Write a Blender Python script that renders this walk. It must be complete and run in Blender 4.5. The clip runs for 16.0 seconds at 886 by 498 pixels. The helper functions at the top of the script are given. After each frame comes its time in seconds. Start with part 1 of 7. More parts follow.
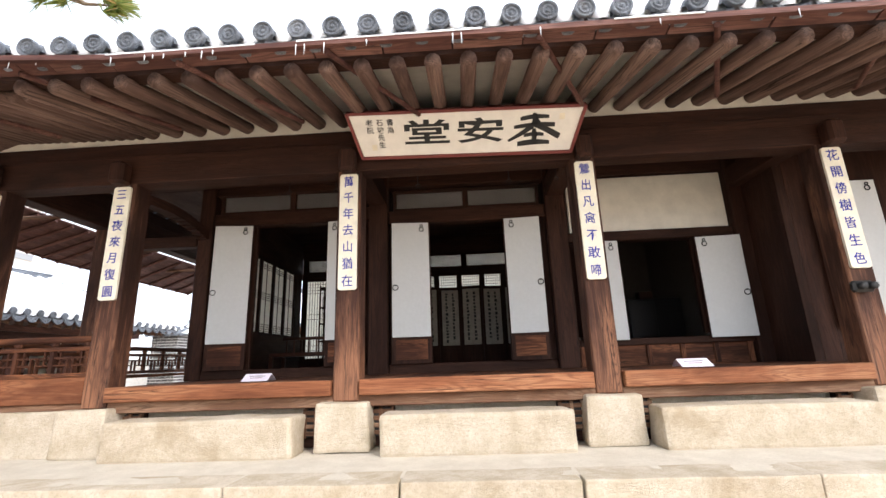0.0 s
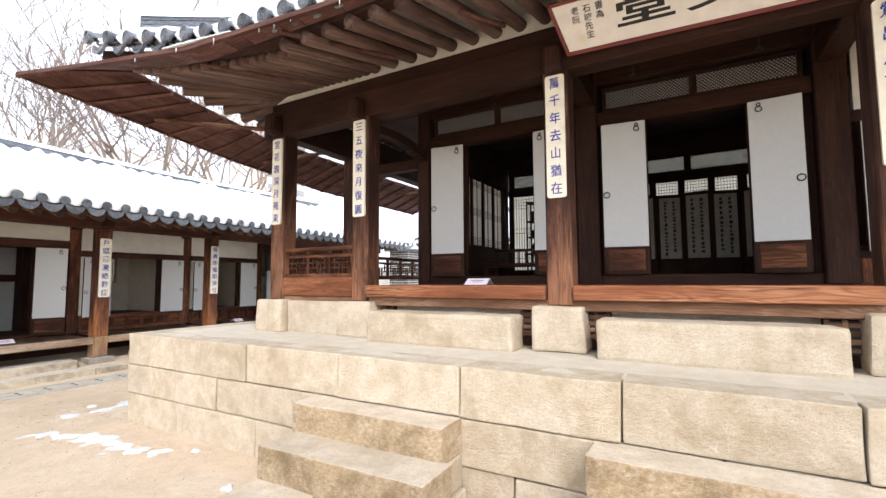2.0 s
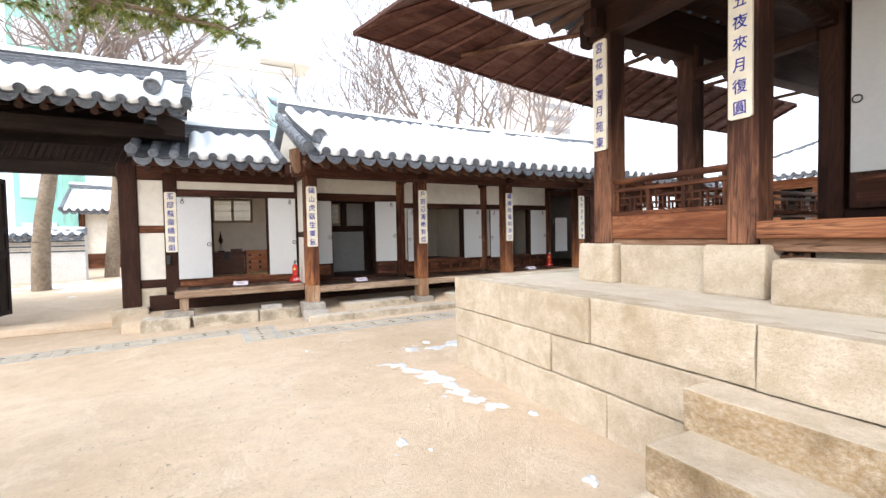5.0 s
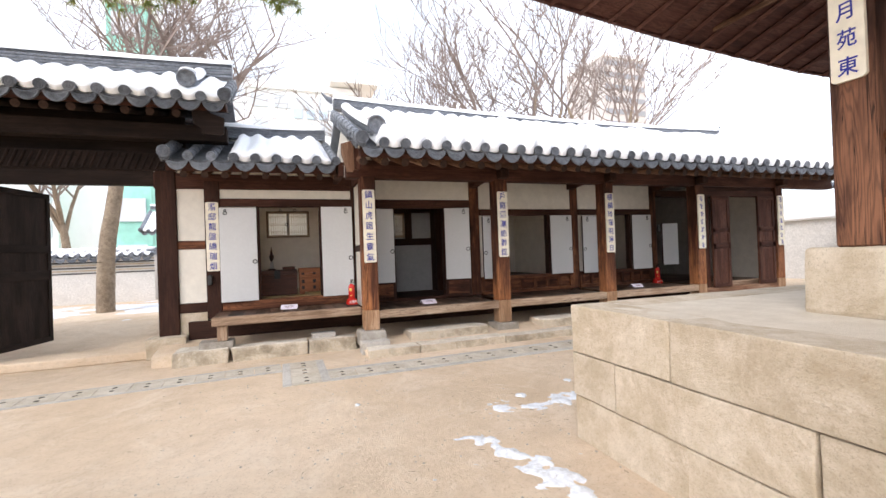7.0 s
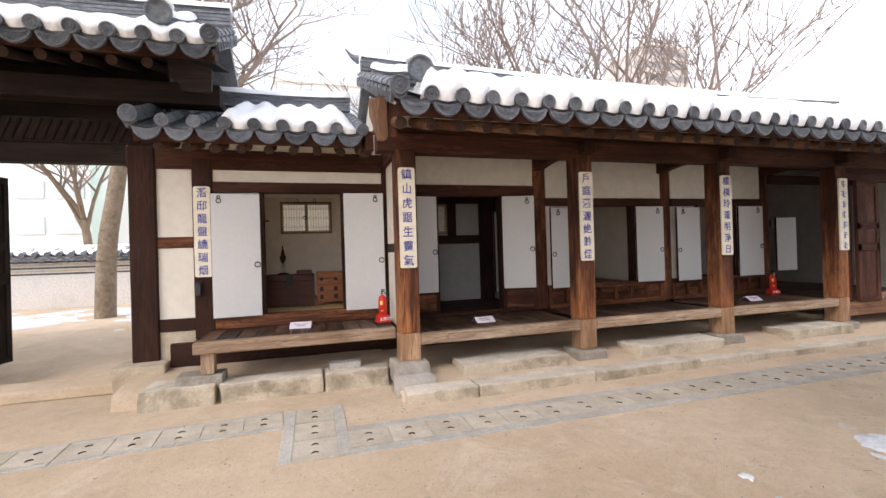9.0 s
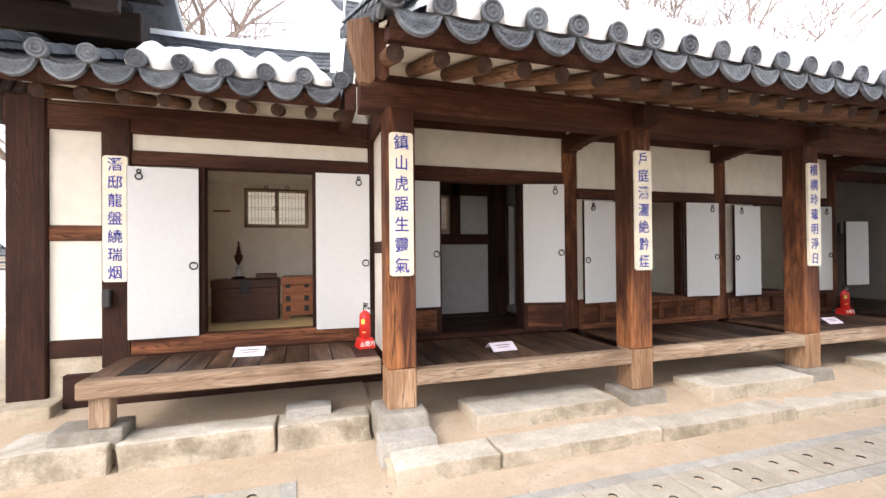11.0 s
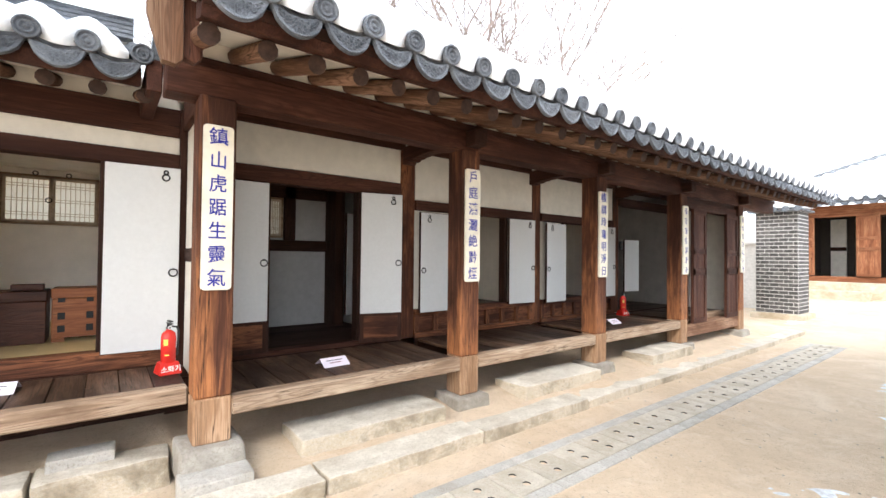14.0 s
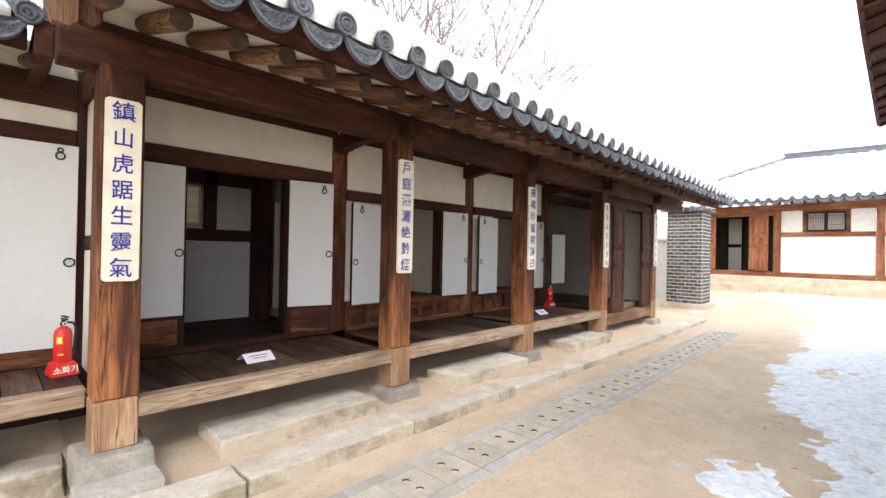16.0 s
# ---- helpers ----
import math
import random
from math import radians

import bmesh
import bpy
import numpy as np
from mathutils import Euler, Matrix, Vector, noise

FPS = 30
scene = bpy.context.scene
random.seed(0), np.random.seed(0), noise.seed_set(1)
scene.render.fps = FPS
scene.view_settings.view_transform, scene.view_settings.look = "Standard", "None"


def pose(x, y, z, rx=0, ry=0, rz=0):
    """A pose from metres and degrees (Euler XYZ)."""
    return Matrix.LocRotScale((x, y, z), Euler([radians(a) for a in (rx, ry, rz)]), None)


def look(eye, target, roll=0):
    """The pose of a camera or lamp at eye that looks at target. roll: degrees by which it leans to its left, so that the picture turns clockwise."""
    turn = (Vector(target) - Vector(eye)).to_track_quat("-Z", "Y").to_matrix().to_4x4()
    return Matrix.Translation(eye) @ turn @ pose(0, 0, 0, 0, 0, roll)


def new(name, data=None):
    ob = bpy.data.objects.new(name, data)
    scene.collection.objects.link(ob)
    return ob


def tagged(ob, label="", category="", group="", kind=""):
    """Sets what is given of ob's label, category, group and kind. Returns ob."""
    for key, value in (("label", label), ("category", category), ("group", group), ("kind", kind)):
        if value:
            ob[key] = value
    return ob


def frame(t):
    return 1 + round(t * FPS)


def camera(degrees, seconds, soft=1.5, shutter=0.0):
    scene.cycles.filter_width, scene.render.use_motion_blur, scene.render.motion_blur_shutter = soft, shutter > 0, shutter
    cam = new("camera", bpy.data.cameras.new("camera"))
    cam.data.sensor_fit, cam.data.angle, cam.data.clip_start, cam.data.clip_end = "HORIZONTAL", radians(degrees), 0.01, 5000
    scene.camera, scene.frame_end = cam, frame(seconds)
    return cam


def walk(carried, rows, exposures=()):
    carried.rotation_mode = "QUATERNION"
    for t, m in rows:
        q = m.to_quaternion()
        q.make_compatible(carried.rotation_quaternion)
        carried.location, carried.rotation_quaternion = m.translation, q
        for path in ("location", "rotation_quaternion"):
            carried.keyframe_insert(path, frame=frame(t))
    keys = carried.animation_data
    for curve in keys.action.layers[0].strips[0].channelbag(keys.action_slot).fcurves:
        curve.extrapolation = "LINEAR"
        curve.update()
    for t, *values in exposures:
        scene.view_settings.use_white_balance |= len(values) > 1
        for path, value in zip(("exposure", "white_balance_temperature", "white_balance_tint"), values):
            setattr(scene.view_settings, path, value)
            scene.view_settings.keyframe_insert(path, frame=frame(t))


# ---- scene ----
EXPOSURES = [(0, 1.12, 6120, 11), (1.5, 1.02, 6120, 11), (3.5, 0.96, 6150, 11), (5.0, 0.99, 6150, 11), (7.5, 0.66, 6350, 15), (8.5, 0.56, 6480, 16), (11.0, 1.38, 6350, 14), (12.5, 1.56, 6230, 11), (14.5, 1.36, 6120, 9), (16, 1.12, 6230, 11)]
cam = camera(90.3, 16.0)
PATH = [
    (0, (0.226, 0.024, 1.707), (0.178, 1.963, 2.194), -2.0),
    (0.5, (0.258, 0.076, 1.656), (0.044, 2.014, 2.103), -1.6),
    (1, (0.21, 0.037, 1.667), (-0.19, 1.966, 2.01), -1.0),
    (1.5, (0.179, 0.05, 1.644), (-0.484, 1.922, 1.882), -0.4),
    (2, (0.146, 0.033, 1.612), (-0.78, 1.8, 1.754), -0.3),
    (2.5, (0.125, 0.016, 1.591), (-1.021, 1.654, 1.662), -0.8),
    (3, (-0.005, -0.016, 1.593), (-1.336, 1.477, 1.592), -1.6),
    (3.5, (-0.184, 0.038, 1.556), (-1.687, 1.357, 1.519), -1.3),
    (4, (-0.461, 0.203, 1.551), (-2.088, 1.364, 1.482), -0.9),
    (4.5, (-0.796, 0.303, 1.507), (-2.497, 1.353, 1.429), -1.0),
    (5, (-1.219, 0.405, 1.502), (-2.971, 1.366, 1.436), -1.1),
    (7.5, (-3.477, 1.094, 1.422), (-5.369, 1.74, 1.441), -2.2),
    (8, (-4.001, 1.159, 1.47), (-5.906, 1.767, 1.48), -2.1),
    (8.5, (-4.506, 1.198, 1.498), (-6.423, 1.769, 1.504), -1.9),
    (11, (-6.548, 1.583, 1.502), (-8.457, 2.181, 1.518), -0.5),
    (11.5, (-6.649, 1.598, 1.531), (-8.53, 2.276, 1.555), -0.2),
    (12, (-6.674, 1.614, 1.566), (-8.516, 2.392, 1.591), 0.2),
    (12.5, (-6.67, 1.637, 1.552), (-8.458, 2.53, 1.595), 0.4),
    (13, (-6.647, 1.663, 1.568), (-8.372, 2.674, 1.609), 0.6),
    (13.5, (-6.631, 1.683, 1.546), (-8.286, 2.805, 1.596), 0.4),
    (14, (-6.617, 1.714, 1.562), (-8.205, 2.929, 1.6), 0.6),
    (14.5, (-6.616, 1.727, 1.57), (-8.137, 3.025, 1.597), 0.9),
    (15, (-6.616, 1.735, 1.546), (-8.078, 3.1, 1.574), 0.9),
    (15.5, (-6.618, 1.738, 1.542), (-8.036, 3.148, 1.561), 1.0),
    (16, (-6.615, 1.751, 1.544), (-8.009, 3.185, 1.556), 1.1),
]
walk(cam, [(t, look(eye, target, roll)) for t, eye, target, roll in PATH], EXPOSURES)

# ---- world and light ----
world = bpy.data.worlds.new("overcast")
scene.world = world
world.use_nodes = True
wn, wl = world.node_tree.nodes, world.node_tree.links
wn.clear()
sky = wn.new("ShaderNodeTexSky")
sky.sky_type, sky.sun_disc = "NISHITA", False
sky.sun_elevation, sky.sun_rotation = radians(43), radians(143)
sky.air_density, sky.dust_density = 1.0, 4.0
sky_bg = wn.new("ShaderNodeBackground")
sky_bg.inputs["Strength"].default_value = 0.06
wl.new(sky.outputs[0], sky_bg.inputs["Color"])
cloud_bg = wn.new("ShaderNodeBackground")
cloud_tc = wn.new("ShaderNodeTexCoord")
cloud_noise = wn.new("ShaderNodeTexNoise")
cloud_noise.inputs["Scale"].default_value = 1.6
cloud_noise.inputs["Detail"].default_value = 4
cloud_ramp = wn.new("ShaderNodeValToRGB")
cloud_ramp.color_ramp.elements[0].color = (0.44, 0.52, 0.58, 1)
cloud_ramp.color_ramp.elements[0].position = 0.32
cloud_ramp.color_ramp.elements[1].color = (1.0, 1.0, 1.0, 1)
cloud_ramp.color_ramp.elements[1].position = 0.6
wl.new(cloud_tc.outputs["Generated"], cloud_noise.inputs["Vector"])
wl.new(cloud_noise.outputs["Fac"], cloud_ramp.inputs["Fac"])
wl.new(cloud_ramp.outputs["Color"], cloud_bg.inputs["Color"])
cloud_bg.inputs["Strength"].default_value = 1.12
sky_add = wn.new("ShaderNodeAddShader")
wl.new(sky_bg.outputs[0], sky_add.inputs[0])
wl.new(cloud_bg.outputs[0], sky_add.inputs[1])
world_out = wn.new("ShaderNodeOutputWorld")
wl.new(sky_add.outputs[0], world_out.inputs["Surface"])
sun = new("sun", bpy.data.lights.new("sun", "SUN"))
sun.data.energy, sun.data.angle, sun.data.color = 1.0, radians(18), (1.0, 0.97, 0.92)
sun.matrix_world = look((0, 0, 20), (-6.0, 8.0, 10.7))


# ---- materials ----
def material(name, rough=0.7, metal=0.0):
    m = bpy.data.materials.new(name)
    m.use_nodes = True
    b = m.node_tree.nodes["Principled BSDF"]
    b.inputs["Roughness"].default_value = rough
    b.inputs["Metallic"].default_value = metal
    return m, m.node_tree.nodes, m.node_tree.links, b


def coords(n, l, scale, object_random=True):
    tc = n.new("ShaderNodeTexCoord")
    mp = n.new("ShaderNodeMapping")
    mp.inputs["Scale"].default_value = scale
    l.new(tc.outputs["Object"], mp.inputs["Vector"])
    if object_random:
        info = n.new("ShaderNodeObjectInfo")
        mul = n.new("ShaderNodeMath")
        mul.operation = "MULTIPLY"
        mul.inputs[1].default_value = 37.0
        l.new(info.outputs["Random"], mul.inputs[0])
        l.new(mul.outputs[0], mp.inputs["Location"])
    return mp.outputs["Vector"]


def ramp(n, l, fac, stops):
    r = n.new("ShaderNodeValToRGB")
    e = r.color_ramp.elements
    while len(e) < len(stops):
        e.new(0.5)
    for el, (p, c) in zip(e, stops):
        el.position, el.color = p, (*c, 1)
    l.new(fac, r.inputs["Fac"])
    return r.outputs["Color"]


def noise_tex(n, l, vec, scale, detail=6, rough=0.6, distortion=0.0):
    t = n.new("ShaderNodeTexNoise")
    t.inputs["Scale"].default_value = scale
    t.inputs["Detail"].default_value = detail
    t.inputs["Roughness"].default_value = rough
    t.inputs["Distortion"].default_value = distortion
    l.new(vec, t.inputs["Vector"])
    return t.outputs["Fac"]


def mix(n, l, a, b, fac, mode="MIX"):
    m = n.new("ShaderNodeMix")
    m.data_type, m.blend_type = "RGBA", mode
    for sock, val in ((m.inputs[6], a), (m.inputs[7], b), (m.inputs[0], fac)):
        if isinstance(val, (int, float)):
            sock.default_value = val
        elif isinstance(val, tuple):
            sock.default_value = (*val, 1)
        else:
            l.new(val, sock)
    return m.outputs[2]


def bump(n, l, b, height, strength, distance):
    bm_ = n.new("ShaderNodeBump")
    bm_.inputs["Strength"].default_value = strength
    bm_.inputs["Distance"].default_value = distance
    l.new(height, bm_.inputs["Height"])
    l.new(bm_.outputs["Normal"], b.inputs["Normal"])


def vary(n, l, colour, amount):
    """Each piece a little lighter or darker than its neighbours."""
    info = n.new("ShaderNodeObjectInfo")
    mr = n.new("ShaderNodeMapRange")
    mr.inputs["To Min"].default_value, mr.inputs["To Max"].default_value = 1 - amount, 1 + amount
    l.new(info.outputs["Random"], mr.inputs["Value"])
    hsv = n.new("ShaderNodeHueSaturation")
    l.new(mr.outputs[0], hsv.inputs["Value"])
    l.new(colour, hsv.inputs["Color"])
    return hsv.outputs["Color"]


def wood(name, axis, dark, mid, light, rough=0.6, spread=0.12, ring=1.0, lines=0.55, bleach=None):
    """Timber with grain along one axis: worn and grimy patches, cathedral growth rings, fibres and drying cracks.
    bleach: heights along the piece between which the weathered, paler foot fades into the stained head."""
    m, n, l, b = material(name, rough)
    b.inputs["Specular IOR Level"].default_value = 0.22
    k = "xyz".index(axis)

    def along(cross, length):
        sc = [cross] * 3
        sc[k] = length
        return coords(n, l, sc)

    def math_(op, a, c):
        q = n.new("ShaderNodeMath")
        q.operation = op
        l.new(a, q.inputs[0])
        if isinstance(c, (int, float)):
            q.inputs[1].default_value = c
        else:
            l.new(c, q.inputs[1])
        return q.outputs[0]

    grain = noise_tex(n, l, along(8.0 * ring, 0.5), 2.0, 5, 0.6, 1.0)
    fine = noise_tex(n, l, along(70.0, 1.6), 1.4, 4, 0.7)
    worn = noise_tex(n, l, along(3.2, 0.8), 1.1, 5, 0.6, 0.5)
    crack = noise_tex(n, l, along(11.0, 0.22), 1.6, 3, 0.5, 0.3)
    field = noise_tex(n, l, along(3.4 * ring, 0.30), 1.0, 3, 0.5)
    rings = math_("SINE", math_("MULTIPLY", field, 240.0), 0.0)
    rings = ramp(n, l, rings, [(0.0, (0, 0, 0)), (0.45, (0.15, 0.15, 0.15)), (0.95, (lines,) * 3)])
    if bleach:
        tc = n.new("ShaderNodeTexCoord")
        sep = n.new("ShaderNodeSeparateXYZ")
        l.new(tc.outputs["Object"], sep.inputs[0])
        mr = n.new("ShaderNodeMapRange")
        mr.inputs["From Min"].default_value, mr.inputs["From Max"].default_value = bleach
        mr.inputs["To Min"].default_value, mr.inputs["To Max"].default_value = 0.17, -0.12
        l.new(sep.outputs["XYZ".index("Z")], mr.inputs["Value"])
        worn = math_("ADD", worn, mr.outputs[0])
    col = ramp(n, l, grain, [(0.32, tuple(0.45 * a + 0.55 * c for a, c in zip(dark, mid))), (0.5, mid), (0.68, tuple(0.5 * a + 0.5 * c for a, c in zip(light, mid)))])
    col = mix(n, l, col, light, ramp(n, l, worn, [(0.48, (0, 0, 0)), (0.70, (0.85, 0.85, 0.85))]))
    col = mix(n, l, col, dark, ramp(n, l, worn, [(0.30, (0.85, 0.85, 0.85)), (0.46, (0, 0, 0))]))
    col = mix(n, l, col, tuple(0.6 * a + 0.4 * c for a, c in zip(dark, mid)), rings)
    col = mix(n, l, col, dark, ramp(n, l, fine, [(0.50, (0, 0, 0)), (0.72, (0.65, 0.65, 0.65))]))
    line = ramp(n, l, crack, [(0.488, (0, 0, 0)), (0.500, (0.95, 0.95, 0.95)), (0.512, (0, 0, 0))])
    gate = ramp(n, l, worn, [(0.46, (0, 0, 0)), (0.56, (1, 1, 1))])
    line = mix(n, l, line, gate, 1.0, "MULTIPLY")
    col = mix(n, l, col, tuple(c * 0.35 for c in dark), line)
    l.new(vary(n, l, col, spread), b.inputs["Base Color"])
    l.new(ramp(n, l, worn, [(0.3, (rough + 0.12,) * 3), (0.7, (rough - 0.06,) * 3)]), b.inputs["Roughness"])
    h = math_("SUBTRACT", fine, line)
    bump(n, l, b, math_("SUBTRACT", h, rings), 0.4, 0.004)
    return m


def stone(name, c1, c2, stain, rough=0.9, scale=1.0, spread=0.06, speck=0.5, stain_amount=0.6, riser=None):
    """Dressed granite: mottling, dark specks, sharp-edged brown or grey stains and a tooled face.
    riser: colour for upright faces alone, crust on steps and painted shade on kerbs."""
    m, n, l, b = material(name, rough)
    vec = coords(n, l, (1, 1, 1))
    mott = noise_tex(n, l, vec, 5.0 * scale, 7, 0.65)
    grit = noise_tex(n, l, vec, 38.0 * scale, 5, 0.75)
    spk = noise_tex(n, l, vec, 95.0, 3, 0.8)
    st = noise_tex(n, l, vec, 1.6, 9, 0.74, 0.4)
    tool = noise_tex(n, l, coords(n, l, (1.4, 1.4, 2.2)), 20.0, 8, 0.8, 0.3)
    col = ramp(n, l, mott, [(0.35, c1), (0.65, c2)])
    col = mix(n, l, col, tuple(0.5 * a + 0.5 * c for a, c in zip(c1, stain)), ramp(n, l, grit, [(0.47, (0, 0, 0)), (0.66, (speck,) * 3)]))
    col = mix(n, l, col, stain, ramp(n, l, st, [(0.49, (0, 0, 0)), (0.60, (stain_amount * 0.6,) * 3), (0.74, (stain_amount,) * 3)]))
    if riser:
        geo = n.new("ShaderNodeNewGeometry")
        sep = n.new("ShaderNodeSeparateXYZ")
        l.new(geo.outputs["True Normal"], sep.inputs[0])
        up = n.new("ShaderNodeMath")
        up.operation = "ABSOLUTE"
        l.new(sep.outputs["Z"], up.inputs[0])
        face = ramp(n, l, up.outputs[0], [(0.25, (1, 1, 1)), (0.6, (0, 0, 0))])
        crust_shade = mix(n, l, ramp(n, l, tool, [(0.36, (0.15,) * 3), (0.60, (0.85,) * 3)]), face, 1.0, "MULTIPLY")
        col = mix(n, l, col, riser, crust_shade)
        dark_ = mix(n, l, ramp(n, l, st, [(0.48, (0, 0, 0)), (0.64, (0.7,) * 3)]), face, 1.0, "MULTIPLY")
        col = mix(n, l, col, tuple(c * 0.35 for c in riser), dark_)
    col = mix(n, l, col, tuple(c * 0.40 for c in c1), ramp(n, l, spk, [(0.55, (0, 0, 0)), (0.68, (speck,) * 3)]))
    l.new(vary(n, l, col, spread), b.inputs["Base Color"])
    h = n.new("ShaderNodeMath")
    h.operation = "ADD"
    l.new(tool, h.inputs[0])
    l.new(grit, h.inputs[1])
    bump(n, l, b, h.outputs[0], 0.9, 0.012)
    return m


def plain(name, colour, rough=0.6, metal=0.0, mottling=0.06, scale=12.0, relief=0.08):
    """Paint, paper, plaster or iron: one colour with faint mottling and relief."""
    m, n, l, b = material(name, rough, metal)
    vec = coords(n, l, (1, 1, 1))
    a = noise_tex(n, l, vec, scale, 6, 0.6)
    c = noise_tex(n, l, vec, scale * 0.15, 4, 0.6)
    lo, hi = tuple(v * (1 - mottling * 1.6) for v in colour), tuple(min(1, v * (1 + mottling)) for v in colour)
    col = ramp(n, l, a, [(0.3, lo), (0.7, hi)])
    col = mix(n, l, col, lo, ramp(n, l, c, [(0.5, (0, 0, 0)), (0.75, (0.7,) * 3)]))
    l.new(col, b.inputs["Base Color"])
    bump(n, l, b, a, relief, 0.003)
    return m


def three(name, dark, mid, light, **kw):
    return {a: wood(name + "_" + a, a, dark, mid, light, **kw) for a in "xyz"}


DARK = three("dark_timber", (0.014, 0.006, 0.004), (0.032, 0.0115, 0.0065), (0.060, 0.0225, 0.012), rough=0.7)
COLUMN = three("column_timber", (0.018, 0.0068, 0.0045), (0.080, 0.028, 0.014), (0.300, 0.115, 0.048), rough=0.68)
POST = wood("weathered_post_timber", "z", (0.026, 0.0095, 0.0058), (0.092, 0.034, 0.018), (0.420, 0.170, 0.066), 0.68, 0.10, 1.0, 0.38, (0.3, 1.7))
HALLPOST = wood("hall_post_timber", "z", (0.018, 0.0075, 0.0055), (0.062, 0.026, 0.0165), (0.270, 0.125, 0.068), 0.68, 0.10, 1.0, 0.42, (0.1, 1.3))
WINGW = three("wing_beam_timber", (0.022, 0.0080, 0.0052), (0.056, 0.0200, 0.0120), (0.120, 0.048, 0.028), rough=0.7)
RAFTERW = three("rafter_timber", (0.034, 0.016, 0.009), (0.115, 0.057, 0.033), (0.270, 0.155, 0.098), rough=0.75)
HALLRAFT = three("hall_rafter_timber", (0.040, 0.022, 0.018), (0.125, 0.074, 0.059), (0.260, 0.172, 0.138), rough=0.7)
WARM = three("warm_timber", (0.085, 0.026, 0.012), (0.240, 0.088, 0.038), (0.400, 0.195, 0.098), rough=0.68, lines=0.6)
GREY = three("weathered_timber", (0.110, 0.066, 0.040), (0.330, 0.225, 0.150), (0.560, 0.440, 0.325), rough=0.8, lines=0.5)
FLOORW = three("porch_floor_timber", (0.010, 0.006, 0.0045), (0.044, 0.024, 0.015), (0.190, 0.110, 0.068), rough=0.45, spread=0.55)
SILLW = three("worn_sill_timber", (0.075, 0.034, 0.020), (0.190, 0.098, 0.056), (0.360, 0.230, 0.150), rough=0.75, lines=0.5)
# gate timber: the deep shade under its roof is put into the colour
GATEW = three("shaded_gate_timber", (0.006, 0.004, 0.0035), (0.015, 0.0085, 0.0065), (0.032, 0.018, 0.013), rough=0.75)
SPLICE = three("pale_splice_timber", (0.130, 0.068, 0.036), (0.330, 0.195, 0.110), (0.520, 0.350, 0.225), rough=0.75, lines=0.5)
ENDGRAIN = plain("rafter_end_grain", (0.050, 0.026, 0.018), 0.9, mottling=0.35, scale=22, relief=0.3)
AWNING = three("awning_timber", (0.036, 0.015, 0.013), (0.105, 0.045, 0.036), (0.200, 0.102, 0.080), rough=0.7)
TERRACE = stone("terrace_granite", (0.48, 0.395, 0.28), (0.635, 0.55, 0.435), (0.33, 0.245, 0.145), stain_amount=0.72, speck=0.45)
LIME = stone("lime_earth_floor", (0.60, 0.53, 0.425), (0.70, 0.63, 0.52), (0.50, 0.42, 0.31), stain_amount=0.4, speck=0.3)
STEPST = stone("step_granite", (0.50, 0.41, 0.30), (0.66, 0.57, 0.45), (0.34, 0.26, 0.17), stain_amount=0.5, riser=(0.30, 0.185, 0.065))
# the kerb riser puts the shading of front against top into the colour
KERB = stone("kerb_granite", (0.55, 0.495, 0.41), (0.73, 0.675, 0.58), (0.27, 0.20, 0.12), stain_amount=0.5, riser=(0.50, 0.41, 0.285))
GREYST = stone("grey_granite", (0.31, 0.28, 0.24), (0.47, 0.435, 0.38), (0.16, 0.13, 0.095), stain_amount=0.7)
DRAINTOP = stone("drain_cover_granite", (0.45, 0.40, 0.32), (0.60, 0.545, 0.455), (0.34, 0.27, 0.18), stain_amount=0.5, speck=0.5)
SLAB = stone("drain_granite", (0.41, 0.39, 0.355), (0.56, 0.535, 0.49), (0.33, 0.27, 0.20), stain_amount=0.5, speck=0.7)
TILE = stone("roof_tile_clay", (0.070, 0.078, 0.094), (0.170, 0.188, 0.220), (0.34, 0.36, 0.39), rough=0.38, scale=3, spread=0.3, stain_amount=0.5)
PAPER = plain("door_paper", (0.61, 0.615, 0.61), 0.85, mottling=0.025, scale=30, relief=0.15)
PLASTER = plain("wall_plaster", (0.72, 0.68, 0.60), 0.9, mottling=0.07, scale=6, relief=0.2)
EARTHWALL = plain("grey_earthen_plaster", (0.42, 0.40, 0.37), 0.9, mottling=0.10, scale=5, relief=0.15)
INPLASTER = plain("room_wallpaper", (0.89, 0.83, 0.73), 0.9, mottling=0.05, scale=5, relief=0.1)
BOARD = plain("plaque_paint", (0.80, 0.74, 0.60), 0.7, mottling=0.10, scale=7, relief=0.1)
INK = plain("blue_ink", (0.018, 0.024, 0.27), 0.6)
BLACK = plain("black_ink", (0.012, 0.012, 0.013), 0.6)
IRON = plain("wrought_iron", (0.022, 0.021, 0.022), 0.5, 0.6)
RED = plain("red_enamel", (0.62, 0.030, 0.022), 0.25, mottling=0.03)
WHITE = plain("white_print", (0.80, 0.80, 0.78), 0.5)
CARD = plain("notice_card", (0.74, 0.67, 0.75), 0.5, mottling=0.02)
RUBBER = plain("black_rubber", (0.02, 0.02, 0.02), 0.5)
MORTAR = plain("mortar", (0.62, 0.60, 0.57), 0.9, mottling=0.12, scale=20, relief=0.3)
SIGNRED = plain("sign_red_paint", (0.16, 0.030, 0.026), 0.6)
ICE = plain("ice", (0.75, 0.80, 0.84), 0.12, mottling=0.02)
BRICK = stone("grey_brick", (0.055, 0.052, 0.052), (0.120, 0.112, 0.108), (0.20, 0.19, 0.18), scale=3, spread=0.35)


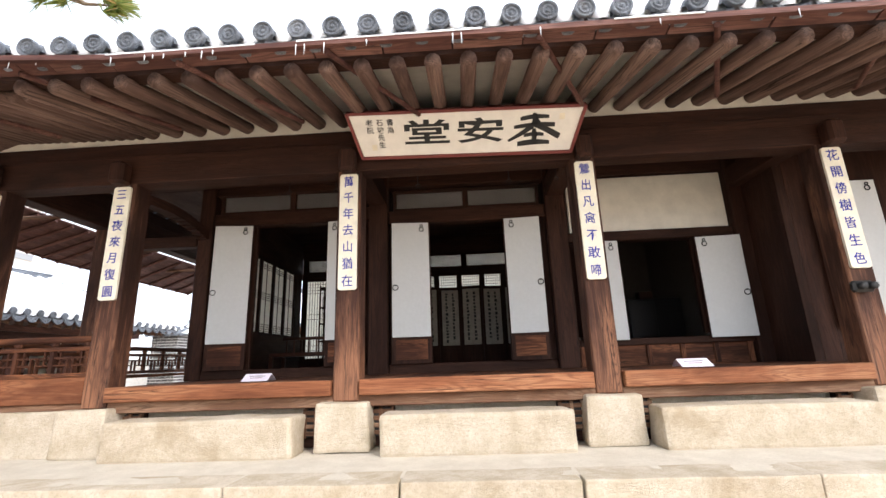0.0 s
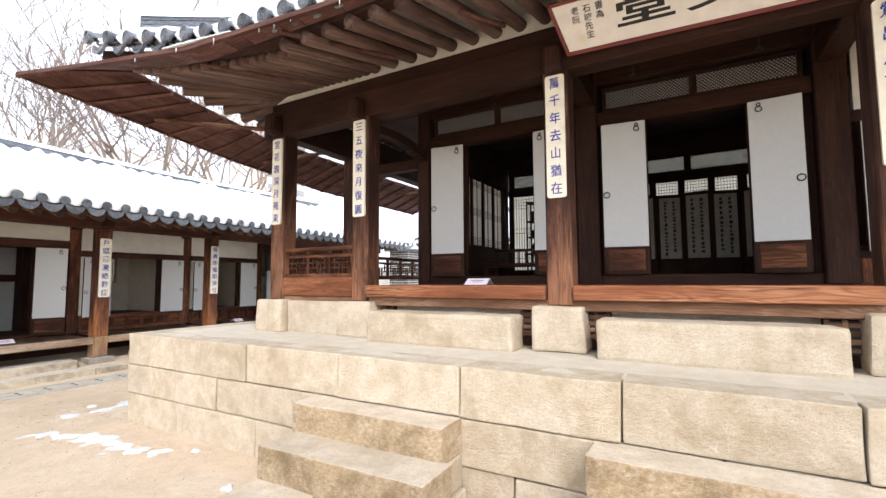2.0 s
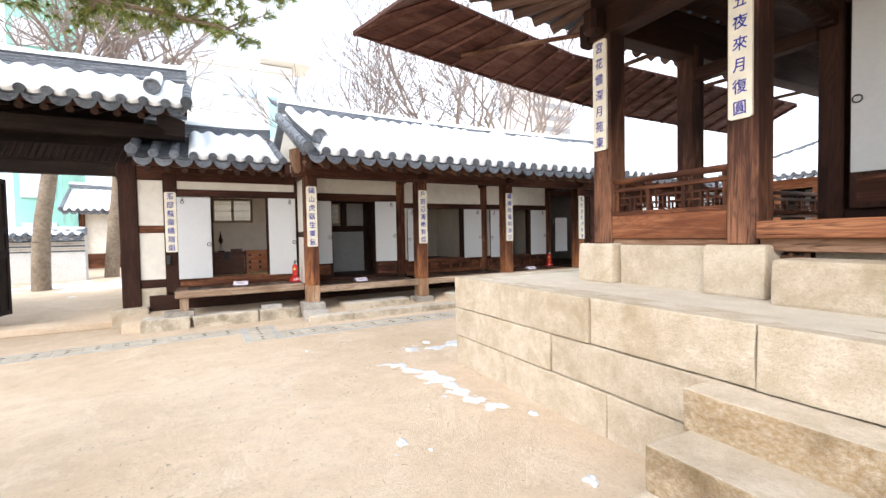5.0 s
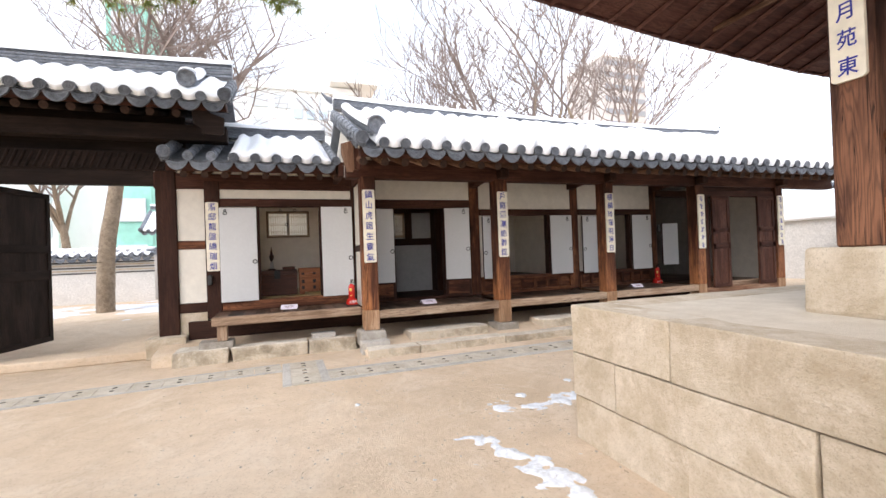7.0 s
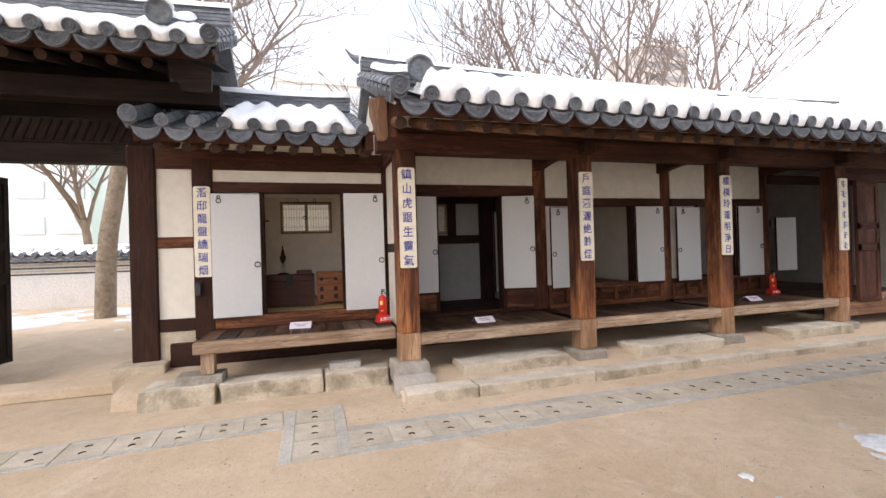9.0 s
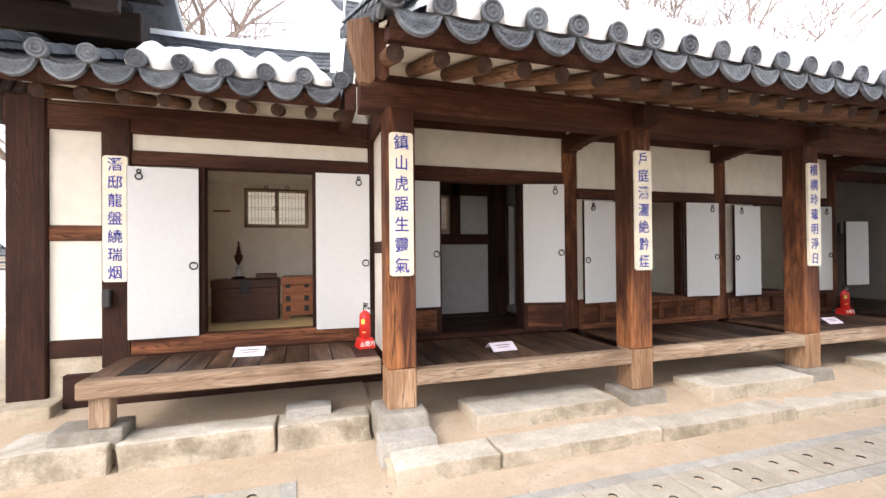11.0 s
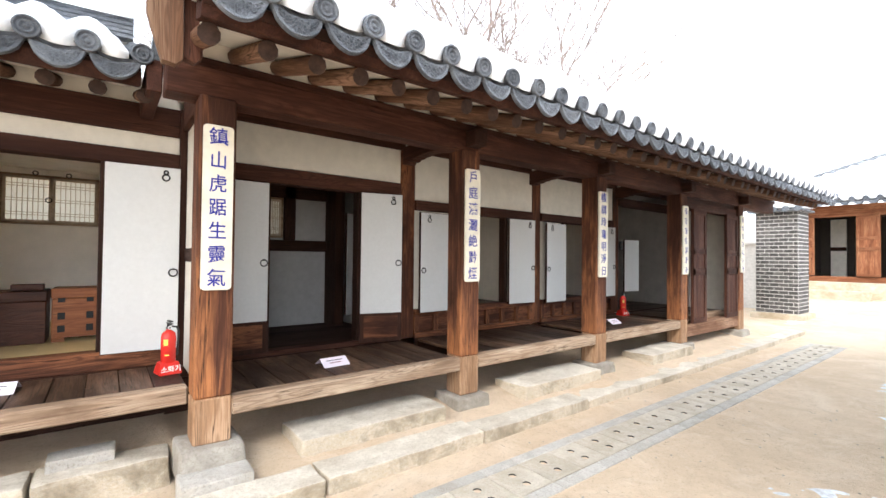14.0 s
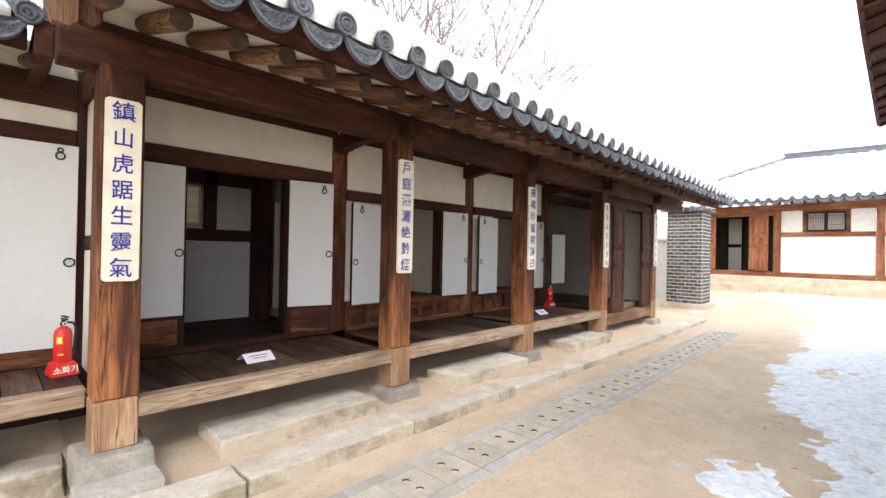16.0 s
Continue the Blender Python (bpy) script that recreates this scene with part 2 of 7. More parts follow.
def ground_material():
    m, n, l, b = material("sandy_earth", 0.95)
    vec = coords(n, l, (1, 1, 1), False)
    big = noise_tex(n, l, vec, 0.35, 6, 0.6, 0.4)
    mid_ = noise_tex(n, l, vec, 3.4, 9, 0.78, 0.5)
    fine = noise_tex(n, l, vec, 45, 6, 0.8)
    col = ramp(n, l, big, [(0.3, (0.59, 0.45, 0.305)), (0.7, (0.72, 0.575, 0.42))])
    col = mix(n, l, col, (0.35, 0.255, 0.165), ramp(n, l, mid_, [(0.42, (0, 0, 0)), (0.85, (0.55,) * 3)]))
    scuff = noise_tex(n, l, vec, 1.3, 10, 0.82, 0.8)
    col = mix(n, l, col, (0.74, 0.62, 0.48), ramp(n, l, scuff, [(0.50, (0, 0, 0)), (0.62, (0.6,) * 3)]))
    col = mix(n, l, col, (0.30, 0.21, 0.13), ramp(n, l, fine, [(0.54, (0, 0, 0)), (0.70, (0.7,) * 3)]))
    l.new(col, b.inputs["Base Color"])
    h = n.new("ShaderNodeMath")
    h.operation = "ADD"
    l.new(mid_, h.inputs[0])
    l.new(fine, h.inputs[1])
    bump(n, l, b, h.outputs[0], 0.9, 0.024)
    return m


def snow_material():
    m, n, l, b = material("snow", 0.75)
    vec = coords(n, l, (1, 1, 1), False)
    f = noise_tex(n, l, vec, 25, 6, 0.6)
    col = ramp(n, l, f, [(0.3, (0.80, 0.83, 0.87)), (0.6, (0.90, 0.91, 0.93))])
    l.new(col, b.inputs["Base Color"])
    bump(n, l, b, f, 0.3, 0.01)
    return m


def slush_material():
    m, n, l, b = material("thawing_snow", 0.6)
    vec = coords(n, l, (1, 1, 1), False)
    f = noise_tex(n, l, vec, 14, 8, 0.75)
    col = ramp(n, l, f, [(0.32, (0.44, 0.43, 0.42)), (0.5, (0.64, 0.66, 0.69)), (0.68, (0.80, 0.82, 0.85))])
    l.new(col, b.inputs["Base Color"])
    bump(n, l, b, f, 0.6, 0.02)
    return m


GROUND, SNOW, SLUSH = ground_material(), snow_material(), slush_material()


# ---- mesh helpers ----
def done(bm, name, mat, smooth=False):
    bm.normal_update()
    me = bpy.data.meshes.new(name)
    bm.to_mesh(me)
    bm.free()
    for mt in (mat if isinstance(mat, (list, tuple)) else [mat]):
        me.materials.append(mt)
    if smooth:
        me.polygons.foreach_set("use_smooth", [True] * len(me.polygons))
    return me


def thing(name, label="", category="", loc=(0, 0, 0), at=Matrix(), group="", kind=""):
    ob = new(name)
    ob.empty_display_size = 0.1
    ob.matrix_world = at @ Matrix.Translation(loc)
    return tagged(ob, label, category, group, kind)


def part(name, bm, mat, parent, label="", smooth=False):
    ob = new(name, done(bm, name, mat, smooth))
    ob.parent = parent
    return tagged(ob, label)


def shared(name, mesh, parent, m=Matrix(), label=""):
    ob = new(name, mesh)
    ob.parent = parent
    ob.matrix_basis = m
    return tagged(ob, label)


def solid(name, bm, mat, label="", category="", at=Matrix(), kind="", group="", smooth=False):
    ob = new(name, done(bm, name, mat, smooth))
    ob.matrix_world = at
    return tagged(ob, label, category, group, kind)


def box(x0, x1, y0, y1, z0, z1, b=0.006, bm=None, m=None):
    bm = bm or bmesh.new()
    mid = Matrix.Translation(((x0 + x1) / 2, (y0 + y1) / 2, (z0 + z1) / 2)) @ Matrix.Diagonal((abs(x1 - x0), abs(y1 - y0), abs(z1 - z0), 1))
    vs = bmesh.ops.create_cube(bm, size=1, matrix=mid)["verts"]
    if b:
        es = list({e for v in vs for e in v.link_edges})
        r = bmesh.ops.bevel(bm, geom=es, offset=b, segments=1, affect="EDGES", profile=0.5)
        vs = list({v for f in r["faces"] for v in f.verts} | {v for v in vs if v.is_valid})
    if m is not None:
        bmesh.ops.transform(bm, matrix=m, verts=vs)
    return bm


def rough_block(x0, x1, y0, y1, z0, z1, b=0.03, amp=0.012, seed=0, cuts=3, top_in=0.0):
    """A dressed stone: rounded edges, faces that wander a little."""
    bm = box(x0, x1, y0, y1, z0, z1, 0)
    bmesh.ops.bevel(bm, geom=list(bm.edges), offset=b, segments=2, affect="EDGES", profile=0.6)
    bmesh.ops.subdivide_edges(bm, edges=[e for e in bm.edges if e.calc_length() > 0.12], cuts=cuts, use_grid_fill=True)
    cx, cy = (x0 + x1) / 2, (y0 + y1) / 2
    for v in bm.verts:
        k = (v.co.z - z0) / max(z1 - z0, 1e-4)
        v.co.x += (cx - v.co.x) * top_in * k
        v.co.y += (cy - v.co.y) * top_in * k
        p = v.co * 3.1 + Vector((seed * 7.3, seed * 3.1, seed * 1.7))
        v.co += Vector((noise.noise(p), noise.noise(p + Vector((9, 4, 1))), noise.noise(p + Vector((3, 8, 5))) * 0.6)) * amp
    return bm


def tube(bm, a, b, r0, r1, n=8, caps=True):
    a, b = Vector(a), Vector(b)
    d = (b - a)
    q = d.to_track_quat("Z", "Y")
    rings = []
    for p, r in ((a, r0), (b, r1)):
        rings.append([bm.verts.new(p + q @ Vector((r * math.cos(k * math.tau / n), r * math.sin(k * math.tau / n), 0))) for k in range(n)])
    for k in range(n):
        bm.faces.new((rings[0][k], rings[0][(k + 1) % n], rings[1][(k + 1) % n], rings[1][k]))
    if caps:
        bm.faces.new(rings[0][::-1])
        bm.faces.new(rings[1])
    return bm


def ring(bm, centre, axis, r, t, n=14, k=6):
    q = Vector(axis).to_track_quat("Z", "Y")
    rows = []
    for i in range(n):
        a = math.tau * i / n
        row = []
        for j in range(k):
            c = math.tau * j / k
            p = Vector(((r + t * math.cos(c)) * math.cos(a), (r + t * math.cos(c)) * math.sin(a), t * math.sin(c)))
            row.append(bm.verts.new(Vector(centre) + q @ p))
        rows.append(row)
    for i in range(n):
        for j in range(k):
            bm.faces.new((rows[i][j], rows[(i + 1) % n][j], rows[(i + 1) % n][(j + 1) % k], rows[i][(j + 1) % k]))
    return bm


def lathe(profile, n=20, bm=None, centre=(0, 0, 0)):
    bm = bm or bmesh.new()
    rows = [[bm.verts.new((centre[0] + r * math.cos(math.tau * k / n), centre[1] + r * math.sin(math.tau * k / n), centre[2] + z)) for k in range(n)] for r, z in profile]
    for a, b in zip(rows, rows[1:]):
        for k in range(n):
            bm.faces.new((a[k], a[(k + 1) % n], b[(k + 1) % n], b[k]))
    bm.faces.new(rows[0][::-1])
    bm.faces.new(rows[-1])
    return bm


def prism(bm, pts, depth, m=Matrix()):
    """A flat outline in local x and z, given depth along y."""
    f = [bm.verts.new(m @ Vector((x, 0, z))) for x, z in pts]
    r = [bm.verts.new(m @ Vector((x, depth, z))) for x, z in pts]
    bm.faces.new(f)
    bm.faces.new(r[::-1])
    for i in range(len(pts)):
        j = (i + 1) % len(pts)
        bm.faces.new((f[j], f[i], r[i], r[j]))
    return bm


def text_mesh(name, body, size, depth, mat, line=1.0, align="CENTER", bold=0.009):
    """Lettering as a mesh, lying in its local xy plane, centred."""
    cu = bpy.data.curves.new(name, "FONT")
    cu.body, cu.size, cu.extrude, cu.align_x, cu.align_y, cu.space_line = body, size, depth, align, "CENTER", line
    cu.resolution_u = 3
    cu.offset = size * bold
    ob = new(name + "_tmp", cu)
    bpy.context.view_layer.update()
    me = bpy.data.meshes.new_from_object(ob.evaluated_get(bpy.context.evaluated_depsgraph_get()))
    bpy.data.objects.remove(ob)
    bpy.data.curves.remove(cu)
    me.name = name
    me.materials.clear()
    me.materials.append(mat)
    return me


# ---- frames of the two buildings: u along the front, v into the building ----
MAIN = Matrix.Translation((-3.18, 4.20, 0)) @ Matrix.Rotation(radians(-1.5), 4, "Z")
WING = Matrix.Translation((-10.13, 0, 0)) @ Matrix.Rotation(radians(90), 4, "Z")
FAR = Matrix.Translation((-20.0, 23.6, 0))
G = -0.12

# ---- ground ----
def ground_z(x, y):
    """Level before the buildings; it rises a little beyond the gate and towards the far building."""
    rise = min(0.25, (-11.6 - x) * 0.1) if x < -11.6 and y < 1 else 0.0
    return G + rise + 0.0025 * max(0.0, min(y, 24.0) - 11.0) ** 2


bm = bmesh.new()
near = 60
for i in range(near + 1):
    for j in range(near + 1):
        x, y = -30 + 50 * i / near, -14 + 46 * j / near
        bm.verts.new((x, y, ground_z(x, y)))
bm.verts.ensure_lookup_table()
for i in range(near):
    for j in range(near):
        a = i * (near + 1) + j
        bm.faces.new((bm.verts[a], bm.verts[a + near + 1], bm.verts[a + near + 2], bm.verts[a + 1]))
outer = [e for e in bm.edges if e.is_boundary]
ext = bmesh.ops.extrude_edge_only(bm, edges=outer)["geom"]
for v in [g for g in ext if isinstance(g, bmesh.types.BMVert)]:
    d = Vector((v.co.x + 5, v.co.y - 9, 0)).normalized()
    v.co = Vector((d.x * 900, d.y * 900, G))
solid("ground", bm, GROUND, "pale sandy beaten-earth courtyard", "ground", kind="structure", smooth=True)


# ---- roofs ----
def end_cap_mesh():
    """Round end tile: disc with raised rim and a coiled relief."""
    bm = lathe([(0.074, 0.0), (0.083, 0.008), (0.083, 0.050), (0.068, 0.052), (0.064, 0.040), (0.050, 0.040), (0.046, 0.048), (0.036, 0.048), (0.032, 0.040), (0.018, 0.040), (0.013, 0.048), (0.001, 0.049)], 16)
    bmesh.ops.rotate(bm, cent=(0, 0, 0), matrix=Matrix.Rotation(radians(90), 3, "X"), verts=bm.verts)
    return done(bm, "round_end_tile", TILE, True)


def drip_mesh(w, deep=0.088):
    """Drip tile: a crescent apron under the trough, with a raised rim and a relief band."""
    bm = bmesh.new()
    n = 10
    up, lo = [], []
    for k in range(n + 1):
        a = -1 + 2 * k / n
        up.append((a * w * 0.51, -0.055 * (1 - a * a)))
        lo.append((a * w * 0.495, -0.055 * (1 - a * a) - 0.034 - deep * math.sqrt(max(0, 1 - a * a))))
    prism(bm, up + lo[::-1], 0.022)
    rim = [(x * 0.99, z + 0.004) for x, z in lo]
    inner = [(x * 0.88, z + 0.018) for x, z in lo]
    prism(bm, rim + inner[::-1], 0.016, Matrix.Translation((0, -0.010, 0)))
    for row, (cnt, z) in enumerate(((6, -0.082), (5, -0.108), (3, -0.136)) if deep > 0.06 else ((5, -0.072),)):
        for k in range(cnt):
            x = (k - (cnt - 1) / 2) * w * 0.115
            ring(bm, (x, -0.002, z + 0.35 * x * x / w), (0, 1, 0), 0.0125, 0.0055, 8, 4)
    for sx in (-1, 1):
        ring(bm, (sx * w * 0.36, -0.002, -0.058), (0, 1, 0), 0.013, 0.0055, 8, 4)
    bmesh.ops.recalc_face_normals(bm, faces=bm.faces)
    return done(bm, "drip_tile", TILE)


def tile_row_mesh(name, length):
    """One row of lapped convex tiles running up the slope."""
    bm = bmesh.new()
    n = max(1, round(length / 0.32))
    step, k = length / n, 6
    for i in range(n):
        rows = []
        for s, r in ((i * step, 0.076), (i * step + 0.02, 0.078), ((i + 1) * step, 0.066)):
            rows.append([bm.verts.new((r * math.cos(math.pi * j / k), s, r * math.sin(math.pi * j / k) - 0.012)) for j in range(k + 1)])
        for a, b in zip(rows, rows[1:]):
            for j in range(k):
                bm.faces.new((a[j], b[j], b[j + 1], a[j + 1]))
        bm.faces.new(rows[0])
    bmesh.ops.recalc_face_normals(bm, faces=bm.faces)
    return done(bm, name, TILE, False)


def trough_mesh(name, width, length):
    """One trough of lapped concave tiles."""
    bm = bmesh.new()
    n, k = max(1, round(length / 0.11)), 5
    step = length / n
    for i in range(n):
        rows = []
        for s, h in ((i * step, 0.024), ((i + 1) * step, 0.0)):
            rows.append([bm.verts.new((width * (j / k - 0.5), s, h - 0.030 - 0.05 * (1 - (2 * j / k - 1) ** 2))) for j in range(k + 1)])
        low = [bm.verts.new(v.co - Vector((0, 0, 0.024))) for v in rows[0]]
        for a, b in ((low, rows[0]), (rows[0], rows[1])):
            for j in range(k):
                bm.faces.new((a[j], a[j + 1], b[j + 1], b[j]))
    bmesh.ops.recalc_face_normals(bm, faces=bm.faces)
    return done(bm, name, TILE)


CAP = end_cap_mesh()


def roof_slope(roof, at, width, length, spacing=0.29, snow=0.0, snow_from=0.04, snow_span=None, bend=None, cut=None, seed=1, deep=0.088):
    """Tiles on one slope. Local x along the eave, y up the slope, z out of it. bend(x) moves the eave; cut(x) gives each row's length."""
    count = round(width / spacing)
    sp = width / count
    drip = drip_mesh(sp * 0.98, deep)
    rows = {}
    for i in range(count + 1):
        for kind, x in ((0, i * sp), (1, (i + 0.5) * sp)):
            if x > width:
                continue
            off = bend(x) if bend else Vector((0, 0, 0))
            ln = round(cut(x) if cut else length, 1)
            if ln < 0.3:
                continue
            key = (kind, ln)
            if key not in rows:
                rows[key] = tile_row_mesh("tile_row", ln) if kind == 0 else trough_mesh("tile_trough", sp, ln)
            m = at @ Matrix.Translation(Vector((x, 0, 0)) + off)
            shared("tile_row" if kind == 0 else "tile_trough", rows[key], roof, m)
            tilt = Matrix.Rotation(radians(random.uniform(-2, 2)), 4, "Z") @ Matrix.Rotation(radians(random.uniform(-2.5, 2.5)), 4, "X")
            if kind == 0:
                shared("round_end_tile", CAP, roof, m @ Matrix.Translation((0, 0.0, 0.004)) @ Matrix.Rotation(radians(-18), 4, "X") @ tilt @ Matrix.Diagonal((0.88, 1, 0.88, 1)))
            else:
                shared("drip_tile", drip, roof, m @ Matrix.Translation((0, -0.025, -0.030)) @ Matrix.Rotation(radians(-29), 4, "X") @ tilt)
    if snow:
        x0, x1 = snow_span or (0.05, width - 0.05)
        nx, ny = max(8, round((x1 - x0) / 0.048)), 22
        bm = bmesh.new()
        grid = []
        for i in range(nx + 1):
            x = x0 + (x1 - x0) * i / nx
            off = bend(x) if bend else Vector((0, 0, 0))
            wave = abs(math.cos(math.pi * x / sp))
            lobe = noise.noise(Vector((x * 2.3, seed * 5.0, 0))) * 0.5 + noise.noise(Vector((x * 7.0, seed * 9.0, 3))) * 0.35
            ln = cut(x) if cut else length
            start = snow_from + 0.06 * lobe + 0.11 * wave ** 3
            col = []
            side = min(1, (x - x0) / 0.15, (x1 - x) / 0.15)
            for j in range(ny + 1):
                q = (j / ny) ** 1.7
                s = start + (ln - start) * q
                edge = min(1, (s - start) / 0.10)
                fat = snow * math.sqrt(max(0, edge)) * math.sqrt(max(0, side)) * (0.85 + 0.4 * noise.noise(Vector((x * 3, s * 2, seed))))
                base = 0.045 * wave * wave - 0.015
                z = base * (1 if j else 0.4) + fat * (1.0 + 0.28 * wave) + (0.0 if j else -0.045)
                col.append(bm.verts.new(Vector((x, s - (0.03 * (1 - q) if 0 < j < 4 else 0), z)) + off))
            grid.append(col)
        for a, b in zip(grid, grid[1:]):
            for j in range(ny):
                bm.faces.new((a[j], b[j], b[j + 1], a[j + 1]))
        bmesh.ops.transform(bm, matrix=at, verts=bm.verts)
        part("snow_cover", bm, SNOW, roof, "thick wet snow lying on the tiles", True)


def ridge(roof, a, b, height=0.30, width=0.22, sag=0.10, courses=4, snow=0.08, seed=0):
    """A ridge of stacked flat tiles with a cap row, sagging in the middle, and snow on it."""
    a, b = Vector(a), Vector(b)
    n = max(4, round((b - a).length / 0.35))
    side = (b - a).cross(Vector((0, 0, 1))).normalized()

    def at(q):
        return a.lerp(b, q) + Vector((0, 0, sag * ((2 * q - 1) ** 2)))

    for c in range(courses):
        bm = bmesh.new()
        h0, h1 = height * c / courses, height * (c + 0.82) / courses
        w = width * (1.0 + (0.05 if c % 2 else 0.0)) / 2
        prev = None
        for i in range(n + 1):
            p = at(i / n)
            ringv = [bm.verts.new(p + side * sx * w + Vector((0, 0, h))) for sx, h in ((-1, h0), (1, h0), (1, h1), (-1, h1))]
            if prev:
                for k in range(4):
                    bm.faces.new((prev[k], prev[(k + 1) % 4], ringv[(k + 1) % 4], ringv[k]))
            else:
                bm.faces.new(ringv[::-1])
            prev = ringv
        bm.faces.new(prev)
        bmesh.ops.recalc_face_normals(bm, faces=bm.faces)
        part("ridge_course", bm, TILE, roof)
    bm = bmesh.new()
    k = 8
    prev = None
    for i in range(n * 2 + 1):
        p = at(i / (n * 2)) + Vector((0, 0, height))
        f = 1 + 0.25 * noise.noise(Vector((i * 0.7, seed * 3.3, 1)))
        cur = [bm.verts.new(p + side * math.cos(math.pi * j / k) * width * 0.62 + Vector((0, 0, math.sin(math.pi * j / k) * snow * 1.6 * f - 0.02))) for j in range(k + 1)]
        if prev:
            for j in range(k):
                bm.faces.new((prev[j], prev[j + 1], cur[j + 1], cur[j]))
        else:
            bm.faces.new(cur)
        prev = cur
    bm.faces.new(prev[::-1])
    bmesh.ops.recalc_face_normals(bm, faces=bm.faces)
    part("ridge_snow", bm, SNOW, roof, "", True)


def slope_frame(at, u0, v0, z0, pitch):
    return at @ Matrix.Translation((u0, v0, z0)) @ Matrix.Rotation(radians(pitch), 4, "X")


def rafter_mesh(name, length, r):
    bm = bmesh.new()
    n = 10
    tube(bm, (0, 0, 0), (0, length, 0), r, r * 0.95, n)
    bm.faces.ensure_lookup_table()
    for f in bm.faces[-2:]:
        f.material_index = 1
    me = done(bm, name, [RAFTERW["y"], ENDGRAIN], True)
    for p in me.polygons:
        p.use_smooth = p.material_index == 0
    return me


def rafters(roof, frame_, count, spacing, length, r, z, start=0.0, y0=0.10, mat=None):
    me = rafter_mesh("rafter", length, r)
    if mat:
        me.materials[0] = mat
    for i in range(count):
        j = Matrix.Translation((start + i * spacing + random.uniform(-0.015, 0.015), y0 + random.uniform(-0.02, 0.02), z)) @ Matrix.Rotation(random.uniform(0, 6), 4, "Y")
        shared("rafter", me, roof, frame_ @ j)


def slab(roof, name, frame_, x0, x1, y0, y1, z0, z1, mat):
    bm = box(x0, x1, y0, y1, z0, z1, 0.004)
    bmesh.ops.transform(bm, matrix=frame_, verts=bm.verts)
    return part(name, bm, mat, roof)


# ---- carpentry ----
def column(at, u, v, w, z0, z1, base=None, splice=0.0, label="square dark-brown timber column on a granite base", mat=None, group="timber columns"):
    t = thing("timber_column", label, "column", (u, v, z0), at, group)
    h = z1 - z0
    mt = mat["z"] if mat else HALLPOST if at is MAIN else POST
    if splice:
        part("splice_foot", box(-w / 2, w / 2, -w / 2, w / 2, 0, splice, 0.012), SPLICE["z"], t, "pale replaced timber foot")
    part("shaft", box(-w / 2, w / 2, -w / 2, w / 2, splice, h, 0.014), mt, t)
    if base:
        bw, bh, seed = base
        part("base_stone", rough_block(-bw / 2, bw / 2, -bw / 2, bw / 2, -bh, 0, 0.03, 0.02, seed, 3, 0.06), GREYST if bh < 0.4 else TERRACE, t, "rough granite base stone")
    return t


def plaque(at, u, v, z0, z1, w, words, size, seed=0, label="cream wooden verse plaque lettered in blue ink, fixed to a column"):
    t = thing("verse_plaque", label, "plaque", (u, v, z0), at, "verse plaques")
    h = z1 - z0
    c = 0.022
    pts = [(-w / 2 + c, 0), (w / 2 - c, 0), (w / 2 - 0.004, c * 0.5), (w / 2, c), (w / 2, h - c), (w / 2 - 0.004, h - c * 0.5), (w / 2 - c, h), (-w / 2 + c, h), (-w / 2 + 0.004, h - c * 0.5), (-w / 2, h - c), (-w / 2, c), (-w / 2 + 0.004, c * 0.5)]
    bm = prism(bmesh.new(), pts, 0.024)
    bmesh.ops.recalc_face_normals(bm, faces=bm.faces)
    part("board", bm, BOARD, t)
    if words:
        n = len(words)
        for i, ch in enumerate(words):
            if ch == "-":
                b = bmesh.new()
                for q in range(4):
                    x, zz = random.uniform(-0.25, 0.1) * size, (q - 1.5) * size * 0.2
                    box(x - size * 0.2, x + size * random.uniform(0.15, 0.4), -0.001, 0.001, zz - 0.006, zz + 0.006, 0, b)
                box(-0.006, 0.006, -0.001, 0.001, -size * 0.4, size * 0.4, 0, b)
                bmesh.ops.transform(b, matrix=Matrix.Translation((0, -0.0015, h - (i + 0.55) * h / n)), verts=b.verts)
                part("ink_mark", b, INK, t)
                continue
            me = text_mesh("character", ch, size, 0.001, INK)
            z = h - (i + 0.55) * h / n
            shared("character", me, t, Matrix.Translation((0, -0.0015, z + size * 0.02)) @ Matrix.Rotation(radians(90), 4, "X") @ Matrix.Rotation(radians(random.uniform(-4, 4)), 4, "Z") @ Matrix.Diagonal((random.uniform(0.85, 1.0), 1.0, 1, 1)))
    return t


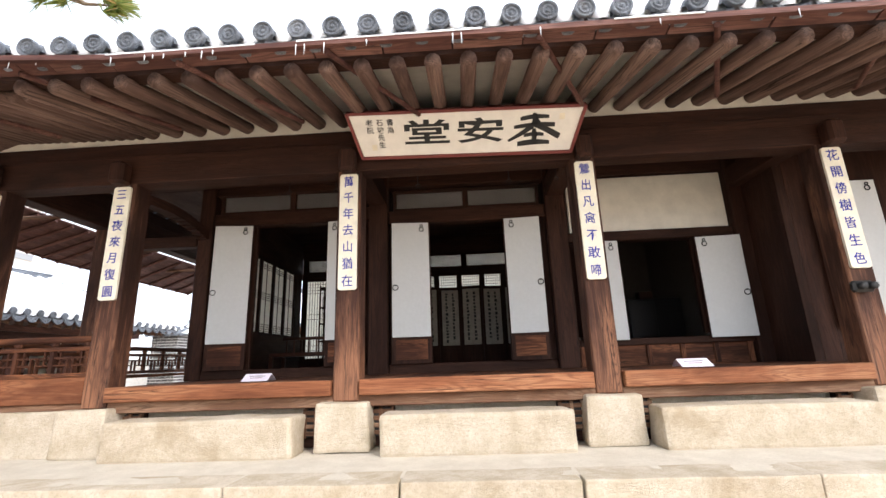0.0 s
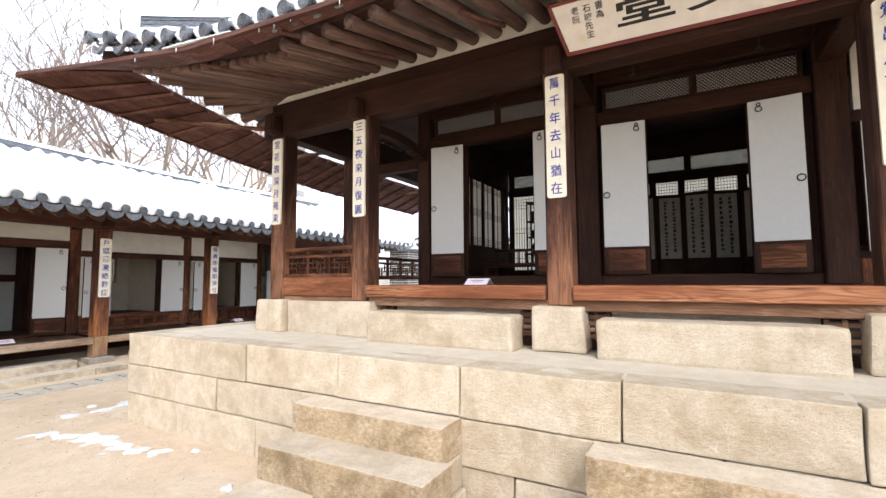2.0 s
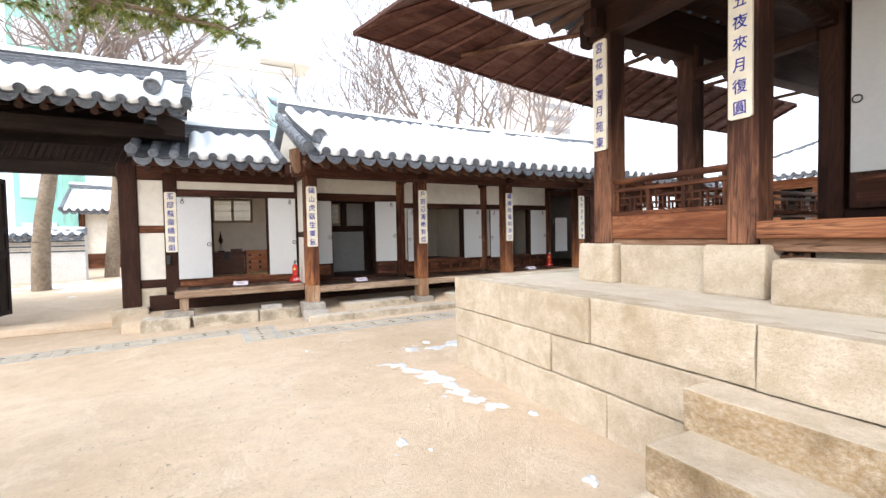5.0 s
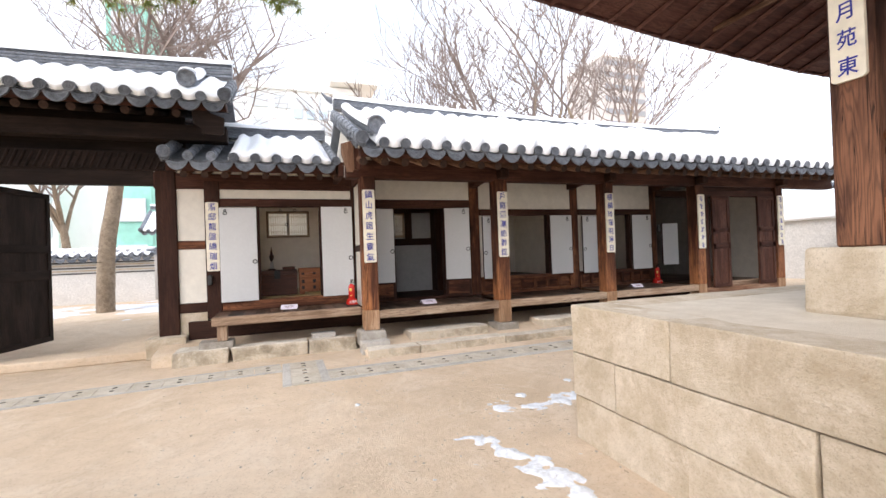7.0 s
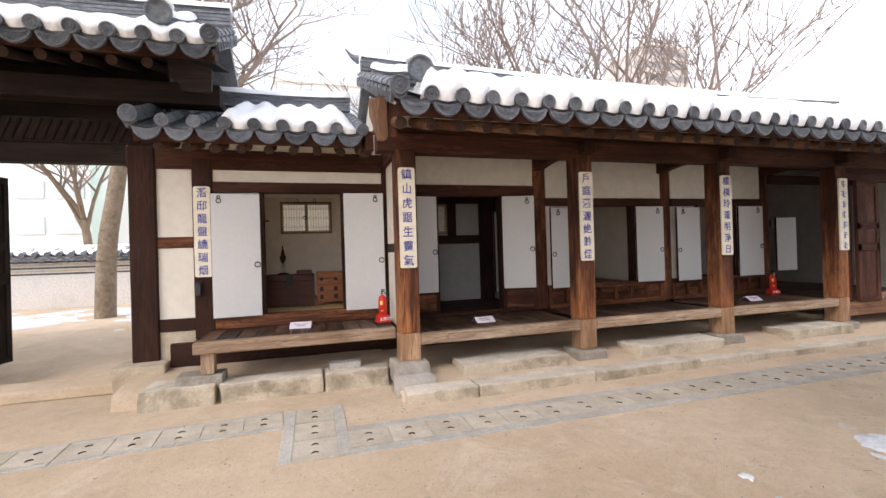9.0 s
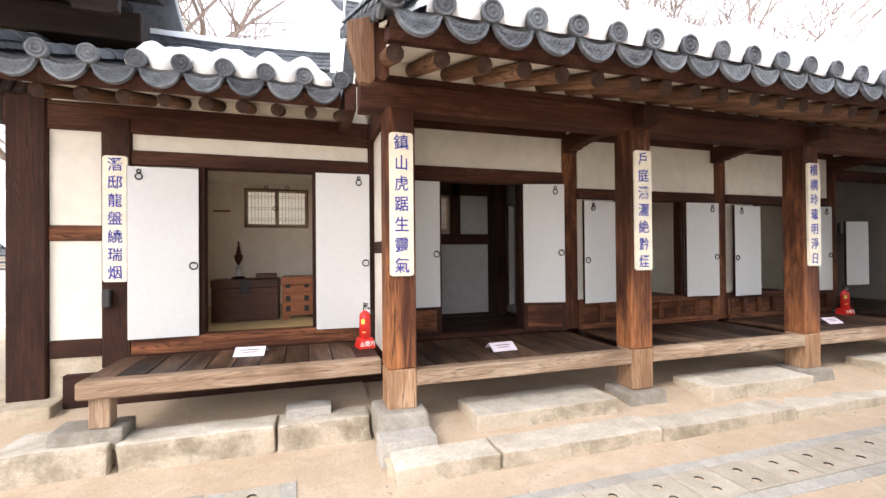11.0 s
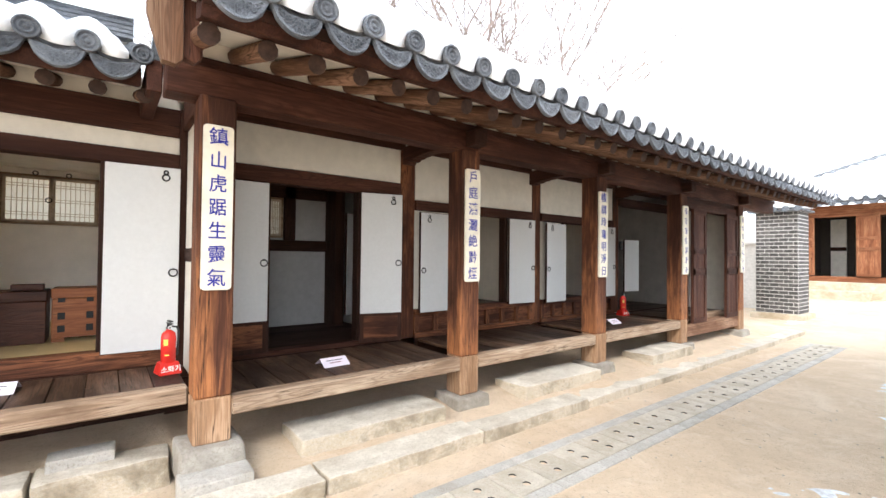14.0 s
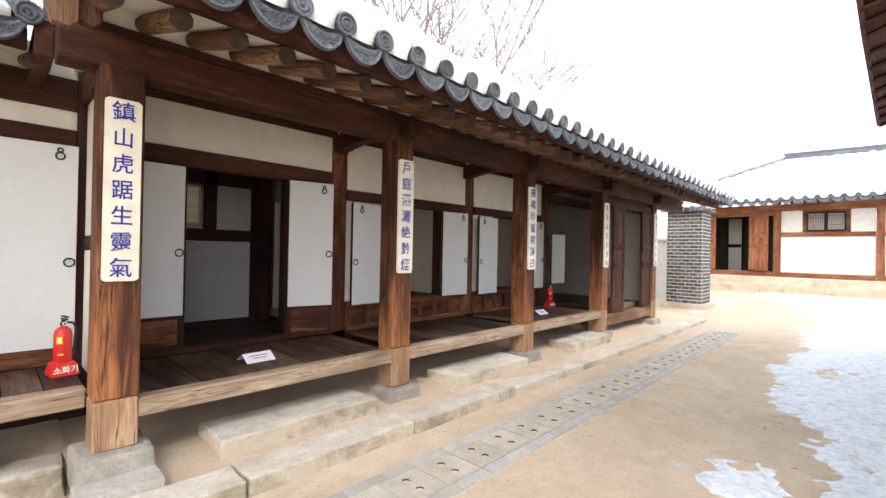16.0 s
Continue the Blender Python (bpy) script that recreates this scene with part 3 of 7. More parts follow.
def door_leaf(name, at, u0, u1, z0, z1, v, wood_h=0.0, ring_side=1, swing=0.0, hinge="l", label="white papered swing door leaf with an iron ring pull, standing open", pull=True, top_pull=None):
    """A papered leaf in front of the wall face at v; wood_h: height of the plank panel at its foot."""
    w = u1 - u0
    hu = u0 if hinge == "l" else u1
    t = thing(name, label, "door", (0, 0, 0), at @ Matrix.Translation((hu, v, z0)) @ Matrix.Rotation(radians(swing), 4, "Z"), kind="structure")
    x0, x1 = (0, w) if hinge == "l" else (-w, 0)
    h = z1 - z0
    bm = bmesh.new()
    box(x0, x1, -0.032, 0.0, 0, h, 0.004, bm)
    part("frame", bm, DARK["z"], t)
    part("paper", box(x0 + 0.006, x1 - 0.006, -0.038, -0.03, wood_h + 0.004, h - 0.006, 0.003), PAPER, t, "taut white paper facing")
    if wood_h:
        part("foot_panel", box(x0 + 0.05, x1 - 0.05, -0.037, -0.031, 0.05, wood_h - 0.03, 0.003), COLUMN["x"], t)
    if pull:
        zz = wood_h + (h - wood_h) * 0.42
        xx = x1 - 0.05 if ring_side > 0 else x0 + 0.05
        pb = bmesh.new()
        ring(pb, (xx, -0.046, zz), (0, 1, 0), 0.034, 0.006)
        tube(pb, (xx, -0.036, zz + 0.03), (xx, -0.054, zz + 0.03), 0.010, 0.008, 8)
        part("ring_pull", pb, IRON, t, "", True)
        xx = top_pull if top_pull is not None else (x0 + 0.10 if ring_side > 0 else x1 - 0.10)
        pb = bmesh.new()
        ring(pb, (xx, -0.046, h - 0.10), (0, 1, 0), 0.028, 0.006)
        ring(pb, (xx, -0.046, h - 0.052), (0, 1, 0), 0.016, 0.006)
        part("hanging_ring", pb, IRON, t, "", True)
    return t


def timber(name, at, u0, u1, v0, v1, z0, z1, mats=None, label="dark-stained timber beam", kind="structure", category="beam", b=0.008):
    mats = mats or DARK
    d = [abs(u1 - u0), abs(v1 - v0), abs(z1 - z0)]
    mt = mats["xyz"[d.index(max(d))]]
    t = tagged(new(name, done(box(-d[0] / 2, d[0] / 2, -d[1] / 2, d[1] / 2, -d[2] / 2, d[2] / 2, b), name, mt)), label, category, kind=kind)
    t.matrix_world = at @ Matrix.Translation(((u0 + u1) / 2, (v0 + v1) / 2, (z0 + z1) / 2))
    return t


def wall_panel(name, at, u0, u1, v0, v1, z0, z1, mat=None, label="off-white plastered wall panel between timbers"):
    bm = box(u0, u1, v0, v1, z0, z1, 0.004)
    return solid(name, bm, mat or PLASTER, label, "wall", at, "structure")


def lattice(bm, u0, u1, z0, z1, v, nu, nz, t=0.008, d=0.012, diagonal=False):
    if not diagonal:
        for i in range(nu + 1):
            x = u0 + (u1 - u0) * i / nu
            box(x - t / 2, x + t / 2, v, v + d, z0, z1, 0, bm)
        for k in range(nz + 1):
            z = z0 + (z1 - z0) * k / nz
            box(u0, u1, v + 0.001, v + d - 0.001, z - t / 2, z + t / 2, 0, bm)
    else:
        h, w = z1 - z0, u1 - u0
        n = nu
        step = (w + h) / n
        for s in (1, -1):
            for i in range(1, n):
                c = i * step
                if s > 0:
                    a, b = (max(0, c - h), min(h, c)), (min(w, c), max(0, c - w))
                else:
                    a, b = (w - max(0, c - h), min(h, c)), (w - min(w, c), max(0, c - w))
                p, q = Vector((u0 + a[0], v + (0.0 if s > 0 else d), z0 + a[1])), Vector((u0 + b[0], v + (0.0 if s > 0 else d), z0 + b[1]))
                tube(bm, p, q, t * 0.6, t * 0.6, 4, False)
    return bm


# ---- wing: plinth, kerbs, porch ----
def earth_bank(name, u0, u1, rows, seed, label):
    """Trodden earth between stones: a strip of ground whose height follows the given depths, gently uneven."""
    bm = bmesh.new()
    nu = max(4, round((u1 - u0) / 0.12))
    grid = []
    for i in range(nu + 1):
        u = u0 + (u1 - u0) * i / nu
        line = []
        for k, (v, z) in enumerate(rows):
            p = Vector((u * 2.1, v * 2.6, seed))
            line.append(bm.verts.new((u, v, z + (0.022 * noise.noise(p) + 0.012 * noise.noise(p * 3.1) if 0 < k < len(rows) - 1 else 0))))
        grid.append(line)
    for a, b in zip(grid, grid[1:]):
        for k in range(len(rows) - 1):
            bm.faces.new((a[k], b[k], b[k + 1], a[k + 1]))
    bmesh.ops.recalc_face_normals(bm, faces=bm.faces)
    solid(name, bm, GROUND, label, "platform", WING, "structure", smooth=True)


def wing_plinth():
    solid("wing_earth_platform", box(-0.98, 14.6, 1.24, 4.2, G - 0.05, 0.12, 0.03), GROUND, "beaten-earth platform under the wing", "platform", WING, "structure")
    earth_bank("wing_earth_apron", 2.14, 14.6, [(-0.44, G - 0.05), (-0.40, -0.035), (-0.22, -0.02), (-0.02, 0.0), (0.2, 0.025), (0.45, 0.055), (0.8, 0.085), (1.26, 0.11)], 3, "beaten-earth apron behind the kerb stones")
    earth_bank("wing_earth_bank", -0.86, 2.16, [(0.42, G - 0.05), (0.46, 0.03), (0.6, 0.055), (0.75, 0.08), (0.9, 0.10), (1.1, 0.12), (1.26, 0.125)], 8, "damp mossy earth under the porch floor")
    kerbs = [(2.18, 2.965, 0.005), (2.985, 4.455, 0.0), (4.475, 6.045, -0.005), (6.065, 7.55, -0.03), (7.57, 9.15, -0.035), (9.17, 10.85, -0.035), (10.87, 12.6, -0.03), (12.62, 14.3, -0.02)]
    for i, (a, b, top) in enumerate(kerbs):
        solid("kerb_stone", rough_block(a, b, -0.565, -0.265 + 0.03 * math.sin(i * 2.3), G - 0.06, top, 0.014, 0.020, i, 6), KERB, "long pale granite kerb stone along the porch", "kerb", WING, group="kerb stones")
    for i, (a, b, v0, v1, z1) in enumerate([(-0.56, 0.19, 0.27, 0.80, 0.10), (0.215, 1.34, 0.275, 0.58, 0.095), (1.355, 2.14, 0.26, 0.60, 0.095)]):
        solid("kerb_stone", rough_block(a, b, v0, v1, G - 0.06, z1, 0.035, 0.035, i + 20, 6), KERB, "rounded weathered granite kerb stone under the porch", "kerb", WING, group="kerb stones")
    solid("small_granite_block", rough_block(2.12, 2.56, -0.28, -0.02, G, 0.07, 0.012, 0.010, 31, 4), SLAB, "small grey granite block before a column", "stone", WING)
    solid("small_granite_block", rough_block(1.42, 1.80, 0.42, 0.62, 0.03, 0.17, 0.012, 0.010, 32, 4), SLAB, "small granite block under the porch floor", "stone", WING)
    solid("small_granite_block", rough_block(-0.22, 0.26, 0.34, 0.64, 0.04, 0.20, 0.02, 0.012, 33, 4), GREYST, "flat granite block under a porch leg", "stone", WING)
    for i, (a, b, v0, v1) in enumerate([(2.95, 4.36, -0.13, 0.38), (5.45, 6.88, -0.18, 0.32), (8.25, 9.55, -0.18, 0.32)]):
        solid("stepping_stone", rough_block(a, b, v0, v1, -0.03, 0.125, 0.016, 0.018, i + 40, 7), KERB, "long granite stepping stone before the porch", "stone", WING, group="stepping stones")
    solid("corner_foot_stone", rough_block(-1.08, -0.50, 1.02, 1.50, G, 0.22, 0.03, 0.02, 50, 4), TERRACE, "granite foot stone of the gate post", "stone", WING)


wing_plinth()

COLS = [2.35, 4.80, 7.22, 9.72, 12.32]
for i, u in enumerate(COLS):
    column(WING, u, 0.155, 0.25, 0.20 if i == 0 else 0.12, 2.72, (0.44, 0.26 if i == 0 else 0.16, i + 3), 0.33 if i == 0 else 0.40)
WORDS = ["鎮山虎踞生靈氣", "戶庭瀟灑絶黔煙", "樓構玲瓏明淨日", "-------", "-------"]
for u, words in zip(COLS, WORDS):
    plaque(WING, u, 0.0, 1.31, 2.50, 0.20, words, 0.135)
column(WING, -0.10, 1.38, 0.24, 0.45, 2.80, mat=DARK)
plaque(WING, -0.10, 1.235, 1.255, 2.43, 0.20, "潛邸龍盤繞瑞烟", 0.135)
column(WING, -0.78, 1.40, 0.30, 0.20, 2.95, mat=DARK)

# beams along the porch front and back
timber("front_beam", WING, 2.02, 14.4, 0.05, 0.27, 2.70, 2.93, WINGW)
timber("purlin", WING, 2.0, 14.6, 0.07, 0.25, 2.93, 3.00, WINGW)
timber("back_beam", WING, 2.3, 12.4, 1.28, 1.45, 2.93, 3.30, WINGW)
timber("side_beam", WING, 2.27, 2.43, 0.28, 1.26, 2.725, 2.99, WINGW)
timber("side_plate", WING, 1.93, 2.03, 0.40, 1.26, 2.78, 3.02, WINGW)
timber("gable_beam", WING, -0.95, 2.25, 1.27, 1.47, 2.66, 2.92, WINGW)
wall_panel("wall_wing_gable_infill", WING, -0.95, 2.25, 1.30, 1.44, 2.92, 3.16)
wall_panel("wall_wing_porch_infill", WING, 2.2, 14.4, 0.10, 0.22, 3.00, 3.34)
for u in (4.80, 7.22, 9.72):
    bm = bmesh.new()
    n = 10
    for k in range(n):
        q0, q1 = k / n, (k + 1) / n
        s0, s1 = 2.74 + 0.07 * math.sin(math.pi * q0), 2.74 + 0.07 * math.sin(math.pi * q1)
        box(u - 0.075, u + 0.075, 0.26 + q0 * 1.05, 0.26 + q1 * 1.05 + 0.002, (s0 + s1) / 2, 2.97, 0, bm)
    solid("tie_beam", bm, WINGW["y"], "short bowed tie beam between column and wall", "beam", WING, "structure")
    wall_panel("wall_wing_tie", WING, u - 0.04, u + 0.04, 0.27, 1.30, 2.97, 3.35)


for u in COLS[1:]:
    timber("beam_end", WING, u - 0.085, u + 0.085, -0.13, 0.048, 2.735, 2.90, DARK, "dark tie-beam end standing out over a column", b=0.014)


# porch floors: each board a piece
def porch_floor(u0, u1, v0, v1, z, front_u0=None, board=0.21):
    t = thing("porch_floor", "raised porch floor of worn dark boards with a weathered edge beam", "floor", (0, 0, 0), WING, kind="structure")
    part("edge_beam", box(u0 if front_u0 is None else front_u0, u1, v0, v0 + 0.13, z - 0.13, z + 0.003, 0.012), GREY["x"], t, "weathered grey edge beam")
    part("back_sill", box(u0, u1, v1 - 0.08, v1, z - 0.12, z + 0.001, 0.008), DARK["x"], t)
    n = max(2, round((u1 - u0) / board))
    w = (u1 - u0) / n
    me = done(box(-w / 2 + 0.003, w / 2 - 0.003, v0 + 0.132, v1 - 0.082, -0.03, 0, 0.004), "board", FLOORW["y"])
    for i in range(n):
        shared("board", me, t, Matrix.Translation((u0 + w * (i + 0.5), 0, z - random.uniform(0.0, 0.004))))
    return t


f1 = porch_floor(-0.04, 2.23, 0.32, 1.30, 0.56)
part("leg", box(0.03, 0.17, 0.36, 0.50, 0.20, 0.43, 0.008), GREY["z"], f1)
for k in range(2):
    part("tenon_end", box(-0.046, -0.038, 0.35, 0.42, 0.455 + k * 0.05, 0.485 + k * 0.05, 0.001), ENDGRAIN, f1, "dark tenon end in the beam's end")
for a, b in zip(COLS, COLS[1:]):
    porch_floor(a + 0.126, b - 0.126, 0.26 if a > 9 else 0.03, 1.30, 0.51)
# closed dark space under the floors: a dark sheet paints the shade there
wall_panel("wall_wing_under", WING, -0.5, 12.3, 1.22, 1.30, 0.05, 0.42, DARK["x"], "dark sheet standing in for the shade under the porch")

# gable bay wall
V = 1.30
wall_panel("wall_wing_gable_upper", WING, -0.63, -0.22, V, V + 0.12, 1.78, 2.66)
timber("rail", WING, -0.63, -0.22, V - 0.02, V + 0.12, 1.64, 1.78, COLUMN)
wall_panel("wall_wing_gable_mid", WING, -0.63, -0.22, V, V + 0.12, 0.73, 1.64)
timber("rail", WING, -0.63, -0.22, V - 0.02, V + 0.12, 0.57, 0.73)
wall_panel("wall_wing_gable_low", WING, -0.63, -0.22, V, V + 0.12, 0.10, 0.57, TERRACE)
timber("lintel", WING, 0.02, 2.25, V - 0.03, V + 0.12, 2.36, 2.50, WINGW)
wall_panel("wall_wing_strip", WING, 0.02, 2.25, V, V + 0.12, 2.50, 2.66)
timber("threshold", WING, 0.02, 2.25, V - 0.05, V + 0.12, 0.56, 0.72, COLUMN)
wall_panel("wall_wing_leafside", WING, 0.02, 0.58, V, V + 0.12, 0.72, 2.36)
wall_panel("wall_wing_leafside", WING, 1.72, 2.25, V, V + 0.12, 0.72, 2.36)
timber("door_post", WING, 0.58, 0.64, V - 0.02, V + 0.12, 0.72, 2.36)
timber("door_post", WING, 1.66, 1.72, V - 0.02, V + 0.12, 0.72, 2.36)
door_leaf("door_1", WING, 0.0, 0.60, 0.71, 2.34, V - 0.035, 0, 1, 3, "r", top_pull=-0.50)
door_leaf("door_2", WING, 1.69, 2.26, 0.70, 2.36, V - 0.035, 0, 1, -2, "l", top_pull=0.45)
# side wall of the gable bay against the porch
timber("corner_post", WING, 2.25, 2.45, V - 0.05, V + 0.15, 0.4, 2.93)
wall_panel("wall_wing_side_upper", WING, 2.31, 2.39, 0.29, V - 0.05, 1.62, 2.72)
timber("rail", WING, 2.30, 2.40, 0.29, V - 0.05, 1.50, 1.62)
wall_panel("wall_wing_side_lower", WING, 2.31, 2.39, 0.29, V - 0.05, 0.52, 1.50)

# first porch bay: a tall pair of leaves
wall_panel("wall_wing_a", WING, 2.45, 4.70, V, V + 0.12, 2.50, 3.05)
timber("lintel", WING, 2.45, 4.70, V - 0.03, V + 0.12, 2.33, 2.50, WINGW)
timber("threshold", WING, 2.45, 4.70, V - 0.03, V + 0.12, 0.42, 0.56, WINGW)
wall_panel("wall_wing_a_side", WING, 2.45, 3.03, V + 0.02, V + 0.12, 0.56, 2.33)
wall_panel("wall_wing_a_side", WING, 4.14, 4.70, V + 0.02, V + 0.12, 0.56, 2.33)
timber("door_post", WING, 3.03, 3.09, V - 0.02, V + 0.12, 0.56, 2.33)
timber("door_post", WING, 4.10, 4.16, V - 0.02, V + 0.12, 0.56, 2.33)
door_leaf("door_3", WING, 2.50, 3.06, 0.56, 2.32, V - 0.035, 0.32, 1, 2, "r")
door_leaf("door_4", WING, 4.12, 4.64, 0.54, 2.33, V - 0.035, 0.34, 1, -14, "l", top_pull=0.40)
for u in (4.82, 7.32, 9.66):
    column(WING, u, 1.40, 0.21, 0.51, 3.10, label="square dark-brown timber wall post", mat=COLUMN)


def low_bay(a, b, l0, l1, r0, r1, name1, name2, top):
    """A porch bay with a panelled dado and a pair of short leaves folded back."""
    wall_panel("wall_wing_upper", WING, a, b, V, V + 0.12, 2.31, top)
    timber("lintel", WING, a, b, V - 0.03, V + 0.12, 2.18, 2.31, WINGW)
    timber("sill", WING, a, b, V - 0.04, V + 0.12, 0.80, 0.88, COLUMN)
    timber("threshold", WING, a, b, V - 0.04, V + 0.12, 0.50, 0.58, COLUMN)
    wall_panel("wall_wing_dado", WING, a, b, V + 0.02, V + 0.10, 0.58, 0.80, COLUMN["x"], "brown recessed timber dado")
    n = 7
    for i in range(n + 1):
        u = a + 0.03 + (b - a - 0.06) * i / n
        timber("dado_stile", WING, u - 0.035, u + 0.035, V - 0.02, V + 0.02, 0.58, 0.80, COLUMN, "brown dado stile", b=0.004)
    for u0, u1 in ((a, l1 + 0.02), (r0 - 0.02, b)):
        wall_panel("wall_wing_leafside", WING, u0, u1, V + 0.02, V + 0.12, 0.88, 2.18)
    timber("door_post", WING, l1 - 0.02, l1 + 0.04, V - 0.02, V + 0.12, 0.88, 2.18)
    timber("door_post", WING, r0 - 0.04, r0 + 0.02, V - 0.02, V + 0.12, 0.88, 2.18)
    door_leaf(name1, WING, l0, l1, 0.84, 2.15, V - 0.04, 0, -1, 4, "r", top_pull=-(l1 - l0) + 0.14)
    door_leaf(name2, WING, r0, r1, 0.86, 2.17, V - 0.04, 0, 1, -4, "l", top_pull=(r1 - r0) - 0.12)


low_bay(4.93, 7.21, 4.94, 5.51, 6.62, 7.17, "door_5", "door_6", 3.05)
low_bay(7.43, 9.55, 7.45, 8.01, 8.92, 9.48, "door_7", "door_8", 3.05)


def translucent_paper():
    m, n, l, b = material("window_paper", 0.9)
    b.inputs["Base Color"].default_value = (0.86, 0.84, 0.78, 1)
    tr = n.new("ShaderNodeBsdfTranslucent")
    tr.inputs["Color"].default_value = (0.86, 0.84, 0.78, 1)
    mx = n.new("ShaderNodeMixShader")
    mx.inputs[0].default_value = 0.7
    l.new(b.outputs[0], mx.inputs[1])
    l.new(tr.outputs[0], mx.inputs[2])
    l.new(mx.outputs[0], n["Material Output"].inputs["Surface"])
    return m


WPAPER = translucent_paper()


def pierced(u0, u1, v0, v1, z0, z1, holes):
    """A wall slab with rectangular openings (u0, u1, z0, z1), in order along u."""
    bm = bmesh.new()
    u = u0
    for a, b, c, d in holes:
        box(u, a, v0, v1, z0, z1, 0, bm)
        box(a, b, v0, v1, z0, c, 0, bm)
        box(a, b, v0, v1, d, z1, 0, bm)
        u = b
    return box(u, u1, v0, v1, z0, z1, 0, bm)


# rooms behind the wing's doors
def room(name, at, u0, u1, v0, v1, z0, z1, wall=None, floor=None, ceiling=None, holes=()):
    wall, floor = wall or INPLASTER, floor or FLOORW["x"]
    bm = box(u0, u1, v0, v1, z0 - 0.05, z0, 0)
    solid(name + "_floor", bm, floor, "room floor of smooth boards", "floor", at, "structure")
    bm = box(u0, u1, v0, v1, z1, z1 + 0.05, 0)
    solid(name + "_ceiling", bm, ceiling or wall, "plain room ceiling", "ceiling", at, "structure")
    for nm, b in (("wall_back", pierced(u0, u1, v1, v1 + 0.1, z0, z1, holes)), ("wall_side_a", box(u0 - 0.06, u0, v0, v1 + 0.1, z0, z1, 0)), ("wall_side_b", box(u1, u1 + 0.06, v0, v1 + 0.1, z0, z1, 0))):
        solid(name + "_" + nm, b, wall, "plain papered room wall", "wall", at, "structure")


room("room_a", WING, -0.10, 2.25, 1.42, 3.95, 0.70, 2.62, None, plain("yellow_floor_paper", (0.56, 0.42, 0.20), 0.35), holes=[(0.69, 1.63, 1.93, 2.53)])
room("room_b", WING, 2.48, 4.70, 1.42, 3.0, 0.54, 2.62, plain("grey_wallpaper", (0.42, 0.42, 0.41), 0.9), DARK["x"], holes=[(3.21, 3.74, 1.83, 2.39)])
timber("room_rail", WING, 2.5, 4.4, 2.93, 3.0, 1.63, 1.79)
timber("room_post", WING, 3.76, 3.92, 2.93, 3.0, 1.79, 2.62)
timber("room_post", WING, 4.40, 4.54, 2.6, 3.0, 0.54, 2.62)
timber("room_head", WING, 2.5, 4.4, 2.93, 3.0, 2.40, 2.62)
door_leaf("door_inner", WING, 4.50, 4.66, 0.70, 2.20, 2.5, 0, 1, 30, "l", pull=False)
room("room_c", WING, 4.90, 7.24, 1.42, 3.95, 0.80, 2.62, holes=[(6.21, 6.89, 1.61, 2.29)])
room("room_d", WING, 7.40, 9.60, 1.42, 3.95, 0.80, 2.62)


PALEWOOD = plain("pale_window_wood", (0.50, 0.40, 0.29), 0.7, mottling=0.12, scale=20)


def lattice_window(name, at, u0, u1, v, z0, z1, label="small paired lattice window backed with white paper"):
    t = thing(name, label, "window", (0, 0, 0), at, kind="structure")
    bm = bmesh.new()
    f = 0.025
    for b in ((u0, u1, z0, z0 + f), (u0, u1, z1 - f, z1), (u0, u0 + f, z0, z1), (u1 - f, u1, z0, z1)):
        box(b[0], b[1], v - 0.03, v, b[2], b[3], 0.002, bm)
    part("window_frame", bm, GREY["x"], t)
    mid = (u0 + u1) / 2
    for k, (a, b) in enumerate(((u0 + f, mid - 0.0005), (mid + 0.0005, u1 - f))):
        s = part("sash", box(a, b, v - 0.010, v - 0.002, z0 + f, z1 - f, 0.001), WPAPER, t)
        sb = bmesh.new()
        g = 0.032
        for c in ((a, b, z0 + f, z0 + f + g), (a, b, z1 - f - g, z1 - f), (a, a + g, z0 + f, z1 - f), (b - g, b, z0 + f, z1 - f)):
            box(c[0], c[1], v - 0.022, v - 0.008, c[2], c[3], 0.002, sb)
        part("sash_frame", sb, PALEWOOD, s)
        lb = bmesh.new()
        for i in range(1, 8):
            x = a + g + (b - a - 2 * g) * i / 8
            box(x - 0.0035, x + 0.0035, v - 0.018, v - 0.009, z0 + f + g, z1 - f - g, 0, lb)
        for z in (0.12, 0.18, 0.46, 0.52, 0.82, 0.88):
            zz = z0 + f + g + (z1 - z0 - 2 * f - 2 * g) * z
            box(a + g, b - g, v - 0.019, v - 0.010, zz - 0.0035, zz + 0.0035, 0, lb)
        part("lattice", lb, PALEWOOD, s)
    pb = bmesh.new()
    ring(pb, (mid - 0.03, v - 0.03, (z0 + z1) / 2), (0, 1, 0), 0.03, 0.006)
    part("ring_pull", pb, IRON, t, "", True)
    for x in ((u0 + mid) / 2 + 0.08, (u1 + mid) / 2 - 0.08):
        pb = bmesh.new()
        ring(pb, (x, v - 0.03, z1 + 0.02), (0, 1, 0), 0.025, 0.006)
        part("hanging_ring", pb, IRON, t, "", True)
    return t


lattice_window("window_1", WING, 0.68, 1.64, 3.95, 1.92, 2.54)
lattice_window("window_2", WING, 3.20, 3.75, 3.0, 1.82, 2.40)
lattice_window("window_3", WING, 6.2, 6.9, 3.95, 1.60, 2.30)

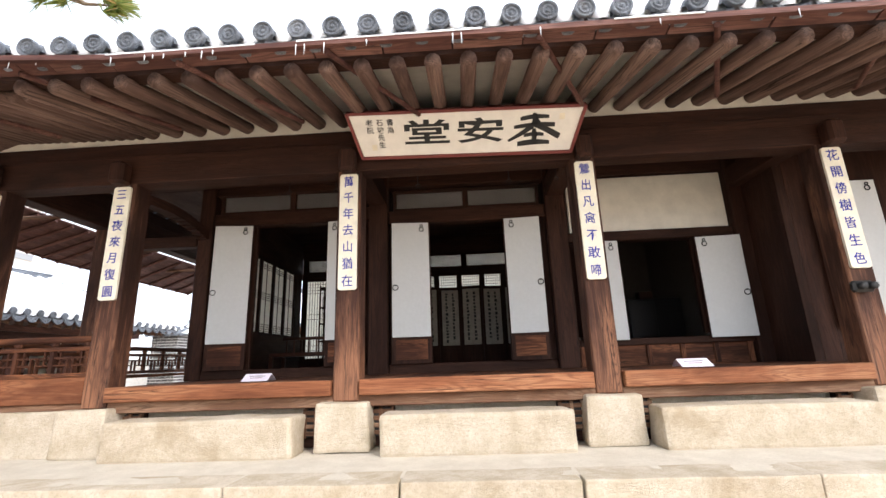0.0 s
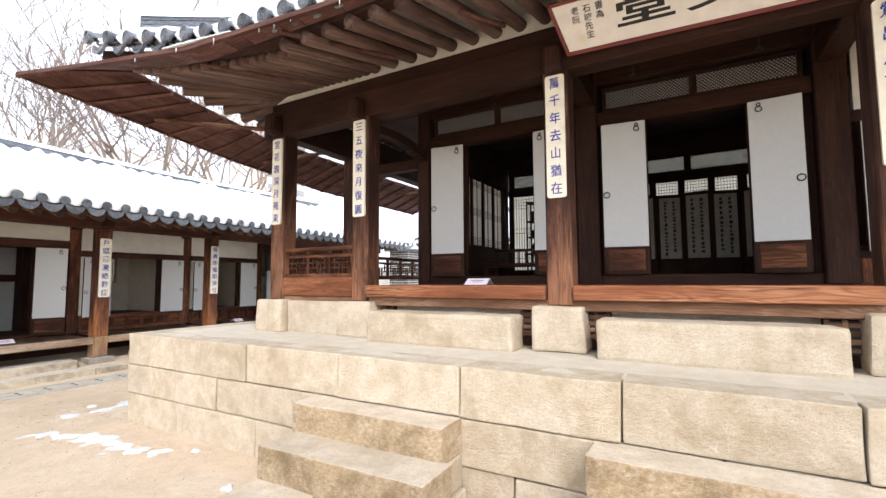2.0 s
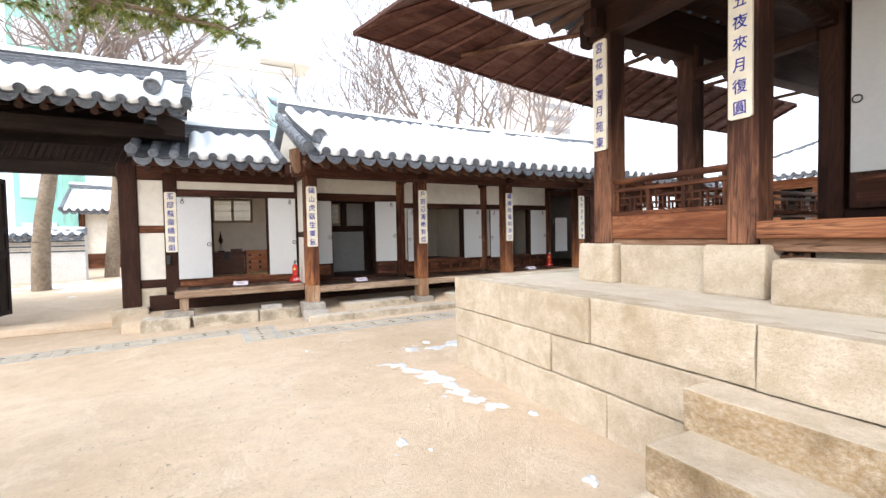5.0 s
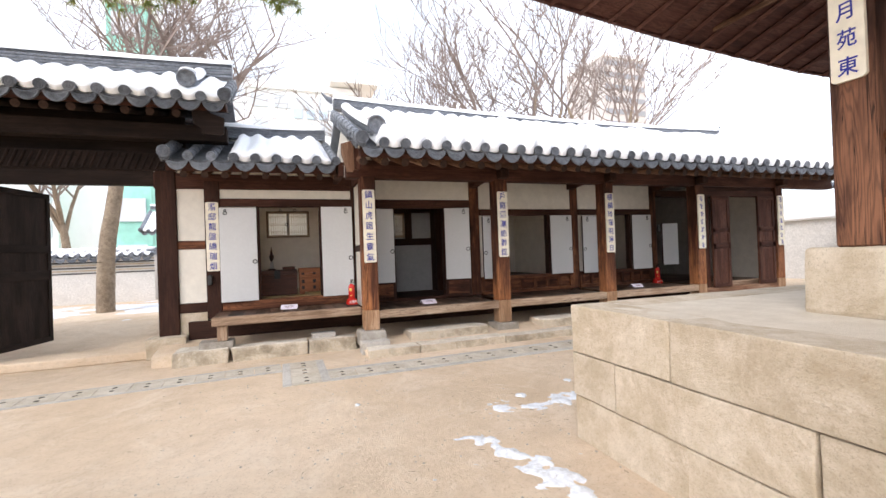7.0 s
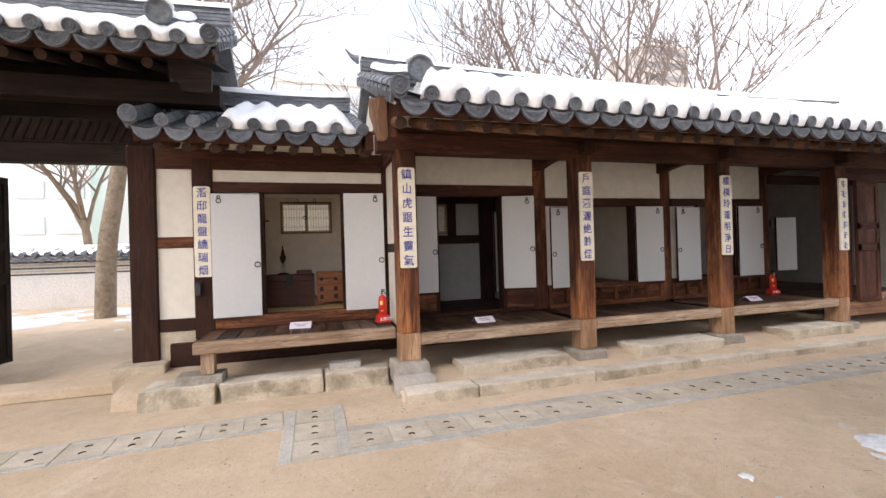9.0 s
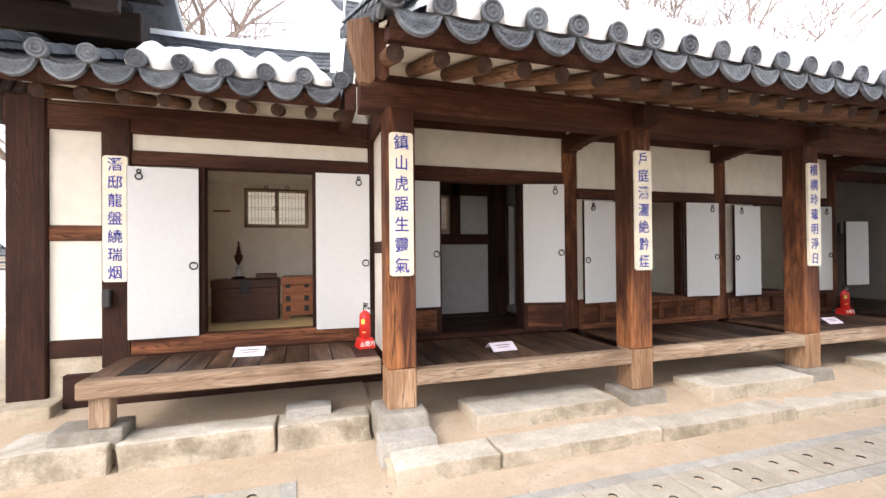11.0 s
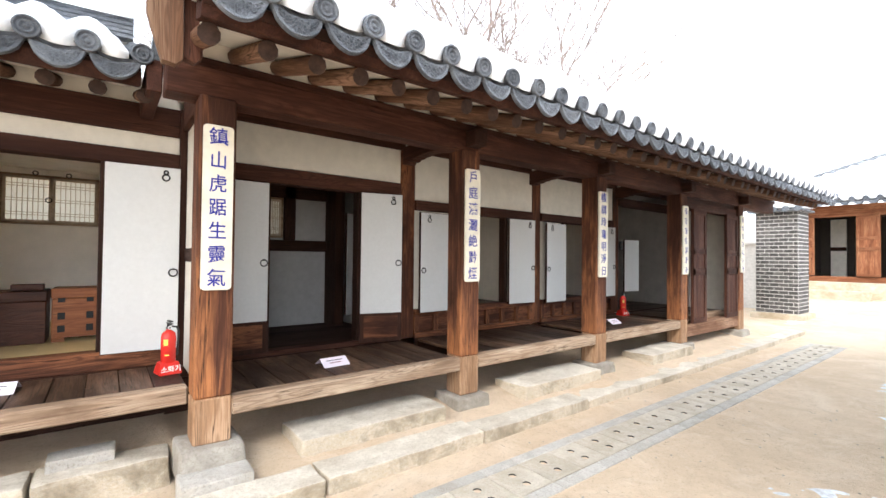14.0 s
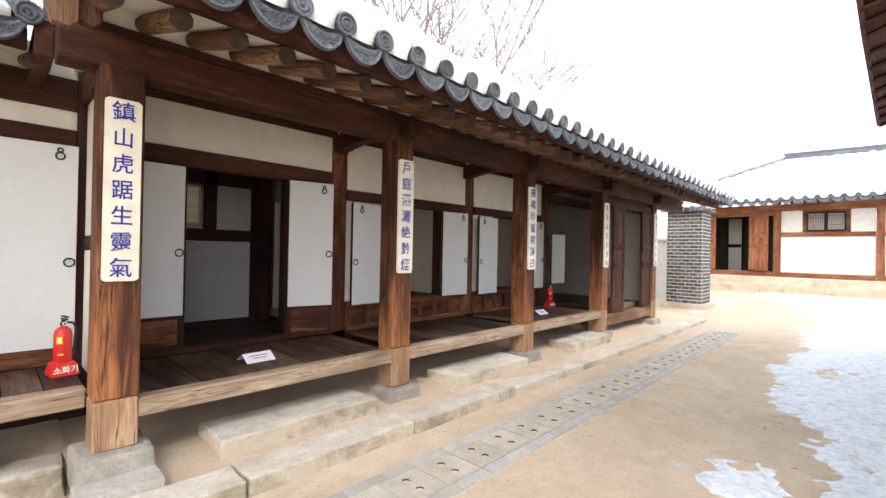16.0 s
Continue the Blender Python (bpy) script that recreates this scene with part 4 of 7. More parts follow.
# deep open bay and the timber doors past it
room("room_e", WING, 9.70, 12.25, 1.30, 4.2, 0.51, 3.05, EARTHWALL)
timber("rail", WING, 9.72, 12.22, 4.12, 4.19, 1.55, 1.75)
timber("cupboard_post", WING, 9.95, 10.05, 2.4, 2.5, 0.51, 3.0)
timber("lintel", WING, 9.75, 12.2, V - 0.03, V + 0.12, 2.62, 2.78, WINGW)
door_leaf("door_9", WING, 9.88, 10.34, 0.92, 1.95, V - 0.03, 0, 1, -6, "l", pull=False)
bm = box(-0.04, 0.04, -0.05, 0, 0, 0.17, 0.012)
solid("wall_lantern", bm, RUBBER, "small black lantern box on a wall post", "lantern", WING @ Matrix.Translation((9.78, V - 0.02, 1.75)))
bm = box(-0.035, 0.035, -0.06, 0, 0, 0.17, 0.012)
solid("wall_lantern", bm, RUBBER, "small black lantern box on a wall post", "lantern", WING @ Matrix.Translation((-0.16, 1.25, 1.02)))


# timber doors between the last columns, end walls of the wing
def plank_leaf(name, at, u0, u1, z0, z1, v, swing, hinge, mats=None, label="brown panelled timber door leaf, standing open"):
    mats = mats or COLUMN
    w, h = u1 - u0, z1 - z0
    t = thing(name, label, "door", (0, 0, 0), at @ Matrix.Translation((u0 if hinge == "l" else u1, v, z0)) @ Matrix.Rotation(radians(swing), 4, "Z"), kind="structure")
    x0 = 0 if hinge == "l" else -w
    part("leaf", box(x0, x0 + w, -0.02, 0.02, 0, h, 0.004), mats["z"], t)
    for a, b, c, d in ((0, w, 0, 0.09), (0, w, h - 0.09, h), (0, w, h * 0.42, h * 0.48), (0, w, h * 0.60, h * 0.65), (0, 0.08, 0.09, h - 0.09), (w - 0.08, w, 0.09, h - 0.09)):
        part("stile", box(x0 + a, x0 + b, -0.036, -0.018, c, d, 0.004), mats["x" if b - a > d - c else "z"], t)
    return t


timber("door_head", WING, 9.85, 12.2, 0.08, 0.24, 2.48, 2.62, WINGW)
wall_panel("wall_wing_door_head", WING, 9.85, 12.2, 0.12, 0.20, 2.62, 2.72, DARK["x"], "dark boarding over the doors")
timber("threshold", WING, 9.85, 12.2, 0.05, 0.25, 0.2, 0.42, SILLW)
wall_panel("wall_wing_door_side", WING, 9.85, 10.08, 0.12, 0.20, 0.42, 2.48, WINGW["z"], "dark boarding beside the doors")
plank_leaf("door_10", WING, 10.08, 10.62, 0.42, 2.48, 0.06, 0, "r", WINGW)
plank_leaf("door_11", WING, 11.56, 12.12, 0.42, 2.48, 0.06, 0, "l", WINGW)
wall_panel("wall_wing_north", WING, 12.26, 12.36, 0.32, 4.2, 0.1, 3.2)
solid("wall_wing_west", pierced(-0.9, 12.5, 4.06, 4.18, 0.0, 3.2, [(0.64, 1.68, 1.88, 2.58), (2.9, 4.1, 1.5, 2.7), (6.16, 6.94, 1.56, 2.34)]), PLASTER, "off-white plastered back wall with small window openings", "wall", WING, "structure")
wall_panel("wall_wing_south", WING, -0.9, -0.80, 1.5, 4.18, 0.0, 2.9)


# ---- wing roofs ----
def gable_roof(name, label, at, u0, u1, v_eave, z_eave, v_ridge, z_ridge, spacing, snow, snow_span=None, seed=1, raft=None, ridge_h=0.30, verge=True, back=True, sag=0.10, ridge_u=None, cut=None, soffit=None, raft_mat=None, drape=-0.02):
    roof = thing(name, label, "roof", (0, 0, 0), Matrix(), kind="structure")
    run, rise = v_ridge - v_eave, z_ridge - z_eave
    pitch, length = math.degrees(math.atan2(rise, run)), math.hypot(run, rise)
    fr = slope_frame(at, u0, v_eave, z_eave, pitch)
    w = u1 - u0
    roof_slope(roof, fr, w, length, spacing, snow, seed=seed, snow_span=snow_span, snow_from=drape, cut=cut)
    b0, b1 = (ridge_u[0] - u0, ridge_u[1] - u0) if ridge_u else (0.03, w - 0.03)
    slab(roof, "roof_bed", fr, b0, b1, 0.16, length, -0.13, -0.10, soffit or PLASTER)
    slab(roof, "eave_board", fr, 0.0, w, 0.03, 0.16, -0.155, -0.085, DARK["x"])
    if back:
        fb = at @ Matrix.Translation((u1, v_ridge + run, z_eave)) @ Matrix.Rotation(math.pi, 4, "Z") @ Matrix.Rotation(radians(pitch), 4, "X")
        slab(roof, "roof_back", fb, w - b1, w - b0, 0, length, -0.12, -0.03, TILE)
        slab(roof, "roof_back_snow", fb, w - b1 + 0.02, w - b0 - 0.02, 0.06, length, -0.028, 0.06, SNOW)
    if raft:
        n, sp, ln, r, st, v_end, z_end, slope_ = raft
        fq = slope_frame(at, u0, v_end, z_end, slope_)
        rafters(roof, fq, n, sp, ln, r, 0, st, 0, raft_mat)
        slab(roof, "soffit", fq, 0.05, w - 0.05, 0.10, ln, r, r + 0.03, soffit or PLASTER)
        slab(roof, "rafter_end_board", fq, 0.0, w, -0.10, 0.098, r + 0.001, r + 0.11, WINGW["x"])
    r0, r1 = ridge_u or (u0, u1)
    a = at @ Vector((r0, v_ridge, z_ridge + 0.02))
    b = at @ Vector((r1, v_ridge, z_ridge + 0.02))
    ridge(roof, a, b, ridge_h, 0.20, sag, 5, 0.07, seed)
    if ridge_u:
        for u, r in ((u0, r0), (u1, r1)):
            if abs(u - r) > 0.5:
                ridge(roof, fr @ Vector((u - u0, 0.30, 0.05)), fr @ Vector((r - u0, length, 0.05)), 0.16, 0.18, 0.02, 3, 0.07, u)
    if verge:
        for u in [q for q, r in ((u0, r0), (u1, r1)) if abs(q - r) < 0.5 and (verge != "start" or q == u0)]:
            fv = slope_frame(at, u, v_eave, z_eave, pitch)
            shared("verge_row", tile_row_mesh("verge_row", length), roof, fv @ Matrix.Translation((0, 0, 0.06)))
            m = fv @ Matrix.Translation((0, 0, 0.06)) @ Matrix.Rotation(radians(-18), 4, "X") @ Matrix.Diagonal((1.15, 1, 1.15, 1))
            shared("round_end_tile", CAP, roof, m)
            outward = -1 if u == u0 else 1
            n = round(length / 0.2)
            for k in range(n):
                mm = fv @ Matrix.Translation((outward * 0.06, 0.10 + k * 0.2, 0.03)) @ Matrix.Rotation(radians(-90 if outward > 0 else 90), 4, "Z") @ Matrix.Rotation(math.pi, 4, "Z") @ Matrix.Diagonal((0.8, 1.0, 0.8, 1))
                shared("drip_tile", VERGE, roof, mm)
    return roof, fr, length


VERGE = drip_mesh(0.26)
wing_roof, wing_fr, wing_len = gable_roof("roof_wing", "grey clay-tiled gable roof deep in snow", WING, 2.09, 14.73, -1.0, 3.02, 2.07, 4.32, 0.316, 0.175, seed=2, ridge_h=0.22, raft=(40, 0.312, 1.5, 0.062, 0.06, -0.77, 2.80, 17), snow_span=(0.2, 12.5), drape=-0.055, ridge_u=(2.09, 12.95), cut=lambda x: 3.33 if x < 10.9 else 0.35 + 2.98 * (12.64 - x) / 1.74)
gate_bay, gb_fr, gb_len = gable_roof("roof_gable_bay", "low clay-tiled roof half cleared of snow", WING, -0.60, 1.90, 0.42, 3.03, 2.17, 3.74, 0.3125, 0.115, seed=5, raft=(9, 0.29, 0.95, 0.056, 0.215, 0.60, 2.79, 16), snow_span=(0.85, 2.42), ridge_h=0.22, sag=0.04, verge="start")
# gate soffit and rafters use the shade-darkened timber instead of pale plaster
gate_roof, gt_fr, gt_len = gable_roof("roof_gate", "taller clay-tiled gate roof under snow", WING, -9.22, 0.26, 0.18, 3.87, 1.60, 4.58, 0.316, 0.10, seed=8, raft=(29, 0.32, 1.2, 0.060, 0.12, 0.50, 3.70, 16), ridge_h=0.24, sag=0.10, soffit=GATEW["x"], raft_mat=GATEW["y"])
# gable infill of the wing's south end
for u in (2.30,):
    bm = bmesh.new()
    prism(bm, [(0.10, 3.0), (4.1, 3.0), (2.07, 4.05)], 0.08, Matrix.Rotation(radians(90), 4, "Z"))
    bmesh.ops.recalc_face_normals(bm, faces=bm.faces)
    solid("wall_wing_gable_end", bm, PLASTER, "plastered gable end wall", "wall", WING @ Matrix.Translation((u, 0, 0)), "structure")
# weathered end boards that close the roof corners
for nm_pts, v, mt, lb in (([(1.87, 2.96), (1.87, 3.10), (2.05, 3.16), (2.055, 2.72), (2.02, 2.68), (1.95, 2.69)], -0.52, SILLW["z"], "weathered pinkish end board under the roof corner"),
                          ([(2.06, 3.18), (2.16, 3.18), (2.16, 2.76), (2.12, 2.72), (2.06, 2.74)], -0.50, WINGW["z"], "reddish bracket beside the weathered end board"),
                          ([(-0.23, 3.79), (0.22, 3.64), (0.21, 3.40), (0.16, 3.37), (-0.08, 3.37), (-0.12, 3.48), (-0.21, 3.53)], 0.40, GATEW["x"], "weathered grey end board under the gate roof")):
    bm = prism(bmesh.new(), nm_pts, 0.07)
    bmesh.ops.recalc_face_normals(bm, faces=bm.faces)
    solid("bargeboard", bm, mt, lb, "board", WING @ Matrix.Translation((0, v, 0)), "structure")

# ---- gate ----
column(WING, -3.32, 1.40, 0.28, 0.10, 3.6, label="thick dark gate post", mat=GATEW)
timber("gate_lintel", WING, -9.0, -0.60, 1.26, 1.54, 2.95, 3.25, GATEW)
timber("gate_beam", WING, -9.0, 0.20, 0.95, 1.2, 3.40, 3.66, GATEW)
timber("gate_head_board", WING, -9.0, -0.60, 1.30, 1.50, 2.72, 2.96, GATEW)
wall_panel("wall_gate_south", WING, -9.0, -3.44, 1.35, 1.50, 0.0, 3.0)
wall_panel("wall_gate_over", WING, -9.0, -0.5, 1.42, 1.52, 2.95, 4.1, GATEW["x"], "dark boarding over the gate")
lb = bmesh.new()
for i in range(24):
    u = -3.1 + 2.3 * i / 23
    tube(lb, (u, 1.25, 2.97), (u + 0.10, 1.25, 3.22), 0.02, 0.02, 6)
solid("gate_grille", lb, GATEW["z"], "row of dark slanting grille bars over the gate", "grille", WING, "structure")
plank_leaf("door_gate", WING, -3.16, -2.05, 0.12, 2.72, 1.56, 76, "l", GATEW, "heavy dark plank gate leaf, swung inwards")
bm = box(-3.4, -0.6, 1.15, 1.65, G, 0.02, 0.02)
solid("gate_threshold", bm, GROUND, "low earth threshold of the gate", "threshold", WING, "structure")


# ---- main hall: terrace and steps ----
T = 0.965
TV = -1.07
U0, U1 = -2.83, 11.0


def terrace():
    bm = box(U0 + 0.12, U1, TV + 0.14, 9.0, G - 0.1, T - 0.004, 0)
    solid("terrace_core", bm, LIME, "tamped pale lime-earth terrace floor", "terrace", MAIN, "structure")
    t = thing("terrace_wall", "terrace retaining wall of large pale granite blocks", "wall", (0, 0, 0), MAIN, kind="structure")
    courses = [(0.585, T, [1.0, 1.258, 1.249, 1.215, 1.138, 1.147, 1.4, 1.2, 1.4, 1.3, 1.3, 1.4]), (0.235, 0.582, [0.50, 1.29, 1.35, 1.50, 1.75, 0.90, 1.6, 1.2, 1.4, 1.3, 1.4, 1.5, 1.3]), (G - 0.06, 0.232, [1.10, 1.34, 1.2, 1.50, 0.9, 1.2, 1.3, 1.2, 1.4, 1.3, 1.4, 1.5])]
    k = 0
    for z0, z1, widths in courses:
        u = U0
        for w in widths:
            e = min(u + w, U1)
            k += 1
            part("block", rough_block(u + 0.005, e - 0.005, TV + 0.014 * (k % 3 == 0), TV + 0.34, z0 + 0.003, z1 - 0.003, 0.012, 0.011, k, 4), TERRACE, t)
            u = e
            if u >= U1 - 0.2:
                break
        v = TV + 0.345
        for w in (0.9, 1.1, 0.8, 1.2, 1.0, 1.1, 0.9, 1.2, 1.0):
            k += 1
            part("block", rough_block(U0, U0 + 0.34, v + 0.004, v + w - 0.004, z0, z1, 0.010, 0.010, k, 3), TERRACE, t)
            v += w


terrace()


def steps(u0, w, label="flight of heavy granite steps against the terrace"):
    t = thing("stone_steps", label, "steps", (u0, TV, G), MAIN, group="terrace steps")
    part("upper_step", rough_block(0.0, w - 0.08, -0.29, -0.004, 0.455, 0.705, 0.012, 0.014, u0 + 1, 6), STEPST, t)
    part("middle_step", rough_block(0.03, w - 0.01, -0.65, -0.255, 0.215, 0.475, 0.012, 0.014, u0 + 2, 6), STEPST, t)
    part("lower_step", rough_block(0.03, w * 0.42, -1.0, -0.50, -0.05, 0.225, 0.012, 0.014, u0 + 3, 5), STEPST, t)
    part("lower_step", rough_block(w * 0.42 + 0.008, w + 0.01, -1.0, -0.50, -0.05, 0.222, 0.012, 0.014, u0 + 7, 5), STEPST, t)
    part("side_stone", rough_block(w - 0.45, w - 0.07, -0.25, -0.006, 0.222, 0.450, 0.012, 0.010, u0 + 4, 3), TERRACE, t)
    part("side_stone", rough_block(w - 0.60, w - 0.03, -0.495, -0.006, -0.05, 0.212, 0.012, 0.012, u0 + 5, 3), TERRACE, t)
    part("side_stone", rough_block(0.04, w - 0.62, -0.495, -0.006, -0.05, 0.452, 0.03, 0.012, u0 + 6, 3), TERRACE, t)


steps(0.44, 1.54)
steps(2.86, 1.80)

# ---- main hall: columns, plinth stones, floor ----
MC = [-1.44, 0.0, 2.38, 4.72, 7.06, 9.4]
for i, u in enumerate(MC):
    column(MAIN, u, 0.145, 0.24, 1.37, 3.62, (0.50, 0.41, i + 60))
MW = ["宮花雲深月苑東", "三五夜來月復圓", "萬千年去山猶在", "鶯出凡禽不敢啼", "花開傍樹皆生色"]
for u, words in zip(MC, MW):
    plaque(MAIN, u, 0.0, 2.38, 3.56, 0.18, words, 0.12)
for i, (a, b) in enumerate([(0.36, 2.02), (2.74, 4.34), (5.02, 6.72), (7.4, 9.0)]):
    solid("stepping_stone", rough_block(a, b, -0.28, 0.06, T - 0.02, 1.285, 0.04, 0.018, i + 70, 5), TERRACE, "broad pale granite stepping stone before the hall", "stone", MAIN, group="hall stepping stones")
bm = rough_block(-1.18, -0.26, 0.0, 0.16, T - 0.02, 1.36, 0.02, 0.01, 77, 4)
solid("plinth_stone", bm, TERRACE, "long pale granite plinth stone below the railing", "stone", MAIN)
wall_panel("wall_main_base", MAIN, -1.3, 9.4, 0.22, 0.34, T - 0.02, 1.40, TERRACE, "pale plastered base wall under the hall floor")
for u in (0.30, 2.08, 2.68, 4.40, 4.98, 6.8):
    t = thing("floor_vent", "small dark slatted vent in the base wall", "vent", (u, 0.15, 1.06), MAIN, group="floor vents")
    part("backing", box(-0.10, 0.10, -0.004, 0.02, 0.0, 0.24, 0.002), RUBBER, t)
    for k in range(4):
        part("slat", box(-0.11, 0.11, -0.026, -0.004, 0.015 + k * 0.06, 0.052 + k * 0.06, 0.004), SILLW["x"], t)
    for x in (-0.105, 0.0, 0.105):
        part("stile", box(x - 0.016, x + 0.016, -0.028, 0.0, -0.005, 0.25, 0.003), SILLW["z"], t)
    part("frame_back", box(-0.12, 0.12, 0.021, 0.068, -0.09, 0.26, 0.003), DARK["x"], t)
timber("floor_edge_beam", MAIN, 0.13, 2.25, -0.02, 0.14, 1.425, 1.560, WARM, "warm brown porch edge beam with strong grain")
timber("floor_edge_beam", MAIN, 2.51, 4.59, -0.02, 0.14, 1.425, 1.560, WARM, "warm brown porch edge beam with strong grain")
timber("floor_edge_beam", MAIN, 4.85, 6.93, -0.02, 0.14, 1.425, 1.560, WARM, "warm brown porch edge beam with strong grain")
timber("floor_edge_beam", MAIN, 7.19, 9.27, -0.02, 0.14, 1.425, 1.560, WARM, "warm brown porch edge beam with strong grain")
timber("floor_sill_beam", MAIN, 0.13, 9.3, 0.04, 0.20, 1.325, 1.425, SILLW, "weathered brown sill beam under the porch floor")


def hall_floor():
    t = thing("hall_porch_floor", "wide brown boards of the hall porch floor", "floor", (0, 0, 0), MAIN, kind="structure")
    n = 40
    w = 9.2 / n
    me = done(box(-w / 2 + 0.003, w / 2 - 0.003, 0.14, 1.60, -0.03, 0, 0.003), "board", COLUMN["y"])
    for i in range(n):
        shared("board", me, t, Matrix.Translation((0.10 + w * (i + 0.5), 0, 1.558 - random.uniform(0, 0.003))))
    me2 = done(box(-0.09, 0.09, 0.1, 1.62, -0.03, 0, 0.003), "board", COLUMN["y"])
    for i in range(7):
        shared("board", me2, t, Matrix.Translation((-1.28 + 0.185 * i, 0, 1.66)))


hall_floor()
# raised corner floor with its railing
timber("apron_board", MAIN, -1.32, -0.12, 0.04, 0.16, 1.42, 1.66, WARM, "warm brown apron board under the railing")
timber("apron_sill", MAIN, -1.32, -0.12, 0.06, 0.20, 1.36, 1.42, SILLW)
timber("apron_board", MAIN, -1.54, -1.42, 0.28, 1.45, 1.42, 1.66, WARM, "warm brown apron board under the railing")


def railing(at, length, label="brown timber balustrade with fretwork and a round handrail"):
    t = thing("railing", label, "railing", (0, 0, 0), at, group="corner railings")
    part("handrail", tube(bmesh.new(), (0, 0, 0.36), (length, 0, 0.36), 0.032, 0.032, 10), COLUMN["x"], t, "", True)
    part("top_rail", box(0, length, -0.03, 0.03, 0.25, 0.29, 0.006), COLUMN["x"], t)
    part("bottom_rail", box(0, length, -0.04, 0.04, 0.0, 0.045, 0.006), COLUMN["x"], t)
    n = max(2, round(length / 0.42))
    for i in range(n + 1):
        x = 0.04 + (length - 0.08) * i / n
        part("baluster", box(x - 0.02, x + 0.02, -0.025, 0.025, 0.045, 0.25, 0.004), COLUMN["z"], t)
        b = bmesh.new()
        lathe([(0.018, 0.0), (0.034, 0.02), (0.034, 0.045)], 8, b, (x, 0, 0.285))
        part("rail_cup", b, COLUMN["z"], t)
    b = bmesh.new()
    for i in range(n):
        x0, x1 = 0.04 + (length - 0.08) * i / n, 0.04 + (length - 0.08) * (i + 1) / n
        q = (x1 - x0)
        for a, c, d, e in ((0.0, 1.0, 0.18, 0.195), (0.0, 0.42, 0.11, 0.125), (0.58, 1.0, 0.11, 0.125)):
            box(x0 + q * a, x0 + q * c, -0.012, 0.012, d, e, 0, b)
        for a, d, e in ((0.42, 0.045, 0.195), (0.58, 0.045, 0.195), (0.22, 0.11, 0.25), (0.78, 0.11, 0.25)):
            box(x0 + q * a - 0.007, x0 + q * a + 0.007, -0.012, 0.012, d, e, 0, b)
    part("fretwork", b, COLUMN["x"], t)
    return t


railing(MAIN @ Matrix.Translation((-1.32, 0.10, 1.66)), 1.20)
railing(MAIN @ Matrix.Translation((-1.48, 0.27, 1.66)) @ Matrix.Rotation(radians(90), 4, "Z"), 1.20)
railing(MAIN @ Matrix.Translation((-1.48, 1.72, 1.66)) @ Matrix.Rotation(radians(90), 4, "Z"), 4.3)

# posts behind, recessed wall
MV = 1.56
column(MAIN, -1.44, 1.56, 0.22, 1.40, 3.75, label="slender dark corner column")
column(MAIN, 0.0, MV + 0.02, 0.20, 1.55, 4.4, label="dark wall post", mat=DARK)
column(MAIN, 2.38, MV + 0.02, 0.26, 1.55, 4.6, label="dark wall post", mat=DARK)
column(MAIN, 4.72, MV + 0.02, 0.26, 1.55, 4.6, label="dark wall post", mat=DARK)
column(MAIN, 7.06, MV + 0.02, 0.26, 1.55, 4.6, label="dark wall post", mat=DARK)
column(MAIN, -1.44, 6.0, 0.22, 1.40, 3.75, label="slender dark corner column")
timber("hall_front_beam", MAIN, -1.6, 10.4, 0.02, 0.24, 3.60, 3.92)
timber("hall_front_purlin", MAIN, -1.6, 10.4, 0.04, 0.22, 3.92, 4.07)
wall_panel("wall_main_rafter_infill", MAIN, -1.6, 10.4, 0.08, 0.18, 4.07, 4.34)
timber("hall_side_beam", MAIN, -1.55, -1.33, 0.24, 6.2, 3.60, 3.92)
timber("hall_side_purlin", MAIN, -1.53, -1.35, 0.22, 6.2, 3.92, 4.10)
bm = bmesh.new()
for k in range(12):
    q0, q1 = k / 12, (k + 1) / 12
    lift = 0.09 * math.sin(math.pi * (q0 + q1) / 2 * 0.9)
    box(-0.06, 0.06, 0.25 + q0 * 1.24, 0.25 + q1 * 1.24 + 0.002, 3.47 + lift - 0.13 * q0, 3.57 + lift - 0.10 * q0, 0, bm)
solid("hall_cross_beam", bm, DARK["y"], "short bowed tie beam behind a column", "beam", MAIN, "structure")
for u0, u1, v0, v1 in ((-1.53, -1.35, -0.17, 0.018), (-1.80, -1.605, 0.04, 0.22)):
    timber("beam_end", MAIN, u0, u1, v0, v1, 3.60, 3.88, DARK, "dark carved beam end at the hall corner", b=0.04)
for u in MC[1:5]:
    timber("beam_end", MAIN, u - 0.08, u + 0.08, -0.14, 0.018, 3.56, 3.80, DARK, "dark carved beam end over a column", b=0.03)
timber("hall_cross_beam", MAIN, 2.27, 2.49, 0.24, 1.5, 3.75, 4.0)
timber("hall_cross_beam", MAIN, 4.61, 4.83, 0.24, 1.5, 3.75, 4.0)
timber("hall_cross_beam", MAIN, 6.95, 7.17, 0.24, 1.5, 3.75, 4.0)
# added dark sheets that keep the porch corner dark below the roof
solid("porch_ceiling", box(-1.33, 2.26, 0.25, 1.50, 4.12, 4.15, 0), DARK["x"], "added dark sheet closing the gap over the porch corner", "ceiling", MAIN, "structure")
solid("side_porch_ceiling", box(-1.33, -0.12, 1.51, 6.2, 4.12, 4.15, 0), DARK["y"], "added dark sheet closing the gap over the side porch", "ceiling", MAIN, "structure")
timber("hall_back_rail", MAIN, -1.34, -0.10, 1.46, 1.60, 3.30, 3.45)
timber("wall_head_beam", MAIN, -0.1, 9.6, MV - 0.05, MV + 0.14, 4.02, 4.75)


